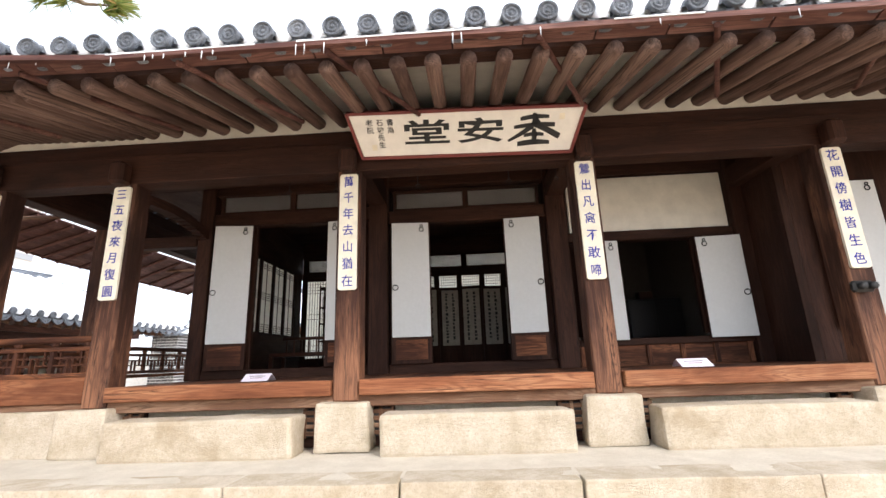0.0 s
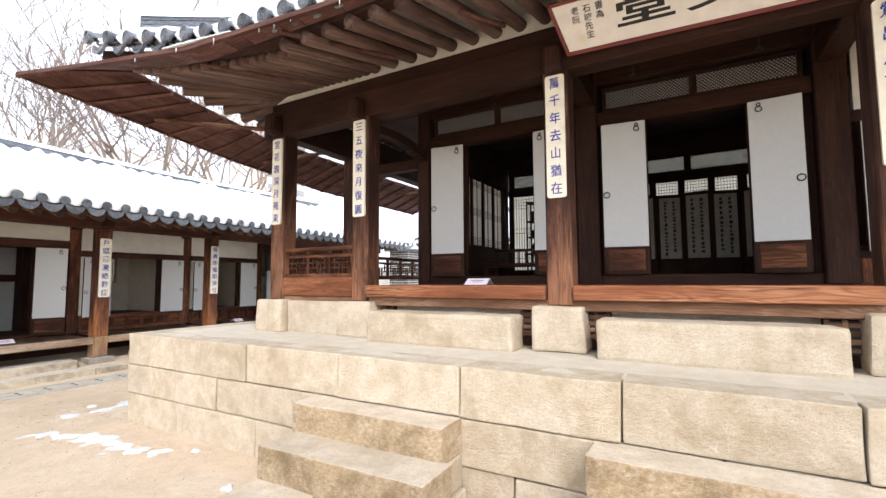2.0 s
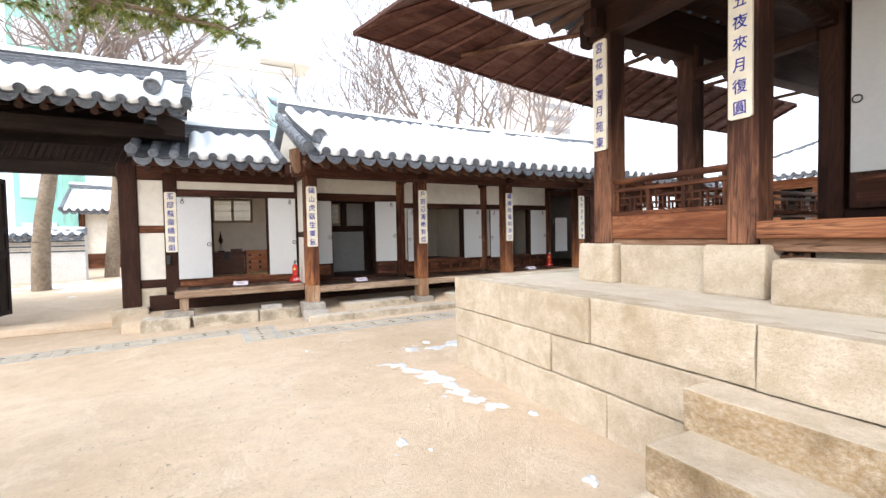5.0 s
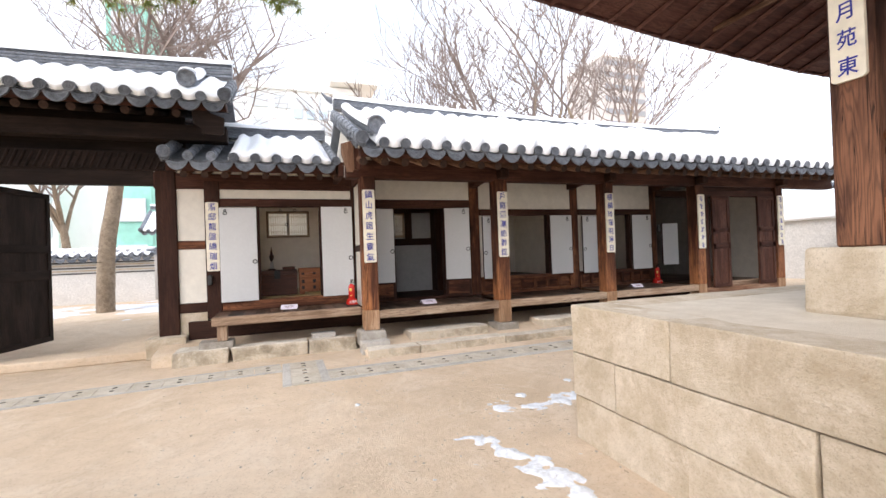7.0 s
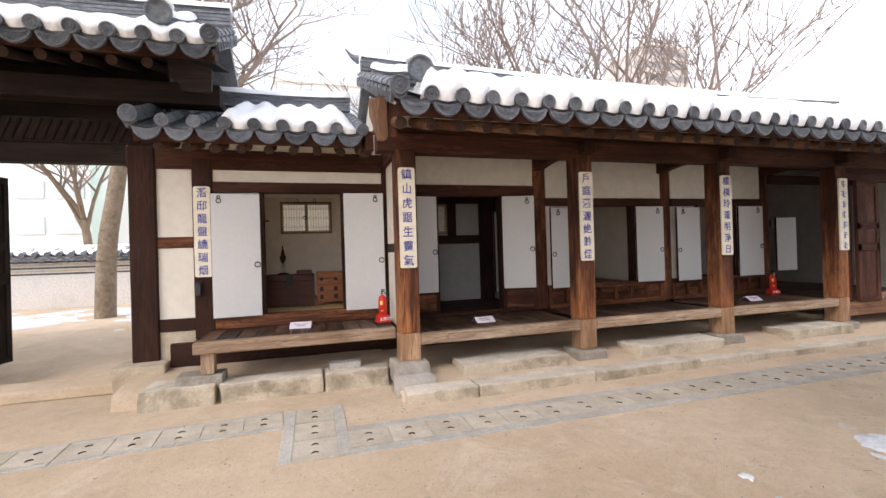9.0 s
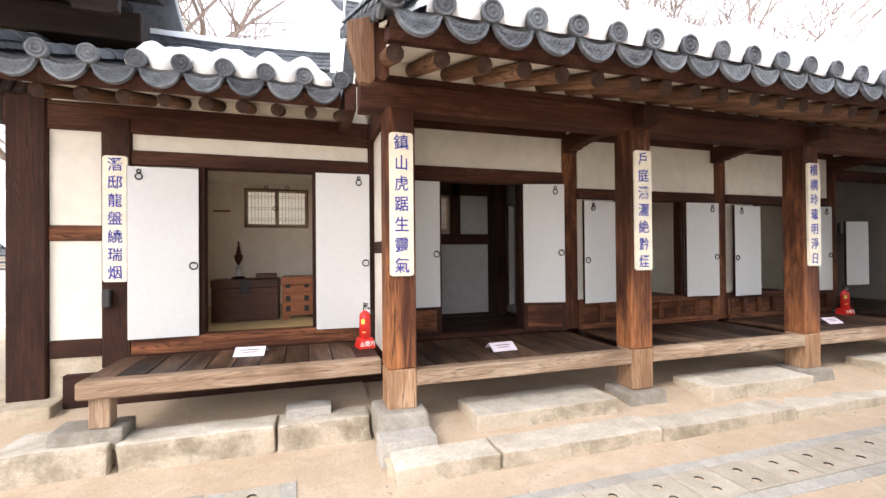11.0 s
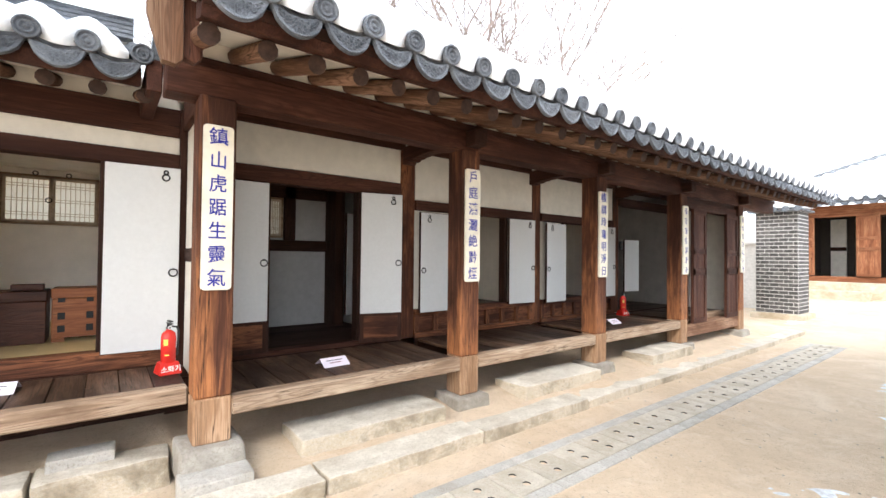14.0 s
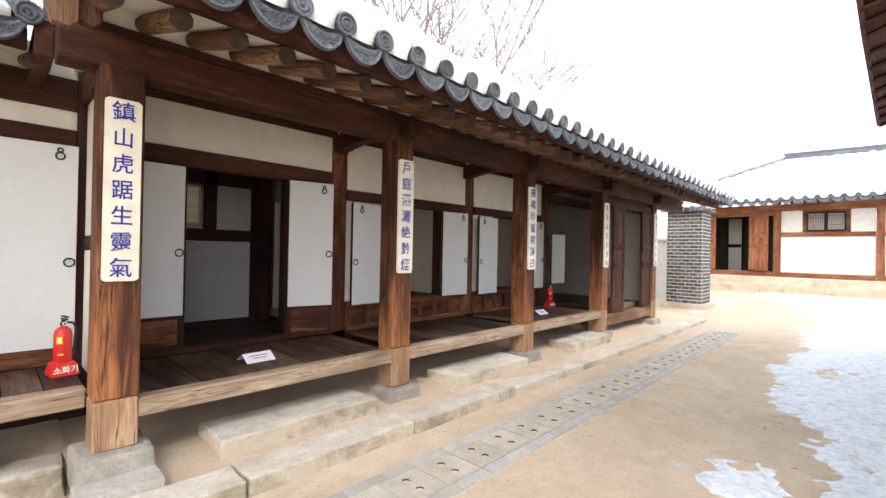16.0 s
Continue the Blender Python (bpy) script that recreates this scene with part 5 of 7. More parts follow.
def transom(u0, u1, z0, z1, v):
    t = thing("lattice_transom", "dark timber transom with fine diagonal lattice over white paper", "transom", (0, 0, 0), MAIN, kind="structure")
    part("backing", box(u0, u1, v + 0.018, v + 0.03, z0, z1, 0), PAPER, t)
    part("lattice", lattice(bmesh.new(), u0, u1, z0, z1, v, 30, 0, 0.0075, 0.008, True), DARK["x"], t)
    b = bmesh.new()
    for c in ((u0 - 0.04, u1 + 0.04, z0 - 0.04, z0), (u0 - 0.04, u1 + 0.04, z1, z1 + 0.04), (u0 - 0.04, u0, z0, z1), (u1, u1 + 0.04, z0, z1)):
        box(c[0], c[1], v - 0.02, v + 0.02, c[2], c[3], 0.003, b)
    part("frame", b, DARK["x"], t)


def hall_bay(a, b, leaves, z0, z1, open0, open1):
    timber("door_lintel", MAIN, a, b, MV - 0.05, MV + 0.10, z1, z1 + 0.18)
    timber("door_sill", MAIN, a, b, MV - 0.05, MV + 0.10, 1.55, z0)
    q = (b - a - 0.28) / 2
    for k in range(2):
        transom(a + 0.10 + k * (q + 0.08), a + 0.10 + k * (q + 0.08) + q, z1 + 0.22, z1 + 0.44, MV + 0.0)
    for u0, u1 in ((a, open0), (open1, b)):
        wall_panel("wall_main_boarded", MAIN, u0, u1, MV + 0.03, MV + 0.10, z0, z1, DARK["z"], "dark boarded wall beside the doors")
    for i, (name, u0, u1, hinge, sw, rs) in enumerate(leaves):
        door_leaf(name, MAIN, u0, u1, z0, z1 - 0.01, MV - 0.055, 0.32, rs, sw, hinge)


hall_bay(0.10, 2.25, [("door_12", 0.165, 0.675, "r", 6, -1), ("door_13", 1.70, 2.19, "l", -6, 1)], 1.67, 3.57, 0.68, 1.70)
hall_bay(2.51, 4.59, [("door_14", 2.555, 3.05, "r", 5, -1), ("door_15", 4.035, 4.50, "l", -5, 1)], 1.67, 3.49, 3.05, 4.035)
# third bay: plaster panel, dado and short leaves
wall_panel("wall_main_upper", MAIN, 4.9, 6.92, MV + 0.0, MV + 0.10, 3.245, 4.00, PLASTER)
timber("door_lintel", MAIN, 4.85, 6.93, MV - 0.05, MV + 0.10, 3.12, 3.245)
timber("dado_rail", MAIN, 4.85, 6.93, MV - 0.05, MV + 0.10, 1.80, 1.88)
wall_panel("wall_main_dado", MAIN, 4.85, 6.93, MV - 0.01, MV + 0.10, 1.55, 1.82, COLUMN["x"], "brown panelled timber dado")
for i in range(6):
    u = 4.9 + 1.98 * i / 5
    timber("dado_stile", MAIN, u - 0.03, u + 0.03, MV - 0.035, MV - 0.01, 1.57, 1.82, COLUMN, "brown dado stile", b=0.004)
for u0, u1 in ((4.85, 5.46), (6.42, 6.93)):
    wall_panel("wall_main_boarded", MAIN, u0, u1, MV + 0.03, MV + 0.10, 1.92, 3.12, DARK["z"], "dark boarded wall beside the doors")
door_leaf("door_16", MAIN, 4.90, 5.46, 1.86, 3.11, MV - 0.055, 0, -1, 4, "r")
door_leaf("door_17", MAIN, 6.42, 6.96, 1.855, 3.11, MV - 0.055, 0, 1, -4, "l")
door_leaf("door_18", MAIN, 7.40, 8.1, 1.90, 3.50, MV - 0.75, 0, -1, 0, "r")
wall_panel("wall_main_east", MAIN, 7.2, 9.6, MV - 0.7, MV - 0.6, 1.55, 4.4, DARK["z"], "dark boarded side wall")
wall_panel("wall_main_east_side", MAIN, 7.10, 7.2, MV - 0.7, MV, 1.55, 4.4, DARK["z"], "dark boarded side wall")

# rooms of the hall, dark timber inside; their dimness is put into the wallpaper colour
ROOMW = plain("dim_room_wallpaper", (0.10, 0.085, 0.07), 0.9)
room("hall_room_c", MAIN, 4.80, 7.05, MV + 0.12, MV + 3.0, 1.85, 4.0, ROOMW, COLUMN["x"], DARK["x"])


def paper_window(name, at, w, h, bands, nu, nz, diagonal=False):
    """A lattice sash with paper behind, in its local x and z."""
    t = thing(name, "dark timber lattice window with paper lit from outside", "window", (0, 0, 0), at, kind="structure")
    part("pane", box(0, w, 0.014, 0.018, 0, h, 0), WPAPER, t)
    b = bmesh.new()
    if diagonal:
        lattice(b, 0, w, 0, h, 0, nu, 0, 0.010, 0.008, True)
    else:
        for i in range(1, nu):
            box(w * i / nu - 0.004, w * i / nu + 0.004, 0, 0.012, 0, h, 0, b)
        for z in bands:
            box(0, w, 0.001, 0.011, h * z - 0.004, h * z + 0.004, 0, b)
    part("lattice", b, DARK["z"], t)
    f = bmesh.new()
    for c in ((-0.05, w + 0.05, -0.05, 0.0), (-0.05, w + 0.05, h, h + 0.05), (-0.05, 0, 0, h), (w, w + 0.05, 0, h)):
        box(c[0], c[1], -0.02, 0.03, c[2], c[3], 0.003, f)
    part("window_frame", f, DARK["z"], t)


VB = 4.95
for nm, u0, u1 in (("hall_room_a", 0.10, 2.30), ("hall_room_b", 2.46, 4.64)):
    solid(nm + "_floor", box(u0 - 0.1, u1 + 0.1, MV + 0.10, VB, 1.55, 1.60, 0), COLUMN["x"], "dark polished hall floor", "floor", MAIN, "structure")
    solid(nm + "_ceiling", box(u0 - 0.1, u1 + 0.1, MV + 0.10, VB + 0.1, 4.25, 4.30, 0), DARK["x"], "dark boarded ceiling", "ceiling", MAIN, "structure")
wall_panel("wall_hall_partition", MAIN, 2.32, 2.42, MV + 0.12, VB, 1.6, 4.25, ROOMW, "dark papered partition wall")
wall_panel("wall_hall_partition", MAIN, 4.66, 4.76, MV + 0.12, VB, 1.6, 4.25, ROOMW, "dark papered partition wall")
# north wall of the hall with its rows of paper windows
for z0, z1 in ((0.9, 1.78), (3.44, 3.55), (3.88, 4.4)):
    wall_panel("wall_hall_north", MAIN, -0.08, 4.8, VB, VB + 0.10, z0, z1, DARK["x"], "dark timber wall")
for k in range(5):
    u0 = 2.42 + k * 0.47
    paper_window("window_hall", MAIN @ Matrix.Translation((u0 + 0.06, VB + 0.02, 1.82)), 0.36, 1.58, (0.08, 0.14, 0.20, 0.5, 0.56, 0.62, 0.84, 0.875, 0.91, 0.945, 0.98), 8, 0)
    if k < 4:
        wall_panel("wall_hall_mullion", MAIN, u0 - 0.05, u0 + 0.06, VB, VB + 0.08, 1.78, 3.44, DARK["z"], "dark timber mullion")
for k in range(4):
    paper_window("window_hall", MAIN @ Matrix.Translation((0.16 + k * 0.55, VB + 0.02, 1.82)), 0.44, 1.58, (0.10, 0.16, 0.5, 0.56, 0.84, 0.88, 0.92, 0.96), 8, 0)
for k in range(4):
    paper_window("window_transom", MAIN @ Matrix.Translation((0.18 + k * 1.12, VB + 0.02, 3.60)), 1.0, 0.24, (), 38, 0, True)
for k in range(5):
    wall_panel("wall_hall_mullion", MAIN, 0.18 + k * 1.12 - 0.12, 0.18 + k * 1.12, VB, VB + 0.05, 3.55, 3.88, DARK["z"], "dark timber mullion")
    wall_panel("wall_hall_mullion", MAIN, 0.16 + k * 0.55 - 0.11, 0.16 + k * 0.55, VB, VB + 0.05, 1.78, 3.44, DARK["z"], "dark timber mullion")
for u in (4.28, 4.75, 2.42):
    wall_panel("wall_hall_mullion", MAIN, u - 0.06, u + 0.07, VB + 0.002, VB + 0.05, 1.78, 3.44, DARK["z"], "dark timber mullion")
wall_panel("wall_main_north", MAIN, 4.8, 9.6, VB, VB + 0.10, 0.9, 4.4)
# west wall of the hall: four papered sliding panels
for z0, z1 in ((1.4, 2.22), (3.52, 4.4)):
    wall_panel("wall_main_west", MAIN, -0.08, 0.04, MV + 0.12, VB + 0.1, z0, z1, DARK["y"], "dark timber side wall")
for v0, v1 in ((MV + 0.12, 2.62), (4.66, VB)):
    wall_panel("wall_main_west", MAIN, -0.08, 0.04, v0, v1, 2.22, 3.52, DARK["z"], "dark timber side wall")
for k in range(4):
    paper_window("window_side", MAIN @ Matrix.Translation((0.02, 2.66 + k * 0.50, 2.26)) @ Matrix.Rotation(radians(90), 4, "Z"), 0.42, 1.22, (0.02, 0.05, 0.08, 0.11, 0.46, 0.49, 0.52, 0.55, 0.9, 0.93, 0.96), 2, 0)
wall_panel("wall_main_east_end", MAIN, 9.5, 9.6, 0.2, MV + 3.6, 0.9, 4.4)

# ---- main roof ----
EV, EZ = -1.33, 4.02


def curl(u):
    s = max(0.0, (0.7 - u) / 2.9)
    return Vector((0, -0.46 * s * s, 0.23 * s * s))


roof = thing("roof_main", "sweeping clay-tiled hall roof with snow along its curled eave", "roof", (0, 0, 0), Matrix(), kind="structure")
PITCH = 24
RU0 = -2.2
fr = slope_frame(MAIN, RU0, EV - 0.09, EZ + 0.03, PITCH)
rot = Matrix.Rotation(radians(-PITCH), 3, "X")
roof_slope(roof, fr, 13.0, 5.0, 0.255, 0.075, snow_from=0.0, bend=lambda x: rot @ curl(RU0 + x), cut=lambda x: min(5.0, 0.35 + x * 1.1), seed=11, deep=0.05)
# white-plastered soffit, rafters and the fascia with its gutter board
bm = bmesh.new()
rows = []
for i in range(60):
    u = RU0 + 0.05 + 12.9 * i / 59
    c = curl(u)
    s = min(1, max(0.0, (u - RU0) / 2.0))
    rows.append((bm.verts.new((u, EV + 0.12 + c.y, EZ - 0.07 + c.z)), bm.verts.new((u, EV + 0.12 + 1.6 * s + c.y, EZ - 0.07 + 0.44 * s + c.z)), bm.verts.new((u, EV + 0.12 + 3.0 * s + c.y, EZ + 0.9 * s + c.z))))
for a, b in zip(rows, rows[1:]):
    for k in range(2):
        bm.faces.new((a[k], a[k + 1], b[k + 1], b[k]))
solid_bm = bmesh.ops.solidify(bm, geom=bm.faces[:], thickness=0.03)
bmesh.ops.transform(bm, matrix=MAIN, verts=bm.verts)
part("soffit", bm, PLASTER, roof, "cream plaster between the rafters")
RAFT = done(tube(bmesh.new(), (0, 0, 0), (0, 1, 0), 0.062, 0.066, 10), "rafter", HALLRAFT["y"], True)


def rafter_between(a, b):
    a, b = MAIN @ Vector(a), MAIN @ Vector(b)
    d = b - a
    q = d.to_track_quat("Y", "Z").to_matrix().to_4x4()
    shared("rafter", RAFT, roof, Matrix.Translation(a) @ q @ Matrix.Diagonal((1, d.length, 1, 1)))


for i in range(38):
    u = 0.2 + i * 0.262
    rafter_between((u, EV + 0.02 + curl(u).y, EZ - 0.203 + curl(u).z), (u, 0.7, 4.36))
for i in range(17):
    q = (i + 0.5) / 17
    u = -2.1 + 2.25 * q
    rafter_between((u, EV + 0.20 + curl(u).y, EZ - 0.155 + curl(u).z), (-1.44 + 1.55 * q ** 1.2, 0.30, 4.26))
for i in range(22):
    v = -1.5 + i * 0.29
    c = 0.24 * max(0, (1.3 - v) / 2.9) ** 2
    rafter_between((-2.12, v, 3.90 + c), (-1.30, max(0.25, v) if v > 0.25 else 0.25 + (v + 1.5) * 0.05, 4.24))
rafter_between((-2.2, -1.72, 4.10), (-1.2, 0.4, 4.26))
for i in range(30):
    a, b = RU0 + 12.9 * i / 30, RU0 + 12.9 * (i + 1) / 30
    ca, cb = curl(a), curl(b)
    bm = bmesh.new()
    v = []
    for u, c in ((a, ca), (b, cb)):
        v.append([bm.verts.new((u, EV + c.y + dv, EZ + c.z + dz)) for dv, dz in ((0.02, -0.15), (0.02, -0.055), (0.14, -0.055), (0.14, -0.15))])
    for k in range(4):
        bm.faces.new((v[0][k], v[0][(k + 1) % 4], v[1][(k + 1) % 4], v[1][k]))
    bm.faces.new(v[0])
    bm.faces.new(v[1][::-1])
    bmesh.ops.recalc_face_normals(bm, faces=bm.faces)
    bmesh.ops.transform(bm, matrix=MAIN, verts=bm.verts)
    part("eave_board", bm, DARK["x"], roof)
# west slope seen edge on
bm = bmesh.new()
q = [bm.verts.new(p) for p in ((-2.2, -1.75, 4.20), (-2.2, 0.0, 4.04), (-2.2, 1.5, 3.99), (-2.2, 6.5, 3.99), (0.9, 6.5, 5.6), (0.9, 3.2, 5.6))]
bm.faces.new(q)
bmesh.ops.solidify(bm, geom=bm.faces[:], thickness=0.06)
bmesh.ops.transform(bm, matrix=MAIN, verts=bm.verts)
part("west_slope", bm, TILE, roof)
ridge(roof, MAIN @ Vector((-2.05, -1.45, 4.34)), MAIN @ Vector((1.5, 2.9, 5.9)), 0.22, 0.2, 0.12, 4, 0.06, 3)


# awning boards hung under the eave, round the front and the west side
def awning():
    t = thing("timber_awning", "brown boarded timber awning on thin struts under the eave", "awning", (0, 0, 0), MAIN)
    inner = [(-2.55, 6.6, 3.95), (-2.55, 3.0, 3.93), (-2.65, 0.8, 3.98), (-2.50, -1.35, 4.22), (-2.0, -1.40, 4.06), (-0.8, -1.40, 3.89), (1.0, -1.37, 3.865), (5.0, -1.36, 3.865), (10.6, -1.36, 3.865)]
    outer_ = [(-3.55, 6.6, 3.55), (-3.58, 3.0, 3.60), (-3.60, 0.8, 3.78), (-3.64, -2.05, 4.15), (-2.2, -1.86, 4.00), (-0.8, -1.64, 3.90), (1.0, -1.48, 3.895), (5.0, -1.47, 3.895), (10.6, -1.47, 3.895)]

    def sample(pts, q):
        k = min(int(q), len(pts) - 2)
        return Vector(pts[k]).lerp(Vector(pts[k + 1]), q - k)

    n = 64
    for seg in range(n):
        q0, q1 = 8 * seg / n, 8 * (seg + 1) / n
        bm = bmesh.new()
        p = [sample(inner, q0), sample(outer_, q0), sample(outer_, q1 - 0.003), sample(inner, q1 - 0.003)]
        v = [bm.verts.new(x) for x in p] + [bm.verts.new(x + Vector((0, 0, 0.018))) for x in p]
        for f in ((0, 1, 2, 3), (7, 6, 5, 4), (0, 4, 5, 1), (1, 5, 6, 2), (2, 6, 7, 3), (3, 7, 4, 0)):
            bm.faces.new([v[k] for k in f])
        bmesh.ops.recalc_face_normals(bm, faces=bm.faces)
        part("awning_board", bm, AWNING["x" if q0 > 3 else "y"], t)
        if q0 < 3.6:
            b = tube(bmesh.new(), sample(inner, q0) - Vector((0, 0, 0.025)), sample(outer_, q0) - Vector((0, 0, 0.025)), 0.027, 0.027, 4)
            part("batten", b, AWNING["x"], t, "thin cross batten")
    for k in range(8):
        a, b = Vector(outer_[k]), Vector(outer_[k + 1])
        bm = bmesh.new()
        up, dn = Vector((0, 0, 0.020)), Vector((0, 0, -0.022))
        d = (b - a).cross(Vector((0, 0, 1))).normalized() * 0.02
        v = [bm.verts.new(x) for x in (a + dn - d, a + dn + d, a + up + d, a + up - d, b + dn - d, b + dn + d, b + up + d, b + up - d)]
        for f in ((0, 1, 2, 3), (7, 6, 5, 4), (0, 4, 5, 1), (1, 5, 6, 2), (2, 6, 7, 3), (3, 7, 4, 0)):
            bm.faces.new([v[i] for i in f])
        bmesh.ops.recalc_face_normals(bm, faces=bm.faces)
        part("edge_strip", bm, AWNING["x"], t)
    for v0 in (-0.6, 1.3, 3.2, 5.0):
        b = tube(bmesh.new(), (-1.55, max(v0, 0.2), 3.75), (-3.35, v0, 3.80 if v0 > 0 else 4.0), 0.03, 0.03, 8)
        part("strut", b, RAFTERW["x"], t)
    for u in (-0.9, 0.3, 1.5, 2.6, 4.1, 5.3, 6.5):
        b = tube(bmesh.new(), (u + 0.55, -0.42, 3.93), (u, -1.44, 3.855), 0.022, 0.022, 8)
        part("strut", b, AWNING["x"], t)


awning()
for u in [0.15, 0.32, 0.5, 1.05, 1.3, 1.36, 1.44, 1.6, 1.72, 1.8, 2.4, 2.46, 2.6, 2.9, 3.5, 3.56, 4.1, 4.9, 5.8, -0.4, -0.9, -1.5]:
    b = lathe([(0.005, 0.0), (0.0035, -0.02), (0.001, -random.uniform(0.03, 0.09))], 6)
    bmesh.ops.recalc_face_normals(b, faces=b.faces)
    v = -1.48 if u > 0.6 else -1.48 - 0.13 * (0.6 - u)
    solid("icicle", b, ICE, "thin clear icicle hanging from the eave edge", "icicle", MAIN @ Matrix.Translation((u, v - 0.018, 3.885 + 0.02 * max(0, 0.6 - u))), group="icicles")
for a, b_ in ((-1.1, -0.2), (0.9, 2.1), (2.4, 3.7), (4.6, 5.2)):
    b = bmesh.new()
    for k in range(20):
        u = a + (b_ - a) * k / 20
        h = 0.012 + 0.02 * abs(noise.noise(Vector((u * 6, 1, 2))))
        v = -1.50 if u > 0.6 else -1.50 - 0.13 * (0.6 - u)
        z = 3.908 + 0.02 * max(0, 0.6 - u)
        box(u, u + (b_ - a) / 19, v, v + 0.04, z, z + h * 0.6, 0, b)
    solid("eave_snow", b, SNOW, "thin strip of snow along the eave edge", "snow", MAIN, kind="stuff")


# ---- signboard ----
SIGNWHITE = plain("sign_white_paint", (0.80, 0.77, 0.72), 0.6, mottling=0.05, scale=9)


def signboard():
    lo, hi = Vector((3.565, -0.035, 3.70)), Vector((3.565, -0.36, 3.975))
    d = hi - lo
    m = MAIN @ Matrix.Translation(lo) @ Matrix.Rotation(radians(1.4), 4, "Y") @ Matrix.Rotation(math.atan2(-d.y, d.z), 4, "X")
    t = thing("hall_signboard", "white name board with large black characters in a dark red frame", "signboard", (0, 0, 0), m)
    h = d.length
    pts = [(-1.025, 0), (1.025, 0), (1.11, h), (-1.11, h)]
    b = prism(bmesh.new(), pts, 0.03)
    bmesh.ops.recalc_face_normals(b, faces=b.faces)
    part("panel", b, SIGNWHITE, t)
    for k in range(4):
        a, c = Vector((pts[k][0], 0, pts[k][1])), Vector((pts[(k + 1) % 4][0], 0, pts[(k + 1) % 4][1]))
        f = bmesh.new()
        dirv = (c - a).normalized()
        nrm = Vector((dirv.z, 0, -dirv.x)) * 0.028
        p = [a, c, c + nrm + dirv * 0.02, a + nrm - dirv * 0.02]
        v = [f.verts.new(x + Vector((0, -0.02, 0))) for x in p] + [f.verts.new(x + Vector((0, 0.035, 0))) for x in p]
        for q in ((0, 1, 2, 3), (7, 6, 5, 4), (0, 4, 5, 1), (1, 5, 6, 2), (2, 6, 7, 3), (3, 7, 4, 0)):
            f.faces.new([v[i] for i in q])
        bmesh.ops.recalc_face_normals(f, faces=f.faces)
        part("frame_bar", f, SIGNRED, t)
    rx = Matrix.Rotation(radians(90), 4, "X")
    b = bmesh.new()
    for x0, z0, x1, z1, w0, w1 in ((0.0, 0.17, 0.0, 0.07, 0.022, 0.030), (-0.13, 0.115, 0.14, 0.13, 0.024, 0.020), (-0.19, 0.035, 0.20, 0.05, 0.020, 0.026), (0.05, 0.10, -0.24, -0.10, 0.030, 0.016), (-0.02, 0.06, 0.25, -0.07, 0.018, 0.036), (0.0, 0.02, 0.0, -0.13, 0.022, 0.026), (-0.09, -0.05, 0.10, -0.045, 0.020, 0.020), (-0.15, -0.135, 0.16, -0.125, 0.030, 0.024)):
        a, c = Vector((x0, 0, z0)), Vector((x1, 0, z1))
        d = (c - a).normalized()
        nrm = Vector((-d.z, 0, d.x))
        pts_ = []
        for k in range(9):
            q = k / 8
            wd = (w0 + (w1 - w0) * q) * (0.55 + 0.45 * math.sin(math.pi * (0.18 + 0.64 * q)))
            pts_.append((a.lerp(c, q) + nrm * (0.012 * math.sin(math.pi * q)), wd))
        out = [p + nrm * wd for p, wd in pts_] + [p - nrm * wd for p, wd in reversed(pts_)]
        prism(b, [(p.x, p.z) for p in out], 0.002)
    bmesh.ops.recalc_face_normals(b, faces=b.faces)
    bmesh.ops.transform(b, matrix=Matrix.Translation((0.66, -0.003, h * 0.50)), verts=b.verts)
    part("character", b, BLACK, t)
    for ch, x in (("堂", -0.37), ("安", 0.15)):
        shared("character", text_mesh("character", ch, 0.36, 0.001, BLACK, bold=0.02), t, Matrix.Translation((x, -0.002, h * 0.50)) @ rx @ Matrix.Diagonal((1.35, 0.72, 1, 1)))
    for x, body, sz in ((-0.72, "書為", 0.07), (-0.82, "石坡先生", 0.07), (-0.92, "老阮", 0.07)):
        for i, ch in enumerate(body):
            shared("small_character", text_mesh("character", ch, sz, 0.001, BLACK), t, Matrix.Translation((x, -0.002, h * 0.80 - i * 0.075)) @ rx)
    for x, z in ((0.92, h * 0.8), (-0.90, h * 0.22)):
        part("seal", box(x - 0.025, x + 0.025, -0.003, 0.0, z - 0.03, z + 0.03, 0.001), BOARD, t)


signboard()


# ---- wing roof ends: short falling ridges with big round end tiles ----
def falling_ridge(roof, at, fr, x, length, h=0.14):
    a = fr @ Vector((x, 0.30, 0.05))
    b = fr @ Vector((x, length - 0.05, 0.05))
    ridge(roof, a, b, h, 0.17, 0.03, 3, 0.06, x)
    bm = lathe([(0.13, 0.0), (0.135, 0.012), (0.135, 0.05), (0.115, 0.055), (0.11, 0.035), (0.03, 0.04), (0.001, 0.05)], 20)
    bmesh.ops.rotate(bm, cent=(0, 0, 0), matrix=Matrix.Rotation(radians(90), 3, "X"), verts=bm.verts)
    bmesh.ops.transform(bm, matrix=fr @ Matrix.Translation((x, 0.20, 0.215)) @ Matrix.Rotation(radians(-24), 4, "X"), verts=bm.verts)
    part("ridge_end_tile", bm, TILE, roof, "large round ridge-end tile", True)
    bm = lathe([(0.10, 0.0), (0.125, 0.03), (0.10, 0.07), (0.05, 0.09), (0.005, 0.095)], 14)
    bmesh.ops.transform(bm, matrix=Matrix.Translation(fr @ Vector((x, 0.33, 0.27))), verts=bm.verts)
    part("snow_cap", bm, SNOW, roof, "", True)


falling_ridge(wing_roof, WING, wing_fr, 0.24, wing_len)
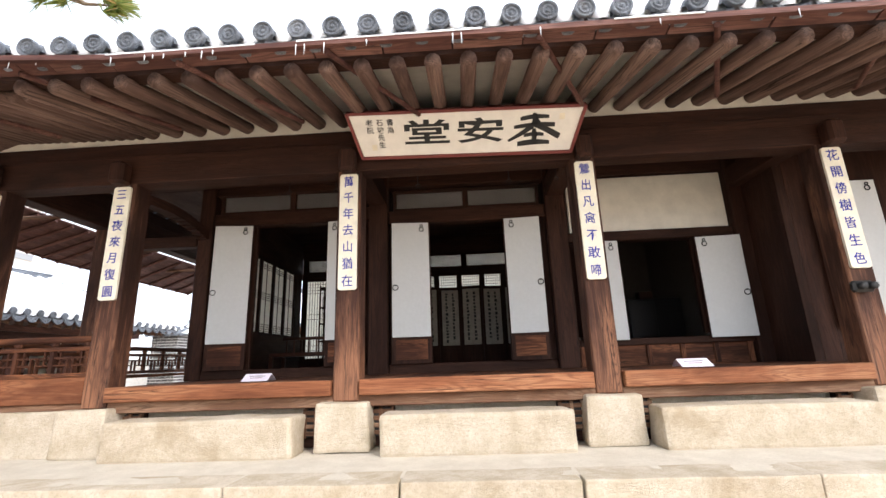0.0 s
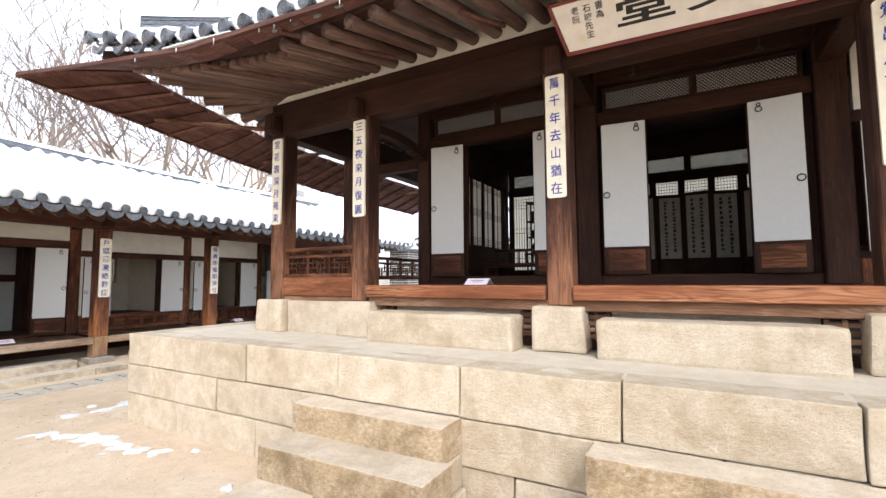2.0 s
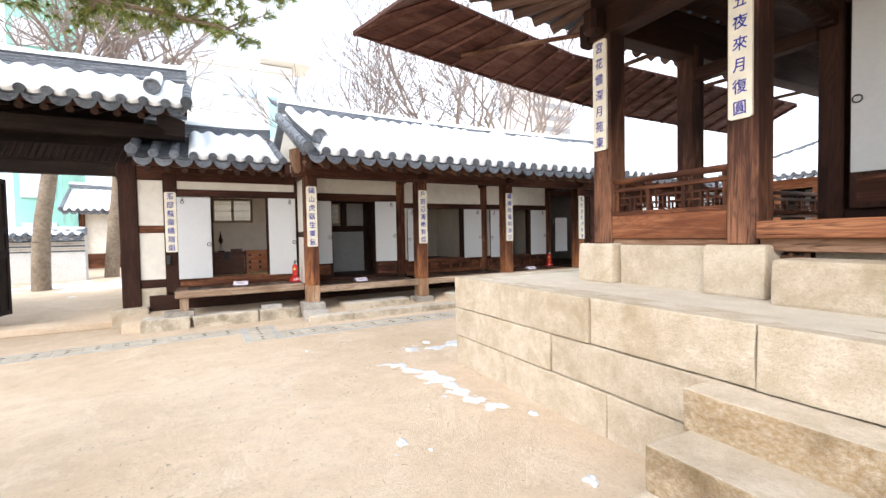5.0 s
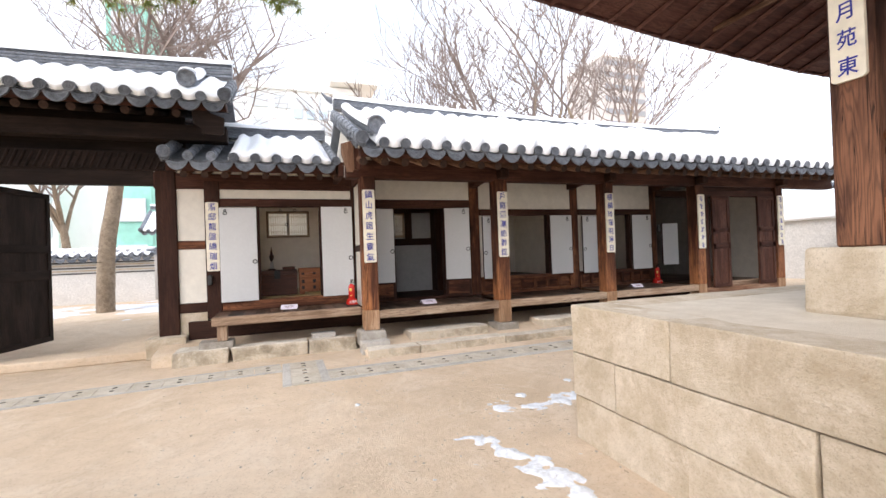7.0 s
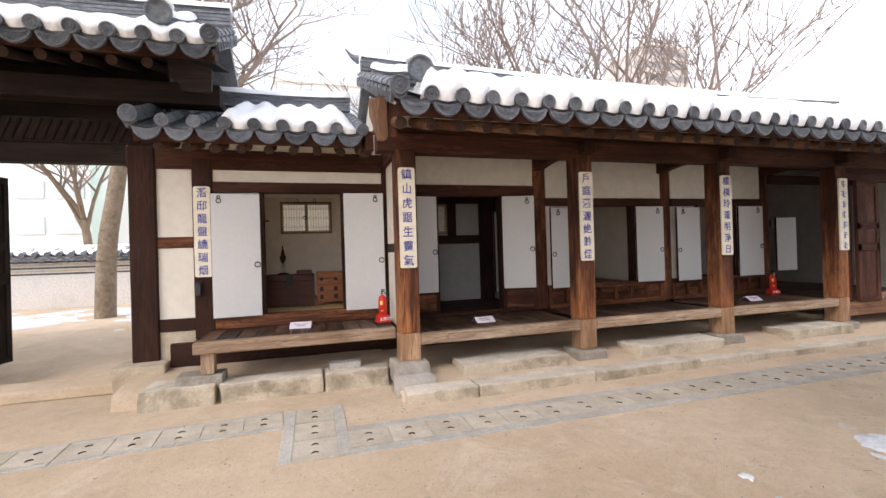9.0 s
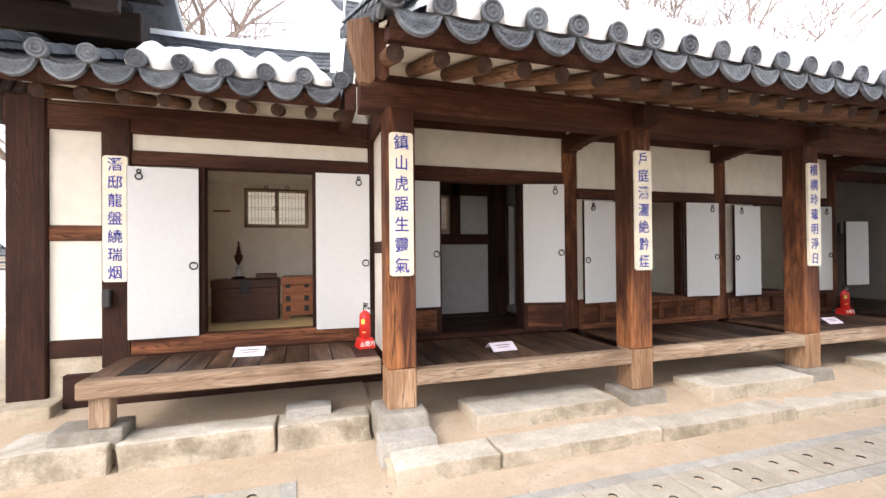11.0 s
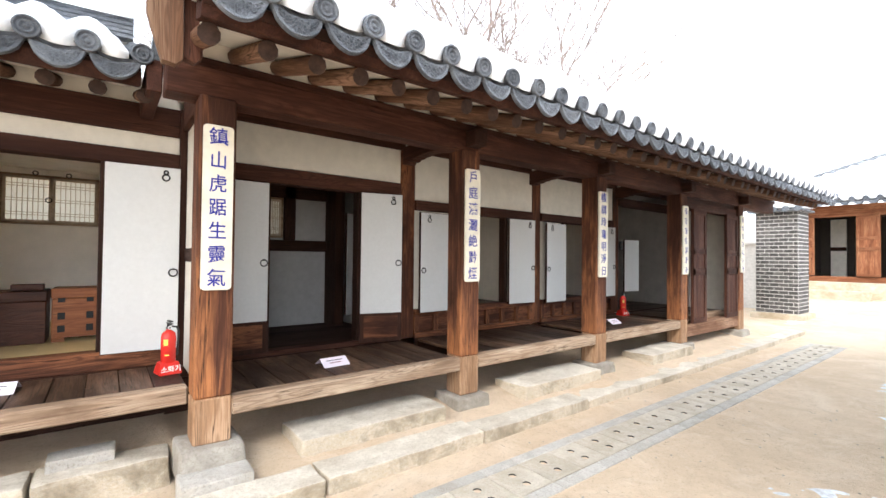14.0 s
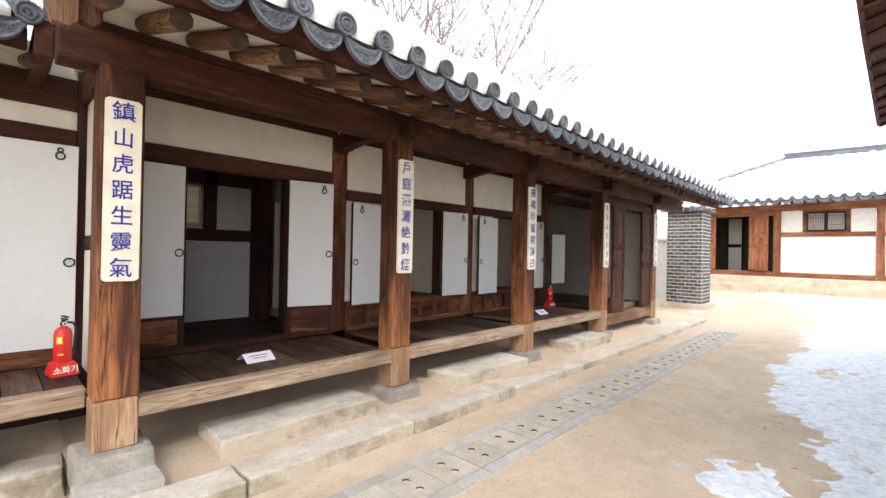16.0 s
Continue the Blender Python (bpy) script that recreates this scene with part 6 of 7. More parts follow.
falling_ridge(gate_roof, WING, gt_fr, 8.97, gt_len)


def ridge_horn(roof, p, out):
    bm = bmesh.new()
    prev = None
    for k in range(7):
        q = k / 6
        c = Vector(p) + Vector(out) * (0.35 * q) + Vector((0, 0, 0.05 + 0.16 * q * q))
        r = 0.075 * (1 - 0.75 * q)
        cur = [bm.verts.new(c + Vector((math.cos(j * math.tau / 6) * r, 0, math.sin(j * math.tau / 6) * r))) for j in range(6)]
        if prev:
            for j in range(6):
                bm.faces.new((prev[j], prev[(j + 1) % 6], cur[(j + 1) % 6], cur[j]))
        prev = cur
    bm.faces.new(prev)
    bmesh.ops.recalc_face_normals(bm, faces=bm.faces)
    part("ridge_horn", bm, TILE, roof, "", True)


ridge_horn(wing_roof, WING @ Vector((2.06, 2.07, 4.58)), (0, -0.6, 0))
ridge_horn(wing_roof, WING @ Vector((12.9, 2.07, 4.58)), (0, 0.6, 0))


# ---- things in the wing ----
def extinguisher(at, label):
    t = thing("fire_extinguisher", label, "extinguisher", (0, 0, 0), at, "fire extinguishers")
    part("cylinder", lathe([(0.050, 0.085), (0.056, 0.09), (0.056, 0.30), (0.050, 0.335), (0.030, 0.355), (0.018, 0.362), (0.018, 0.375)], 20), RED, t, "", True)
    st = bmesh.new()
    b0, b1, h = 0.088, 0.066, 0.10
    v = [st.verts.new((x * b0, y * b0, 0)) for x, y in ((-1, -1), (1, -1), (1, 1), (-1, 1))] + [st.verts.new((x * b1, y * b1, h)) for x, y in ((-1, -0.8), (1, -0.8), (1, 1), (-1, 1))]
    for f in ((3, 2, 1, 0), (4, 5, 6, 7), (0, 1, 5, 4), (1, 2, 6, 5), (2, 3, 7, 6), (3, 0, 4, 7)):
        st.faces.new([v[i] for i in f])
    bmesh.ops.bevel(st, geom=list(st.edges), offset=0.008, segments=2, affect="EDGES")
    stand = part("stand", st, RED, t, "red moulded stand")
    lm = text_mesh("lettering", "소화기", 0.055, 0.0005, WHITE, bold=0.02)
    shared("lettering", lm, stand, Matrix.Translation((0, -0.0845, 0.045)) @ Matrix.Rotation(radians(80), 4, "X"))
    lb = bmesh.new()
    for a0, z0, z1 in ((-2.5, 0.24, 0.29), (-2.35, 0.155, 0.165)):
        n = 6
        col = []
        for k in range(n + 1):
            a = a0 + 0.6 * k / n
            col.append((lb.verts.new((0.0568 * math.cos(a), 0.0568 * math.sin(a), z0)), lb.verts.new((0.0568 * math.cos(a), 0.0568 * math.sin(a), z1))))
        for p, q in zip(col, col[1:]):
            lb.faces.new((p[0], q[0], q[1], p[1]))
    part("label", lb, plain("yellow_label_" + "print", (0.75, 0.60, 0.10), 0.4), t, "yellow printed label")
    hb = bmesh.new()
    lathe([(0.020, 0.375), (0.022, 0.385), (0.014, 0.40), (0.012, 0.415)], 10, hb)
    box(-0.012, 0.012, -0.075, 0.03, 0.415, 0.425, 0.002, hb)
    box(-0.011, 0.011, -0.085, 0.02, 0.435, 0.445, 0.002, hb)
    part("valve", hb, IRON, t)
    ho = bmesh.new()
    pts = [(0.02, 0, 0.39), (0.06, 0.0, 0.385), (0.078, 0.0, 0.34), (0.070, 0.0, 0.24), (0.066, 0, 0.14)]
    for a, b in zip(pts, pts[1:]):
        tube(ho, a, b, 0.008, 0.008, 8)
    part("hose", ho, RUBBER, t)
    gb = bmesh.new()
    ring(gb, (0.0, -0.03, 0.385), (0, 1, 0), 0.012, 0.004, 10, 5)
    part("gauge", gb, WHITE, t)
    return t


extinguisher(WING @ Matrix.Translation((2.15, 0.86, 0.562)) @ Matrix.Rotation(radians(10), 4, "Z"), "red fire extinguisher in a red stand beside a column")
extinguisher(WING @ Matrix.Translation((9.42, 1.0, 0.512)) @ Matrix.Rotation(radians(-12), 4, "Z"), "red fire extinguisher in a red stand by a wall post")


def notice(at, w=0.27, h=0.12):
    t = thing("notice_card", "small white folded notice card with two lines of print", "card", (0, 0, 0), at, "notice cards")
    b = prism(bmesh.new(), [(-w / 2, 0), (w / 2, 0), (w / 2, h), (-w / 2, h)], 0.004)
    bmesh.ops.transform(b, matrix=Matrix.Rotation(radians(-58), 4, "X"), verts=b.verts)
    part("front", b, CARD, t)
    b = prism(bmesh.new(), [(-w / 2, 0), (w / 2, 0), (w / 2, h), (-w / 2, h)], 0.004)
    bmesh.ops.transform(b, matrix=Matrix.Translation((0, 2 * h * math.sin(radians(58)), 0)) @ Matrix.Rotation(radians(58), 4, "X"), verts=b.verts)
    part("back", b, CARD, t)
    for z, k, mt in ((0.66, 0.62, BLACK), (0.40, 0.45, SIGNRED)):
        b = prism(bmesh.new(), [(-w * k / 2, h * z), (w * k / 2, h * z), (w * k / 2, h * z + 0.008), (-w * k / 2, h * z + 0.008)], 0.001, Matrix.Translation((0, -0.0015, 0)))
        bmesh.ops.transform(b, matrix=Matrix.Rotation(radians(-58), 4, "X"), verts=b.verts)
        part("print_line", b, mt, t)


for m in (WING @ Matrix.Translation((1.08, 0.84, 0.562)) @ Matrix.Rotation(radians(-6), 4, "Z"), WING @ Matrix.Translation((3.50, 0.46, 0.512)) @ Matrix.Rotation(radians(4), 4, "Z"), WING @ Matrix.Translation((8.34, 0.46, 0.512)), MAIN @ Matrix.Translation((1.36, 0.36, 1.565)), MAIN @ Matrix.Translation((5.50, 0.02, 1.576))):
    notice(m)


def chest(at, w, d, h, mats, label, fittings):
    t = thing("wooden_chest", label, "chest", (0, 0, 0), at)
    part("body", box(-w / 2, w / 2, 0, d, 0.04 if fittings else 0.0, h - 0.10, 0.006), mats["x"], t)
    part("lid", box(-w / 2 - 0.006, w / 2 + 0.006, -0.008, d + 0.006, h - 0.098, h, 0.008), mats["x"], t)
    if fittings:
        for sx in (-1, 1):
            part("foot", box(sx * (w / 2 - 0.05) - 0.05, sx * (w / 2 - 0.05) + 0.05, 0, d, 0, 0.04, 0.006), mats["x"], t)
        for x in (-0.75, 0.0, 0.75):
            for z in (0.18, 0.42, 0.74):
                part("iron_fitting", box(x * w / 2 - 0.028, x * w / 2 + 0.028, -0.006, 0.0, z * h, z * h + h * 0.13, 0.002), IRON, t, "black iron fitting")
    else:
        part("lock_plate", box(-0.055, 0.055, -0.014, -0.008, h - 0.17, h - 0.01, 0.004), IRON, t, "dark iron lock plate")
    return t


OLDRED = three("old_chest_timber", (0.030, 0.012, 0.008), (0.070, 0.024, 0.014), (0.110, 0.040, 0.022), rough=0.4)
OCHRE = three("orange_chest_timber", (0.150, 0.050, 0.022), (0.260, 0.095, 0.040), (0.340, 0.140, 0.060), rough=0.4)
chest(WING @ Matrix.Translation((0.90, 2.16, 0.70)), 0.74, 0.40, 0.50, OLDRED, "dark red-brown wooden chest with an iron lock plate", False)
chest(WING @ Matrix.Translation((1.60, 2.16, 0.70)), 0.58, 0.36, 0.52, OCHRE, "orange-brown wooden chest with black iron fittings", True)
t = thing("lamp_stand", "slender dark candle stand on a speckled foot", "candlestick", (0.80, 2.36, 1.20), WING)
part("base", lathe([(0.075, 0), (0.08, 0.012), (0.07, 0.025), (0.03, 0.03)], 16), DARK["z"], t)
part("foot", lathe([(0.03, 0.03), (0.042, 0.05), (0.030, 0.10), (0.036, 0.13), (0.02, 0.16), (0.012, 0.17)], 14), stone("speckled_glaze", (0.5, 0.5, 0.5), (0.75, 0.75, 0.73), (0.02, 0.02, 0.02), 0.3, 9, stain_amount=1.0), t, "black and white glazed foot", True)
part("cup", lathe([(0.012, 0.17), (0.03, 0.21), (0.046, 0.25), (0.046, 0.29), (0.03, 0.30)], 16), DARK["z"], t, "", True)
part("candle", lathe([(0.030, 0.30), (0.030, 0.335), (0.022, 0.34), (0.020, 0.39), (0.010, 0.40), (0.010, 0.46)], 12), OLDRED["z"], t, "", True)
solid("small_box", box(-0.12, 0.12, -0.05, 0.05, 0, 0.06, 0.008), OLDRED["x"], "small dark wooden box on the chest", "box", WING @ Matrix.Translation((1.12, 2.36, 1.20)))
solid("wall_peg", box(-0.12, 0.12, -0.04, 0, 0, 0.025, 0.004), WARM["x"], "short brown wooden wall rail", "rail", WING @ Matrix.Translation((0.36, 3.945, 2.16)))


# iron lifting hooks under the hall's front beam
for u in (1.62, 2.14, 3.04, 4.02, 4.52):
    b = bmesh.new()
    tube(b, (0, 0, 0.13), (0, 0, -0.10), 0.005, 0.005, 6)
    ring(b, (0, 0, -0.12), (0, 1, 0), 0.022, 0.005, 10, 5)
    solid("iron_hook", b, IRON, "thin iron door-lifting hook hanging from a beam", "hook", MAIN @ Matrix.Translation((u, 0.36, 3.66)), group="iron hooks")
    timber("hook_bar", MAIN, u - 0.02, u + 0.02, 0.22, 0.38, 3.76, 3.80)
t = thing("security_camera", "small black twin security camera on a column", "camera", (7.0, 0.02, 2.16), MAIN)
part("body", box(-0.09, 0.09, -0.07, 0.0, 0, 0.10, 0.02), RUBBER, t)
for x in (-0.045, 0.045):
    b = lathe([(0.03, 0), (0.034, 0.02), (0.03, 0.05), (0.01, 0.055)], 12)
    bmesh.ops.transform(b, matrix=Matrix.Translation((x, -0.07, 0.05)) @ Matrix.Rotation(radians(90), 4, "X"), verts=b.verts)
    part("lens", b, BLACK, t, "", True)

# ---- things in the hall ----
SCREENP = plain("old_screen_paper", (0.42, 0.37, 0.30), 0.9, mottling=0.12)
t = thing("folding_screen", "dark folding screen with panels of brush calligraphy", "screen", (2.56, 4.30, 1.60), MAIN)
for k in range(5):
    a = radians(9 if k % 2 else -9)
    m = Matrix.Translation((0.02 + k * 0.405, 0.04 if k % 2 else -0.02, 0)) @ Matrix.Rotation(a, 4, "Z")
    b = box(0, 0.40, 0, 0.03, 0, 1.46, 0.004)
    bmesh.ops.transform(b, matrix=m, verts=b.verts)
    p = part("panel", b, DARK["z"], t)
    b = box(0.04, 0.36, -0.004, 0.0, 0.36, 1.40, 0.001)
    bmesh.ops.transform(b, matrix=m, verts=b.verts)
    part("paper", b, SCREENP, p, "aged paper with columns of brushwork")
    b = bmesh.new()
    for c in range(2):
        z = 1.34
        while z > 0.46:
            h = random.uniform(0.03, 0.06)
            box(0.11 + c * 0.13, 0.11 + c * 0.13 + random.uniform(0.03, 0.05), -0.006, -0.004, z - h, z, 0, b)
            z -= h + random.uniform(0.015, 0.03)
    bmesh.ops.transform(b, matrix=m, verts=b.verts)
    tagged(part("brushwork", b, BLACK, p), kind="stuff")
t = thing("etagere", "tall dark open display shelf against a lit window", "shelf", (0.58, 4.50, 1.60), MAIN)
for x in (0, 0.42):
    for y in (0, 0.26):
        part("post", box(x, x + 0.03, y, y + 0.03, 0, 1.62, 0.003), DARK["z"], t)
for z in (0.12, 0.52, 0.86, 1.18, 1.56):
    part("shelf", box(0, 0.45, 0, 0.29, z, z + 0.025, 0.003), DARK["x"], t)
solid("lidded_jar", lathe([(0.05, 0), (0.09, 0.06), (0.10, 0.13), (0.06, 0.2), (0.05, 0.22), (0.02, 0.25)], 14), DARK["z"], "round dark lidded jar on the display shelf", "jar", MAIN @ Matrix.Translation((0.74, 4.64, 2.146)), smooth=True)
solid("keepsake_box", box(-0.12, 0.12, -0.08, 0.08, 0, 0.14, 0.006), DARK["x"], "dark wooden box on the display shelf", "box", MAIN @ Matrix.Translation((0.80, 4.64, 2.486)))
solid("keepsake_box", box(-0.14, 0.14, -0.08, 0.08, 0, 0.20, 0.006), DARK["x"], "dark wooden box on the display shelf", "box", MAIN @ Matrix.Translation((0.78, 4.64, 2.806)))
t = thing("low_bench", "low dark wooden bench with a carved back rail", "bench", (0.30, 3.0, 1.60), MAIN)
part("seat", box(0, 1.0, 0, 0.55, 0.24, 0.30, 0.008), OLDRED["x"], t)
for x in (0, 0.94):
    for y in (0, 0.49):
        part("leg", box(x, x + 0.06, y, y + 0.06, 0, 0.24, 0.006), OLDRED["z"], t)
part("post", box(0.94, 1.0, 0.0, 0.05, 0.30, 0.66, 0.01), OLDRED["z"], t)
part("back_rail", box(0, 0.94, 0.50, 0.55, 0.52, 0.57, 0.006), OLDRED["x"], t)
for k in range(7):
    part("spindle", box(0.06 + k * 0.13, 0.085 + k * 0.13, 0.515, 0.535, 0.30, 0.52, 0.003), OLDRED["z"], t)
t = thing("low_cabinet", "low black cabinet with a small box on it", "cabinet", (6.10, 3.2, 1.85), MAIN)
part("body", box(0, 0.84, 0, 0.4, 0.06, 0.70, 0.01), plain("black_lacquer", (0.012, 0.010, 0.010), 0.3), t)
for x in (0.02, 0.42):
    part("door", box(x, x + 0.39, -0.012, 0.0, 0.10, 0.66, 0.004), plain("black_lacquer_door", (0.014, 0.012, 0.012), 0.3), t)
for x in (0.0, 0.76):
    part("foot", box(x, x + 0.08, 0.02, 0.38, 0, 0.06, 0.006), DARK["x"], t)
solid("keepsake_box", box(-0.11, 0.11, -0.08, 0.08, 0, 0.13, 0.006), DARK["x"], "dark wooden box on the low cabinet", "box", MAIN @ Matrix.Translation((6.45, 3.4, 2.551)))


# ---- drain of granite slabs with paired holes ----
def holed_slab(w, l):
    """A slab with two drilled holes, its top at z 0."""
    bm = bmesh.new()
    n, r, depth = 16, 0.031, 0.014
    for s in (-1, 1):
        cx, cy, hole = 0.0, s * l / 4, -s * (l / 4 - 0.072)
        out_, top, bot = [], [], []
        for k in range(n):
            a = math.tau * k / n
            c, d = math.cos(a), math.sin(a)
            q = 1 / max(abs(c) / (w / 2), abs(d) / (l / 4))
            corner = k % 4 == 2
            out_.append(bm.verts.new((cx + (math.copysign(w / 2, c) if corner else c * q), cy + (math.copysign(l / 4, d) if corner else d * q), 0)))
            top.append(bm.verts.new((cx + c * r, cy + hole + d * r, -0.001)))
            bot.append(bm.verts.new((cx + c * r, cy + hole + d * r, -depth)))
        for k in range(n):
            j = (k + 1) % n
            bm.faces.new((out_[k], out_[j], top[j], top[k]))
            # shallow holes: the shade inside them is put in as black
            f = bm.faces.new((top[k], top[j], bot[j], bot[k]))
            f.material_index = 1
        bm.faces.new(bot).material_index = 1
    for x0, x1, y0, y1 in ((-w / 2, w / 2, -l / 2, -l / 2), (-w / 2, w / 2, l / 2, l / 2)):
        bm.faces.new([bm.verts.new(p) for p in ((x0, y0, 0), (x1, y1, 0), (x1, y1, -0.05), (x0, y0, -0.05))])
    for x in (-w / 2, w / 2):
        bm.faces.new([bm.verts.new(p) for p in ((x, -l / 2, 0), (x, l / 2, 0), (x, l / 2, -0.05), (x, -l / 2, -0.05))])
    bmesh.ops.recalc_face_normals(bm, faces=bm.faces)
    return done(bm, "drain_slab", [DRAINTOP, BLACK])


def drain():
    t = thing("drain", "pale granite drain channel of slabs with paired round holes", "drain", (0, 0, G), kind="structure")
    me = holed_slab(0.356, 0.348)
    wide, narrow = (done(box(-w / 2, w / 2, -0.495, 0.495, -0.05, 0.012, 0.004), "drain_edge", SLAB) for w in (0.105, 0.055))

    def run(a, b, edge, ew, across=True):
        a, b = Vector((*a, 0)), Vector((*b, 0))
        d = b - a
        turn = Matrix.Rotation(math.atan2(d.y, d.x) - math.pi / 2, 4, "Z")
        n = max(1, round(d.length / 0.366))
        for i in range(n):
            p = a + d * ((i + 0.5) / n)
            p.z = ground_z(p.x, p.y) - G + 0.012 + random.uniform(-0.001, 0.001)
            shared("drain_slab", me, t, Matrix.Translation(p) @ turn @ Matrix.Diagonal((1, d.length / n / 0.366, 1, 1)) @ Matrix.Rotation(math.pi / 2 if across else 0, 4, "Z"))
        m = max(1, round(d.length / 1.0))
        for i in range(m):
            for s in (-1, 1):
                p = a + d * ((i + 0.5) / m)
                p.z = ground_z(p.x, p.y) - G + random.uniform(-0.002, 0.002)
                shared("drain_edge", edge, t, Matrix.Translation(p) @ turn @ Matrix.Translation((s * (0.18 + ew / 2), 0, 0)) @ Matrix.Diagonal((1, d.length / m / 1.0, 1, 1)))

    run((-8.925, 1.515), (-8.925, 13.1), wide, 0.105)
    run((-9.86, 1.235), (-8.64, 1.235), wide, 0.105, False)
    run((-9.64, 0.94), (-9.40, -2.6), narrow, 0.055)


drain()


# ---- snow left on the ground ----
def snow_patch(x0, x1, y0, y1, f, step=0.06, h=0.035, label="thin melting snow on the ground"):
    nx, ny = round((x1 - x0) / step), round((y1 - y0) / step)
    bm = bmesh.new()
    grid = {}
    for i in range(nx + 1):
        for j in range(ny + 1):
            x, y = x0 + (x1 - x0) * i / nx, y0 + (y1 - y0) * j / ny
            v = f(x, y)
            grid[i, j] = (Vector((x, y, ground_z(x, y) + max(-0.012, min(h, v * h)))), v)
    made = {}
    for i in range(nx):
        for j in range(ny):
            ks = ((i, j), (i + 1, j), (i + 1, j + 1), (i, j + 1))
            if max(grid[k][1] for k in ks) <= 0:
                continue
            for k in ks:
                if k not in made:
                    made[k] = bm.verts.new(grid[k][0])
            bm.faces.new([made[k] for k in ks])
    solid("ground_snow", bm, SLUSH, label, "snow", kind="stuff", smooth=True)


def fbm(x, y, s, seed):
    p = Vector((x * s, y * s, seed * 3.7))
    return noise.noise(p) + 0.5 * noise.noise(p * 2.3) + 0.3 * noise.noise(p * 5.1)


def streak(x, y, s=(-3.6, 2.5, 0.5, 0.1)):
    """A broken line of thawing snow: start x, y, length, rise per metre."""
    q = (x - s[0]) / s[2]
    line = s[1] + s[3] * (x - s[0]) + 0.04 * math.sin(q * 7.0)
    inside = 1 - abs(y - line) / 0.13 if 0 < q < 1 else -1
    return inside + fbm(x, y, 9.0, 1) * 1.5 - 0.42


snow_patch(-7.0, -3.9, 1.5, 3.4, lambda x, y: max(streak(x, y), streak(x, y, (-5.85, 2.62, 1.35, 0.12)), streak(x, y, (-6.4, 2.40, 0.62, 0.5)), fbm(x, y, 2.6, 9) - 0.98), 0.03, 0.02)
snow_patch(-7.4, -6.3, 2.6, 5.2, lambda x, y: fbm(x, y, 7.0, 4) * 1.5 + 0.25 - 4.0 * abs(x + 6.88 + 0.05 * math.sin(y * 5)) - max(0, 2.9 - y) * 3 - max(0, y - 3.9) * 2, 0.03, 0.02)


def yard_snow(x, y):
    """The broad thawing sheet along the yard: its edge, a lump apart from it, and worn holes."""
    edge = -6.85 if y < 7.2 else -6.85 - 0.75 * min(1.0, (y - 7.2) / 0.7) if y < 17.0 else -7.6 - 0.42 * (y - 17.0)
    edge += 0.10 * math.sin(y * 1.7) + 0.06 * math.sin(y * 4.3)
    sheet = min(1.1, (x - edge) / 0.22) - max(0.0, 5.6 - y) * 2
    lump = 1.0 - math.hypot((x + 7.28) / 0.36, (y - 5.62) / 0.42) * 1.1
    return max(sheet - 0.55 * max(0.0, fbm(x, y, 1.3, 5) * 1.6 - 0.1), lump) + fbm(x, y, 6.5, 6) * 1.0 - 0.2


snow_patch(-10.6, -2.5, 5.0, 22.2, yard_snow, 0.05, 0.03)
snow_patch(-11.6, -9.0, 15.6, 20.0, lambda x, y: fbm(x, y, 0.9, 12) * 1.2 - 0.25 - 0.8 * max(0, x + 10.2), 0.07)
snow_patch(-20.6, -14.0, -9.0, -0.6, lambda x, y: fbm(x, y, 0.6, 8) * 1.2 + 0.5 - abs(x + 18.6) * 0.32, 0.1, 0.06)


def snow_clot(x, y, r, seed):
    bm = bmesh.new()
    bmesh.ops.create_icosphere(bm, subdivisions=3, radius=r * 0.75)
    for v in bm.verts:
        q = 1 + 0.8 * noise.noise(v.co * (1.6 / r) + Vector((seed, 0, 0))) + 0.25 * noise.noise(v.co * (4 / r) + Vector((0, seed, 0)))
        v.co = Vector((v.co.x * q, v.co.y * q * 0.8, max(-0.01, v.co.z * 0.38 * q)))
    solid("snow_clot", bm, SLUSH, "small lump of thawing snow on the earth", "snow", Matrix.Translation((x, y, ground_z(x, y))), group="snow clots", smooth=True)


for k, (x, y, r) in enumerate([(-4.34, 1.72, 0.06), (-3.25, 1.69, 0.05), (-4.26, 2.97, 0.06), (-3.23, 2.58, 0.08), (-4.38, 1.74, 0.06), (-3.28, 1.7, 0.05), (-2.98, 1.83, 0.03), (-7.61, 1.68, 0.045), (-7.35, 4.08, 0.06), (-7.11, 3.33, 0.08), (-4.15, 1.88, 0.03)]):
    snow_clot(x, y, r, k * 3.1)


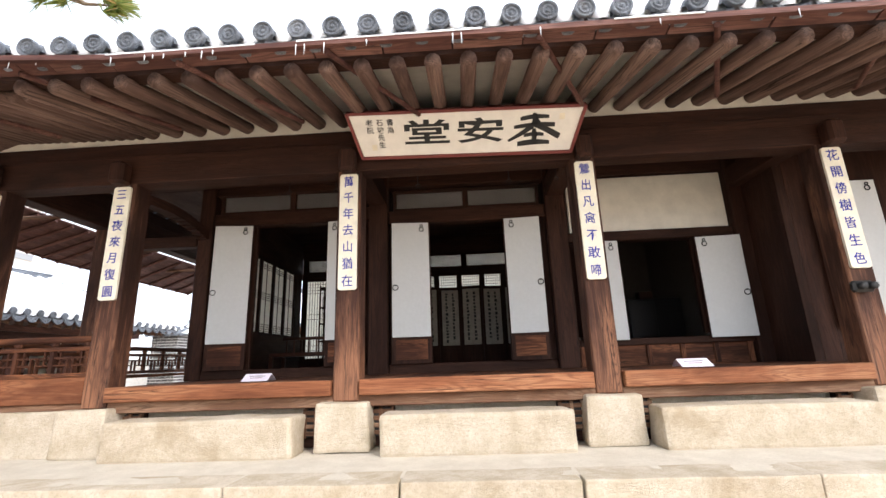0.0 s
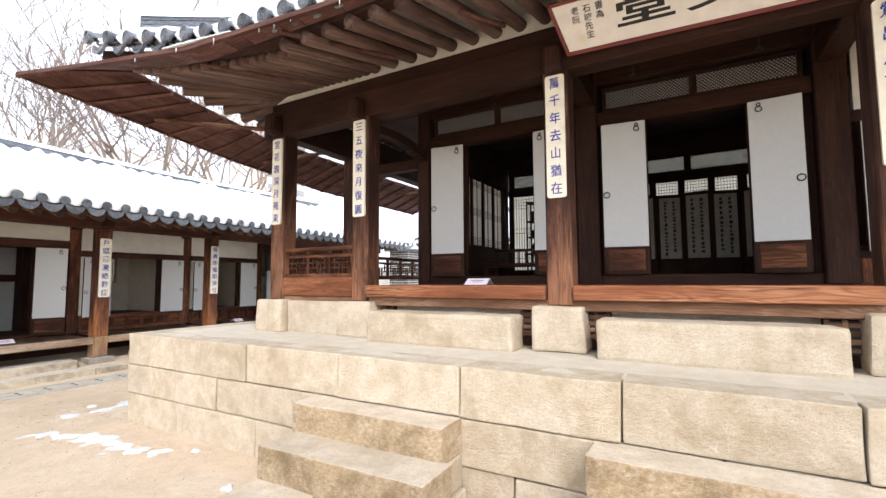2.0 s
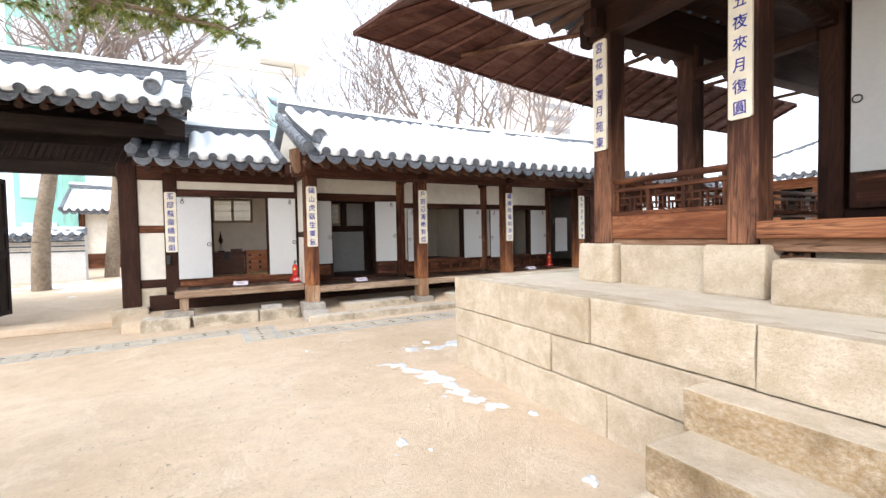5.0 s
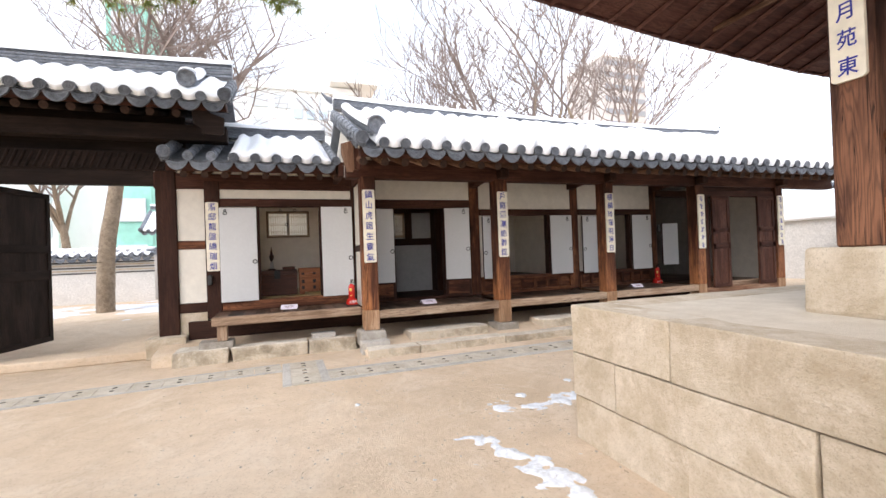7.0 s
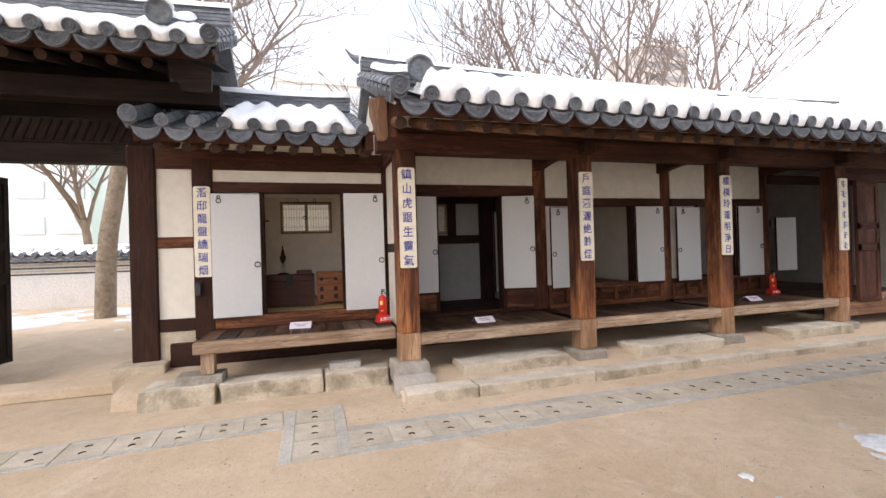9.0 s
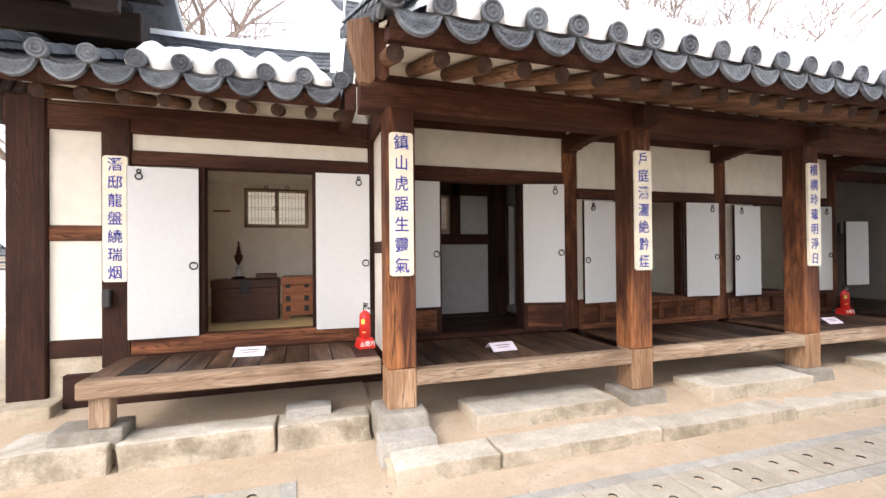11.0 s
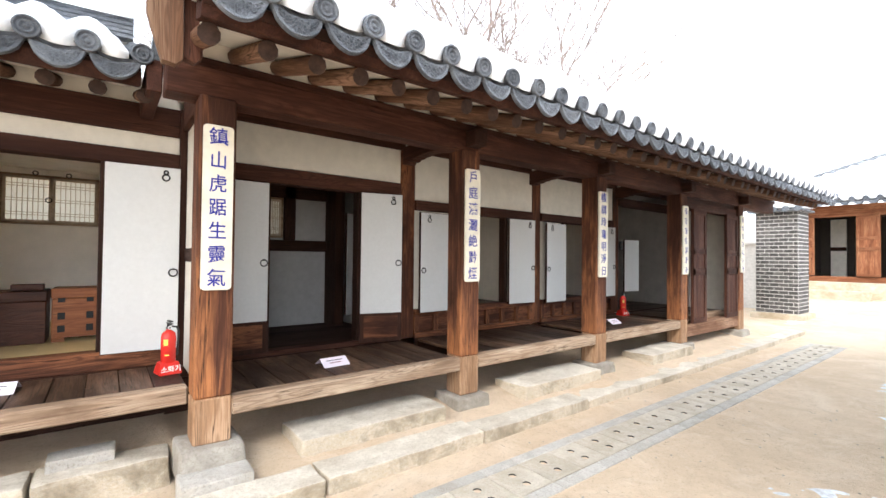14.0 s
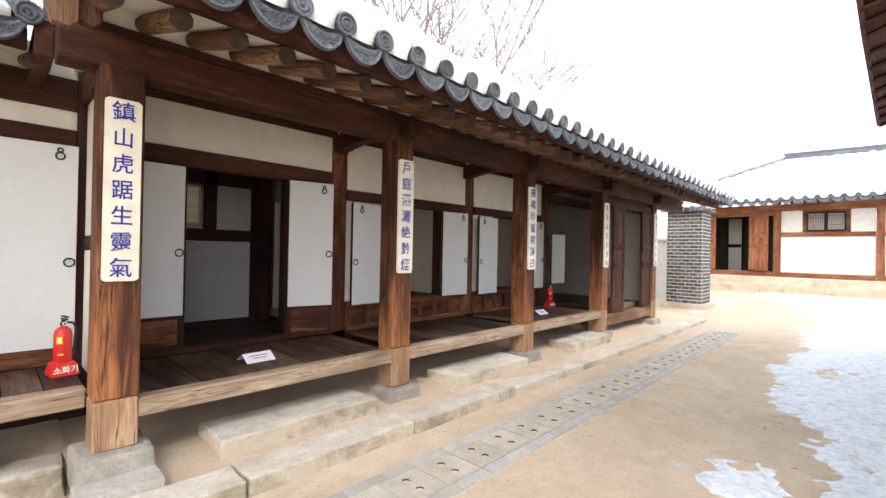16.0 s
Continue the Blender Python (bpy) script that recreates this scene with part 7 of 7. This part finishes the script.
# ---- twigs, needles and grit lying about ----
def litter():
    rnd = random.Random(77)
    twigs, grit = bmesh.new(), bmesh.new()
    for k in range(900):
        x, y = rnd.uniform(-9.6, 1.5), rnd.uniform(-0.5, 3.4)
        if rnd.random() < 0.35:
            x, y = rnd.uniform(-9.6, -5.2), rnd.uniform(1.0, 9.0)
        z = ground_z(x, y)
        a, ln = rnd.uniform(0, 6.28), rnd.uniform(0.015, 0.06)
        if k % 3 == 0:
            d = Vector((math.cos(a), math.sin(a), rnd.uniform(-0.05, 0.12))) * ln
            tube(twigs, Vector((x, y, z + 0.003)), Vector((x, y, z + 0.004)) + d, 0.0022, 0.0015, 4)
        else:
            r = rnd.uniform(0.004, 0.012)
            vs = bmesh.ops.create_icosphere(grit, subdivisions=1, radius=r, matrix=Matrix.Translation((x, y, z + r * 0.3)))["verts"]
            for v in vs:
                v.co.z = z + (v.co.z - z) * 0.7
    solid("ground_litter", twigs, BARK, "thin dry twigs and needles on the earth", "litter", kind="stuff")
    solid("ground_grit", grit, GREYST, "scattered small stones on the earth", "gravel", kind="stuff")


# ---- chimney, low wall, far building ----
def chimney():
    x0, x1, y0, y1, z1 = -11.2, -10.22, 16.5, 17.45, 2.92
    t = thing("brick_chimney", "square grey brick chimney with pale joints and a snowy tile cap", "chimney", (0, 0, 0))
    part("core", box(x0, x1, y0, y1, 0.10, z1, 0), MORTAR, t)
    part("base_stone", rough_block(x0 - 0.12, x1 + 0.12, y0 - 0.12, y1 + 0.12, G - 0.05, 0.12, 0.03, 0.02, 5, 3), TERRACE, t)
    courses = 27
    ch = (z1 - 0.12) / courses
    full = done(box(-0.105, 0.105, -0.006, 0.02, 0.010, ch - 0.010, 0.003), "brick", BRICK)
    half = done(box(-0.045, 0.045, -0.006, 0.02, 0.010, ch - 0.010, 0.003), "brick", BRICK)
    for c in range(courses):
        z = 0.12 + c * ch
        for side in range(2):
            w = (x1 - x0) if side == 0 else (y1 - y0)
            n = 4
            p = w / (n + 0.5)
            place = []
            q = 0.0
            if c % 2:
                place.append((p * 0.25, half))
                q = p * 0.5
            for k in range(n):
                place.append((q + p * (k + 0.5), full))
            if not c % 2:
                place.append((w - p * 0.25, half))
            for a, me in place:
                m = Matrix.Translation((x0 + a, y0, z)) if side == 0 else Matrix.Translation((x1, y0 + a, z)) @ Matrix.Rotation(radians(90), 4, "Z")
                shared("brick", me, t, m @ Matrix.Translation((0, random.uniform(-0.002, 0.002), 0)) @ Matrix.Diagonal((p / 0.222 if me is full else 1.0, 1, 1, 1)))
    b = bmesh.new()
    box(x0 - 0.12, x1 + 0.12, y0 - 0.12, y1 + 0.12, z1, z1 + 0.06, 0.01, b)
    part("cap_slab", b, TILE, t)
    for k in range(5):
        x = x0 - 0.05 + (x1 - x0 + 0.1) * k / 4
        shared("cap_tile", tile_row_mesh("cap_tile", 0.62), t, Matrix.Translation((x, y0 - 0.22, z1 + 0.05)) @ Matrix.Rotation(radians(20), 4, "X"))
        shared("round_end_tile", CAP, t, Matrix.Translation((x, y0 - 0.22, z1 + 0.05)))
    b = bmesh.new()
    bmesh.ops.create_icosphere(b, subdivisions=3, radius=1.0)
    for v in b.verts:
        k = 1 + 0.18 * noise.noise(v.co * 2.2)
        v.co = Vector((v.co.x * 0.72 * k, v.co.y * 0.72 * k, max(-0.05, v.co.z) * 0.24 * k))
    bmesh.ops.transform(b, matrix=Matrix.Translation(((x0 + x1) / 2, (y0 + y1) / 2, z1 + 0.10)), verts=b.verts)
    part("snow_cap", b, SNOW, t, "rounded cap of snow", True)


chimney()
bm = box(-16.0, -11.3, 18.4, 18.8, G, 2.1, 0.01)
solid("wall_garden", bm, MORTAR, "low grey brick garden wall", "wall", kind="structure")
bm = box(-16.0, -11.1, 18.2, 19.0, 2.1, 2.35, 0.06)
solid("wall_garden_snow", bm, SNOW, "snow on the garden wall", "snow", kind="structure", smooth=False)


def far_building():
    solid("far_plinth", rough_block(6.0, 24.0, -0.75, 0.5, G - 0.05, 0.80, 0.03, 0.02, 3, 6), TERRACE, "pale granite plinth of the far building", "plinth", FAR, "structure")
    solid("far_step", rough_block(8.1, 10.3, -1.35, -0.76, 0.1, 0.52, 0.03, 0.02, 6, 4), TERRACE, "broad granite step before the far doorway", "step", FAR, "structure")
    for u in (8.02, 10.675, 13.62, 16.6, 19.6, 22.6):
        column(FAR, u, 0.12, 0.23, 0.80, 3.75, label="brown timber column of the far building", mat=WARM)
    timber("far_beam", FAR, 6.8, 24, 0.0, 0.24, 3.40, 3.68, WARM)
    for a, b in ((10.80, 13.50), (13.74, 16.48), (16.72, 19.48), (19.72, 22.48)):
        timber("far_sill", FAR, a, b, 0.02, 0.22, 0.80, 0.985, WARM)
        timber("far_rail", FAR, a, b, 0.02, 0.22, 2.40, 2.56, WARM)
        wall_panel("wall_far_lower", FAR, a, b, 0.08, 0.2, 0.985, 2.40)
        q = (b - a) / 4.1
        wall_panel("wall_far_upper", FAR, a, a + q, 0.08, 0.2, 2.56, 3.40)
        wall_panel("wall_far_upper", FAR, b - q, b, 0.08, 0.2, 2.56, 3.40)
        wall_panel("wall_far_window", FAR, a + q, b - q, 0.13, 0.2, 2.56, 3.40, WARM["x"], "brown timber boarding behind the windows")
        for c in (-0.515, 0.055):
            paper_window("window_far", FAR @ Matrix.Translation(((a + b) / 2 + c, 0.08, 2.65)), 0.46, 0.62, (0.15, 0.3, 0.5, 0.7, 0.85), 9, 0)
    # open doorway with plank leaves folded back
    timber("far_door_head", FAR, 8.14, 10.55, 0.02, 0.22, 3.25, 3.40, WARM)
    timber("far_threshold", FAR, 8.14, 10.55, 0.02, 0.22, 0.80, 1.0, WARM)
    plank_leaf("door_far", FAR, 8.14, 8.56, 1.02, 3.25, 0.0, 10, "r", WARM, "reddish-brown panelled door leaf, standing open")
    plank_leaf("door_far", FAR, 9.76, 10.42, 1.02, 3.25, 0.0, -8, "l", WARM, "reddish-brown panelled door leaf, standing open")
    wall_panel("wall_far_inner", FAR, 8.6, 9.10, 2.2, 2.3, 0.82, 3.3)
    timber("far_inner_rail", FAR, 8.6, 9.10, 2.15, 2.2, 2.0, 2.15)
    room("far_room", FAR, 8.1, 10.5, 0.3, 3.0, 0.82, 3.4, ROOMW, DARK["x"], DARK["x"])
    wall_panel("wall_far_end", FAR, 7.0, 7.1, 0.1, 4.4, 0.8, 3.7)
    wall_panel("wall_far_left", FAR, 7.0, 7.9, 0.08, 0.2, 0.8, 3.4)
    gable_roof("roof_far", "long clay-tiled hipped roof of the far building under snow", FAR, 6.2, 24.2, -0.95, 3.80, 2.3, 5.75, 0.36, 0.08, seed=14, raft=(45, 0.40, 1.4, 0.06, 0.2, -0.68, 3.66, 16), ridge_h=0.25, ridge_u=(10.6, 24.2), cut=lambda x: min(3.79, 0.35 + 3.44 * x / 4.4))


far_building()


# ---- beyond the gate: boundary wall, small gatehouse ----
t = thing("boundary_wall", "long pale plastered boundary wall with a snowy tile coping", "wall", (0, 0, 0), kind="structure")
part("wall_body", box(-21.4, -21.0, -30, -3.2, -0.1, 1.72, 0.01), MORTAR, t)
for k in range(6):
    part("wall_line", box(-21.0, -20.985, -30, -3.2, 1.14 + k * 0.09, 1.19 + k * 0.09, 0.004), TERRACE if k % 2 else BRICK, t)
wf = Matrix.Translation((-20.72, -30, 1.74)) @ Matrix.Rotation(radians(90), 4, "Z") @ Matrix.Rotation(radians(24), 4, "X")
roof_slope(t, wf, 26.8, 0.50, 0.30, 0.06, seed=21)
part("coping", box(-21.5, -20.9, -30, -3.2, 1.72, 1.90, 0.02), TILE, t)
part("coping_snow", box(-21.45, -20.95, -30, -3.2, 1.90, 2.02, 0.05), SNOW, t)
gh = Matrix.Translation((-27.0, -4.6, 0)) @ Matrix.Rotation(radians(90), 4, "Z")
wall_panel("wall_gatehouse", gh, 0, 6, 0.8, 0.95, 0.0, 2.8)
timber("gatehouse_sill", gh, 0, 6, 0.74, 0.95, 0.2, 0.9, COLUMN)
for u in (0.1, 2.0, 4.0, 6.0):
    column(gh, u, 0.72, 0.22, 0.0, 2.9, label="brown timber column of a small gatehouse")
gable_roof("roof_gatehouse", "small snowy tiled roof of a gatehouse", gh, -0.5, 6.5, 0.0, 2.95, 1.8, 4.0, 0.30, 0.07, seed=31, ridge_h=0.2)


# ---- city behind ----
# distance haze is put into these pale wall, glass and canopy colours
PALE = plain("hazed_concrete", (0.84, 0.85, 0.86), 0.8, mottling=0.03, scale=0.4)
DUSK = plain("hazed_window_glass", (0.56, 0.60, 0.64), 0.4)
SMOKE = plain("window_glass_dark", (0.30, 0.31, 0.33), 0.4)
TEAL = plain("green_safety_net", (0.30, 0.62, 0.53), 0.8, mottling=0.15, scale=0.6)


def block(name, label, x, y, w, d, h, floors, cols, bands=False, wall=None, z0=0, glass=None):
    t = thing(name, label, "building", (x, y, z0))
    part("wall", box(0, d, 0, w, 0, h, 0.02), wall or PALE, t)
    part("roof", box(-0.4, d + 0.4, -0.4, w + 0.4, h, h + 0.8, 0.05), PALE, t)
    fh = h / floors
    if bands:
        me = done(box(0, 0.25, 0, w * 0.94, 0, fh * 0.42, 0), "window", glass or DUSK)
        for f in range(floors):
            shared("window", me, t, Matrix.Translation((d - 0.1, w * 0.03, f * fh + fh * 0.35)))
    else:
        cw = w / cols
        me = done(box(0, 0.25, -cw * 0.36, cw * 0.36, 0, fh * 0.5, 0), "window", DUSK)
        for f in range(floors):
            for c in range(cols):
                shared("window", me, t, Matrix.Translation((d - 0.1, (c + 0.5) * cw, f * fh + fh * 0.3)))
    return t


block("apartment_building", "tall grey-brown apartment tower with dark window bands", -100, 73, 12.5, 14, 46, 16, 1, True, plain("tower_concrete", (0.56, 0.53, 0.51), 0.8, mottling=0.05, scale=0.4), glass=SMOKE)
hub = block("office_building", "pale modern office building with a flat projecting roof", -72, -2.2, 13, 12, 22, 7, 5)
part("roof_canopy", box(9, 14, 9.5, 15.5, 22.9, 23.4, 0.05), plain("hazed_canopy", (0.80, 0.78, 0.76), 0.7), hub)
for k in range(3):
    part("sign_bar", box(12.1, 12.3, 5.2 + k * 1.5, 6.2 + k * 1.5, 18.6, 19.8, 0.05), plain("blue_sign_paint", (0.50, 0.62, 0.76), 0.5), hub, "pale blue sign letter block")
part("sign_panel", box(12.0, 12.3, 10.6, 11.8, 14.0, 19.0, 0.05), plain("turquoise_panel", (0.36, 0.68, 0.74), 0.5), hub, "turquoise vertical sign panel")
block("scaffolded_building", "building wrapped in green safety netting", -52, -11.3, 2.7, 8, 22, 6, 1, wall=TEAL)
block("shop_building", "pale low building beyond the boundary wall", -60, -34, 17, 10, 12, 4, 6)
block("office_block", "pale distant office block", -90, -12, 16, 12, 26, 8, 6)
block("office_block", "pale distant office block", -95, 30, 22, 12, 24, 8, 7)
bm = box(-38.0, -34.0, -14, -8.2, 2.1, 2.35, 0.1)
solid("blue_awning", bm, plain("blue_canvas", (0.08, 0.25, 0.55), 0.7), "blue canvas market awning", "awning")
for p in ((-37.8, -13.8), (-34.2, -13.8), (-37.8, -8.4), (-34.2, -8.4)):
    solid("awning_pole", tube(bmesh.new(), (0, 0, 0), (0, 0, 2.25), 0.05, 0.05, 8), IRON, "thin dark steel awning pole", "pole", Matrix.Translation((p[0], p[1], G)), group="awning poles")


# ---- trees ----
def bark(name, c1, c2, c3):
    return stone(name, c1, c2, c3, 0.95, 2.5, 0.05, 0.6, 0.6)


BARK = bark("grey_bark", (0.16, 0.12, 0.085), (0.31, 0.24, 0.17), (0.42, 0.35, 0.26))
TWIG = plain("twig_bark", (0.25, 0.20, 0.175), 0.9)


def bare_tree(x, y, z, height, r, seed, spread=0.55, first=0.35, levels=5, lean=(0, 0), twig=0.011, label="bare grey-brown deciduous tree in winter"):
    rnd = random.Random(seed)
    t = thing("bare_tree", label, "tree", (x, y, z), group="bare trees")
    tb, cb = bmesh.new(), bmesh.new()

    def chain(bm, p, d, length, r0, r1, n, wob, sides):
        pts = [p.copy()]
        for k in range(n):
            d = (d + Vector((rnd.uniform(-1, 1), rnd.uniform(-1, 1), rnd.uniform(-0.4, 0.7))) * wob).normalized()
            pts.append(pts[-1] + d * (length / n))
        for k in range(n):
            tube(bm, pts[k], pts[k + 1], r0 + (r1 - r0) * k / n, r0 + (r1 - r0) * (k + 1) / n, sides, False)
        return pts, d

    def grow(p, d, length, rad, level):
        pts, d2 = chain(tb if level < 2 else cb, p, d, length, rad, rad * 0.5, 4 if level < 3 else 3, 0.16, 5 if level < 2 else 3)
        if level >= levels:
            return
        kids = rnd.choice((3, 4, 4)) if level < 3 else rnd.choice((2, 3, 4))
        for k in range(kids):
            q = rnd.uniform(0.3, 1.0) if k else 1.0
            i = min(len(pts) - 2, int(q * (len(pts) - 1)))
            start = pts[i].lerp(pts[i + 1], min(1, q * (len(pts) - 1) - i))
            side = Vector((rnd.uniform(-1, 1), rnd.uniform(-1, 1), rnd.uniform(-0.1, 0.5))).normalized()
            nd = (d2 * (1 - spread * (0.4 if k == 0 else 1)) + side * spread).normalized()
            grow(start, nd, length * rnd.uniform(0.55, 0.78), max(twig, rad * 0.52), level + 1)

    trunk_h = height * first
    d0 = Vector((lean[0], lean[1], 1)).normalized()
    pts, d = chain(tb, Vector((0, 0, -0.1)), d0, trunk_h, r, r * 0.72, 6, 0.06, 12)
    for k in range(5):
        a = rnd.uniform(0, 6.28)
        grow(pts[-1 - (k % 2)], (d + Vector((math.cos(a), math.sin(a), 0.2)) * spread * 0.9).normalized(), height * 0.28, r * 0.5, 1)
    part("trunk", tb, BARK, t, "", True)
    part("crown", cb, TWIG, t, "leafless fine branches")
    return t


litter()
bare_tree(-17.6, -3.6, 0.12, 10.5, 0.23, 3, first=0.42, lean=(0.03, 0.02))
bare_tree(-21.9, -2.6, 0.12, 14.5, 0.24, 5, spread=0.62, first=0.30, lean=(0.0, 0.03))
bare_tree(-20.2, 6.4, 0.0, 12.0, 0.20, 11, first=0.22, spread=0.42, levels=5, twig=0.015)
bare_tree(-17.8, 10.3, 0.0, 14.2, 0.22, 14, first=0.24, spread=0.50, levels=5, twig=0.018)
bare_tree(-16.3, 12.2, 0.0, 13.2, 0.20, 41, first=0.24, spread=0.44, levels=5, twig=0.018)
bare_tree(-30.0, -9.0, 0.0, 12.0, 0.22, 21, first=0.3)
bare_tree(-24.0, -14.0, 0.0, 11.0, 0.22, 23, first=0.35)


def needle_material():
    m, n, l, b = material("pine_needles", 0.6)
    geo = n.new("ShaderNodeNewGeometry")
    col = ramp(n, l, geo.outputs["Random Per Island"], [(0.0, (0.14, 0.19, 0.045)), (0.5, (0.26, 0.31, 0.075)), (0.85, (0.38, 0.40, 0.12)), (1.0, (0.42, 0.25, 0.10))])
    l.new(col, b.inputs["Base Color"])
    thin = n.new("ShaderNodeBsdfTranslucent")
    l.new(col, thin.inputs["Color"])
    both = n.new("ShaderNodeMixShader")
    both.inputs[0].default_value = 0.5
    l.new(b.outputs[0], both.inputs[1])
    l.new(thin.outputs[0], both.inputs[2])
    l.new(both.outputs[0], n["Material Output"].inputs["Surface"])
    return m


NEEDLES = needle_material()


def pine(o, ends, seed):
    rnd = random.Random(seed)
    o = Vector(o)
    t = thing("pine_tree", "old pine with long needles reaching over the courtyard", "tree", o, group="pines")
    tb, nb = bmesh.new(), bmesh.new()
    pts = [Vector((0, 0, 0)), Vector((0.15, 0.3, 1.6)), Vector((-0.05, 0.7, 3.1)), Vector((0.1, 1.1, 4.4)), Vector((0.3, 1.3, 5.6)), Vector((0.4, 1.2, 6.8))]
    for k in range(5):
        tube(tb, pts[k], pts[k + 1], 0.22 - k * 0.03, 0.19 - k * 0.03, 12, False)
    part("trunk", tb, BARK, t, "", True)

    def tuft(p, d):
        for k in range(36):
            dd = (d * 0.9 + Vector((rnd.uniform(-1, 1), rnd.uniform(-1, 1), rnd.uniform(-0.7, 0.9)))).normalized()
            ln = rnd.uniform(0.09, 0.16)
            s = dd.cross(Vector((rnd.random(), rnd.random(), rnd.random()))).normalized() * 0.0058
            a, b, c = nb.verts.new(p + s), nb.verts.new(p - s), nb.verts.new(p + dd * ln + Vector((0, 0, -0.02)))
            nb.faces.new((a, b, c))

    def branch(a, b, r, n, side_n, reach=0.8):
        a, b = Vector(a), Vector(b)
        lb = bmesh.new()
        prev = a
        for k in range(n):
            q = (k + 1) / n
            cur = a.lerp(b, q) + Vector((rnd.uniform(-0.08, 0.08), rnd.uniform(-0.08, 0.08), 0.25 * math.sin(math.pi * q) + rnd.uniform(-0.06, 0.06)))
            tube(lb, prev, cur, r * (1 - 0.7 * (k / n)), r * (1 - 0.7 * q), 7, False)
            if q > (0.30 if reach > 0.5 else 0.8):
                for s in range(side_n):
                    d = Vector((rnd.uniform(-1, 1), rnd.uniform(-0.6, 1), rnd.uniform(-0.25, 0.45))).normalized()
                    tip = cur + d * rnd.uniform(0.38 * reach, reach)
                    tube(lb, cur, tip, 0.014, 0.005, 4, False)
                    for j in range(9):
                        pp = cur.lerp(tip, 0.35 + 0.65 * j / 8) + Vector((rnd.uniform(-0.07, 0.07), rnd.uniform(-0.07, 0.07), rnd.uniform(-0.04, 0.06)))
                        tuft(pp, d)
            prev = cur
        part("branch", lb, BARK, t, "", True)

    for k, e, r, n, sn, *reach in ends:
        branch(pts[k], Vector(e) - o, r, n, sn, *reach)
    part("needles", nb, NEEDLES, t, "olive green needles, some browned")


pine((-8.8, -5.2, G), [(3, (-7.6, 1.25, 4.72), 0.07, 10, 5), (3, (-8.1, 0.9, 4.40), 0.06, 10, 5), (3, (-8.9, 0.3, 4.75), 0.06, 9, 5), (4, (-8.6, 0.1, 5.3), 0.06, 9, 5), (4, (-9.4, -0.6, 5.3), 0.06, 8, 5), (4, (-7.2, -1.2, 5.4), 0.06, 7, 4), (5, (-9.8, -2.0, 6.6), 0.05, 6, 3), (4, (-10.8, -4.5, 5.6), 0.05, 6, 3)], 4)
pine((-3.9, -3.6, G), [(3, (-1.86, 2.02, 3.72), 0.04, 10, 2, 0.22), (4, (-3.0, -0.5, 5.8), 0.05, 6, 3), (4, (-5.2, -2.0, 5.9), 0.05, 6, 3), (5, (-2.4, -2.6, 6.6), 0.05, 5, 3)], 6)
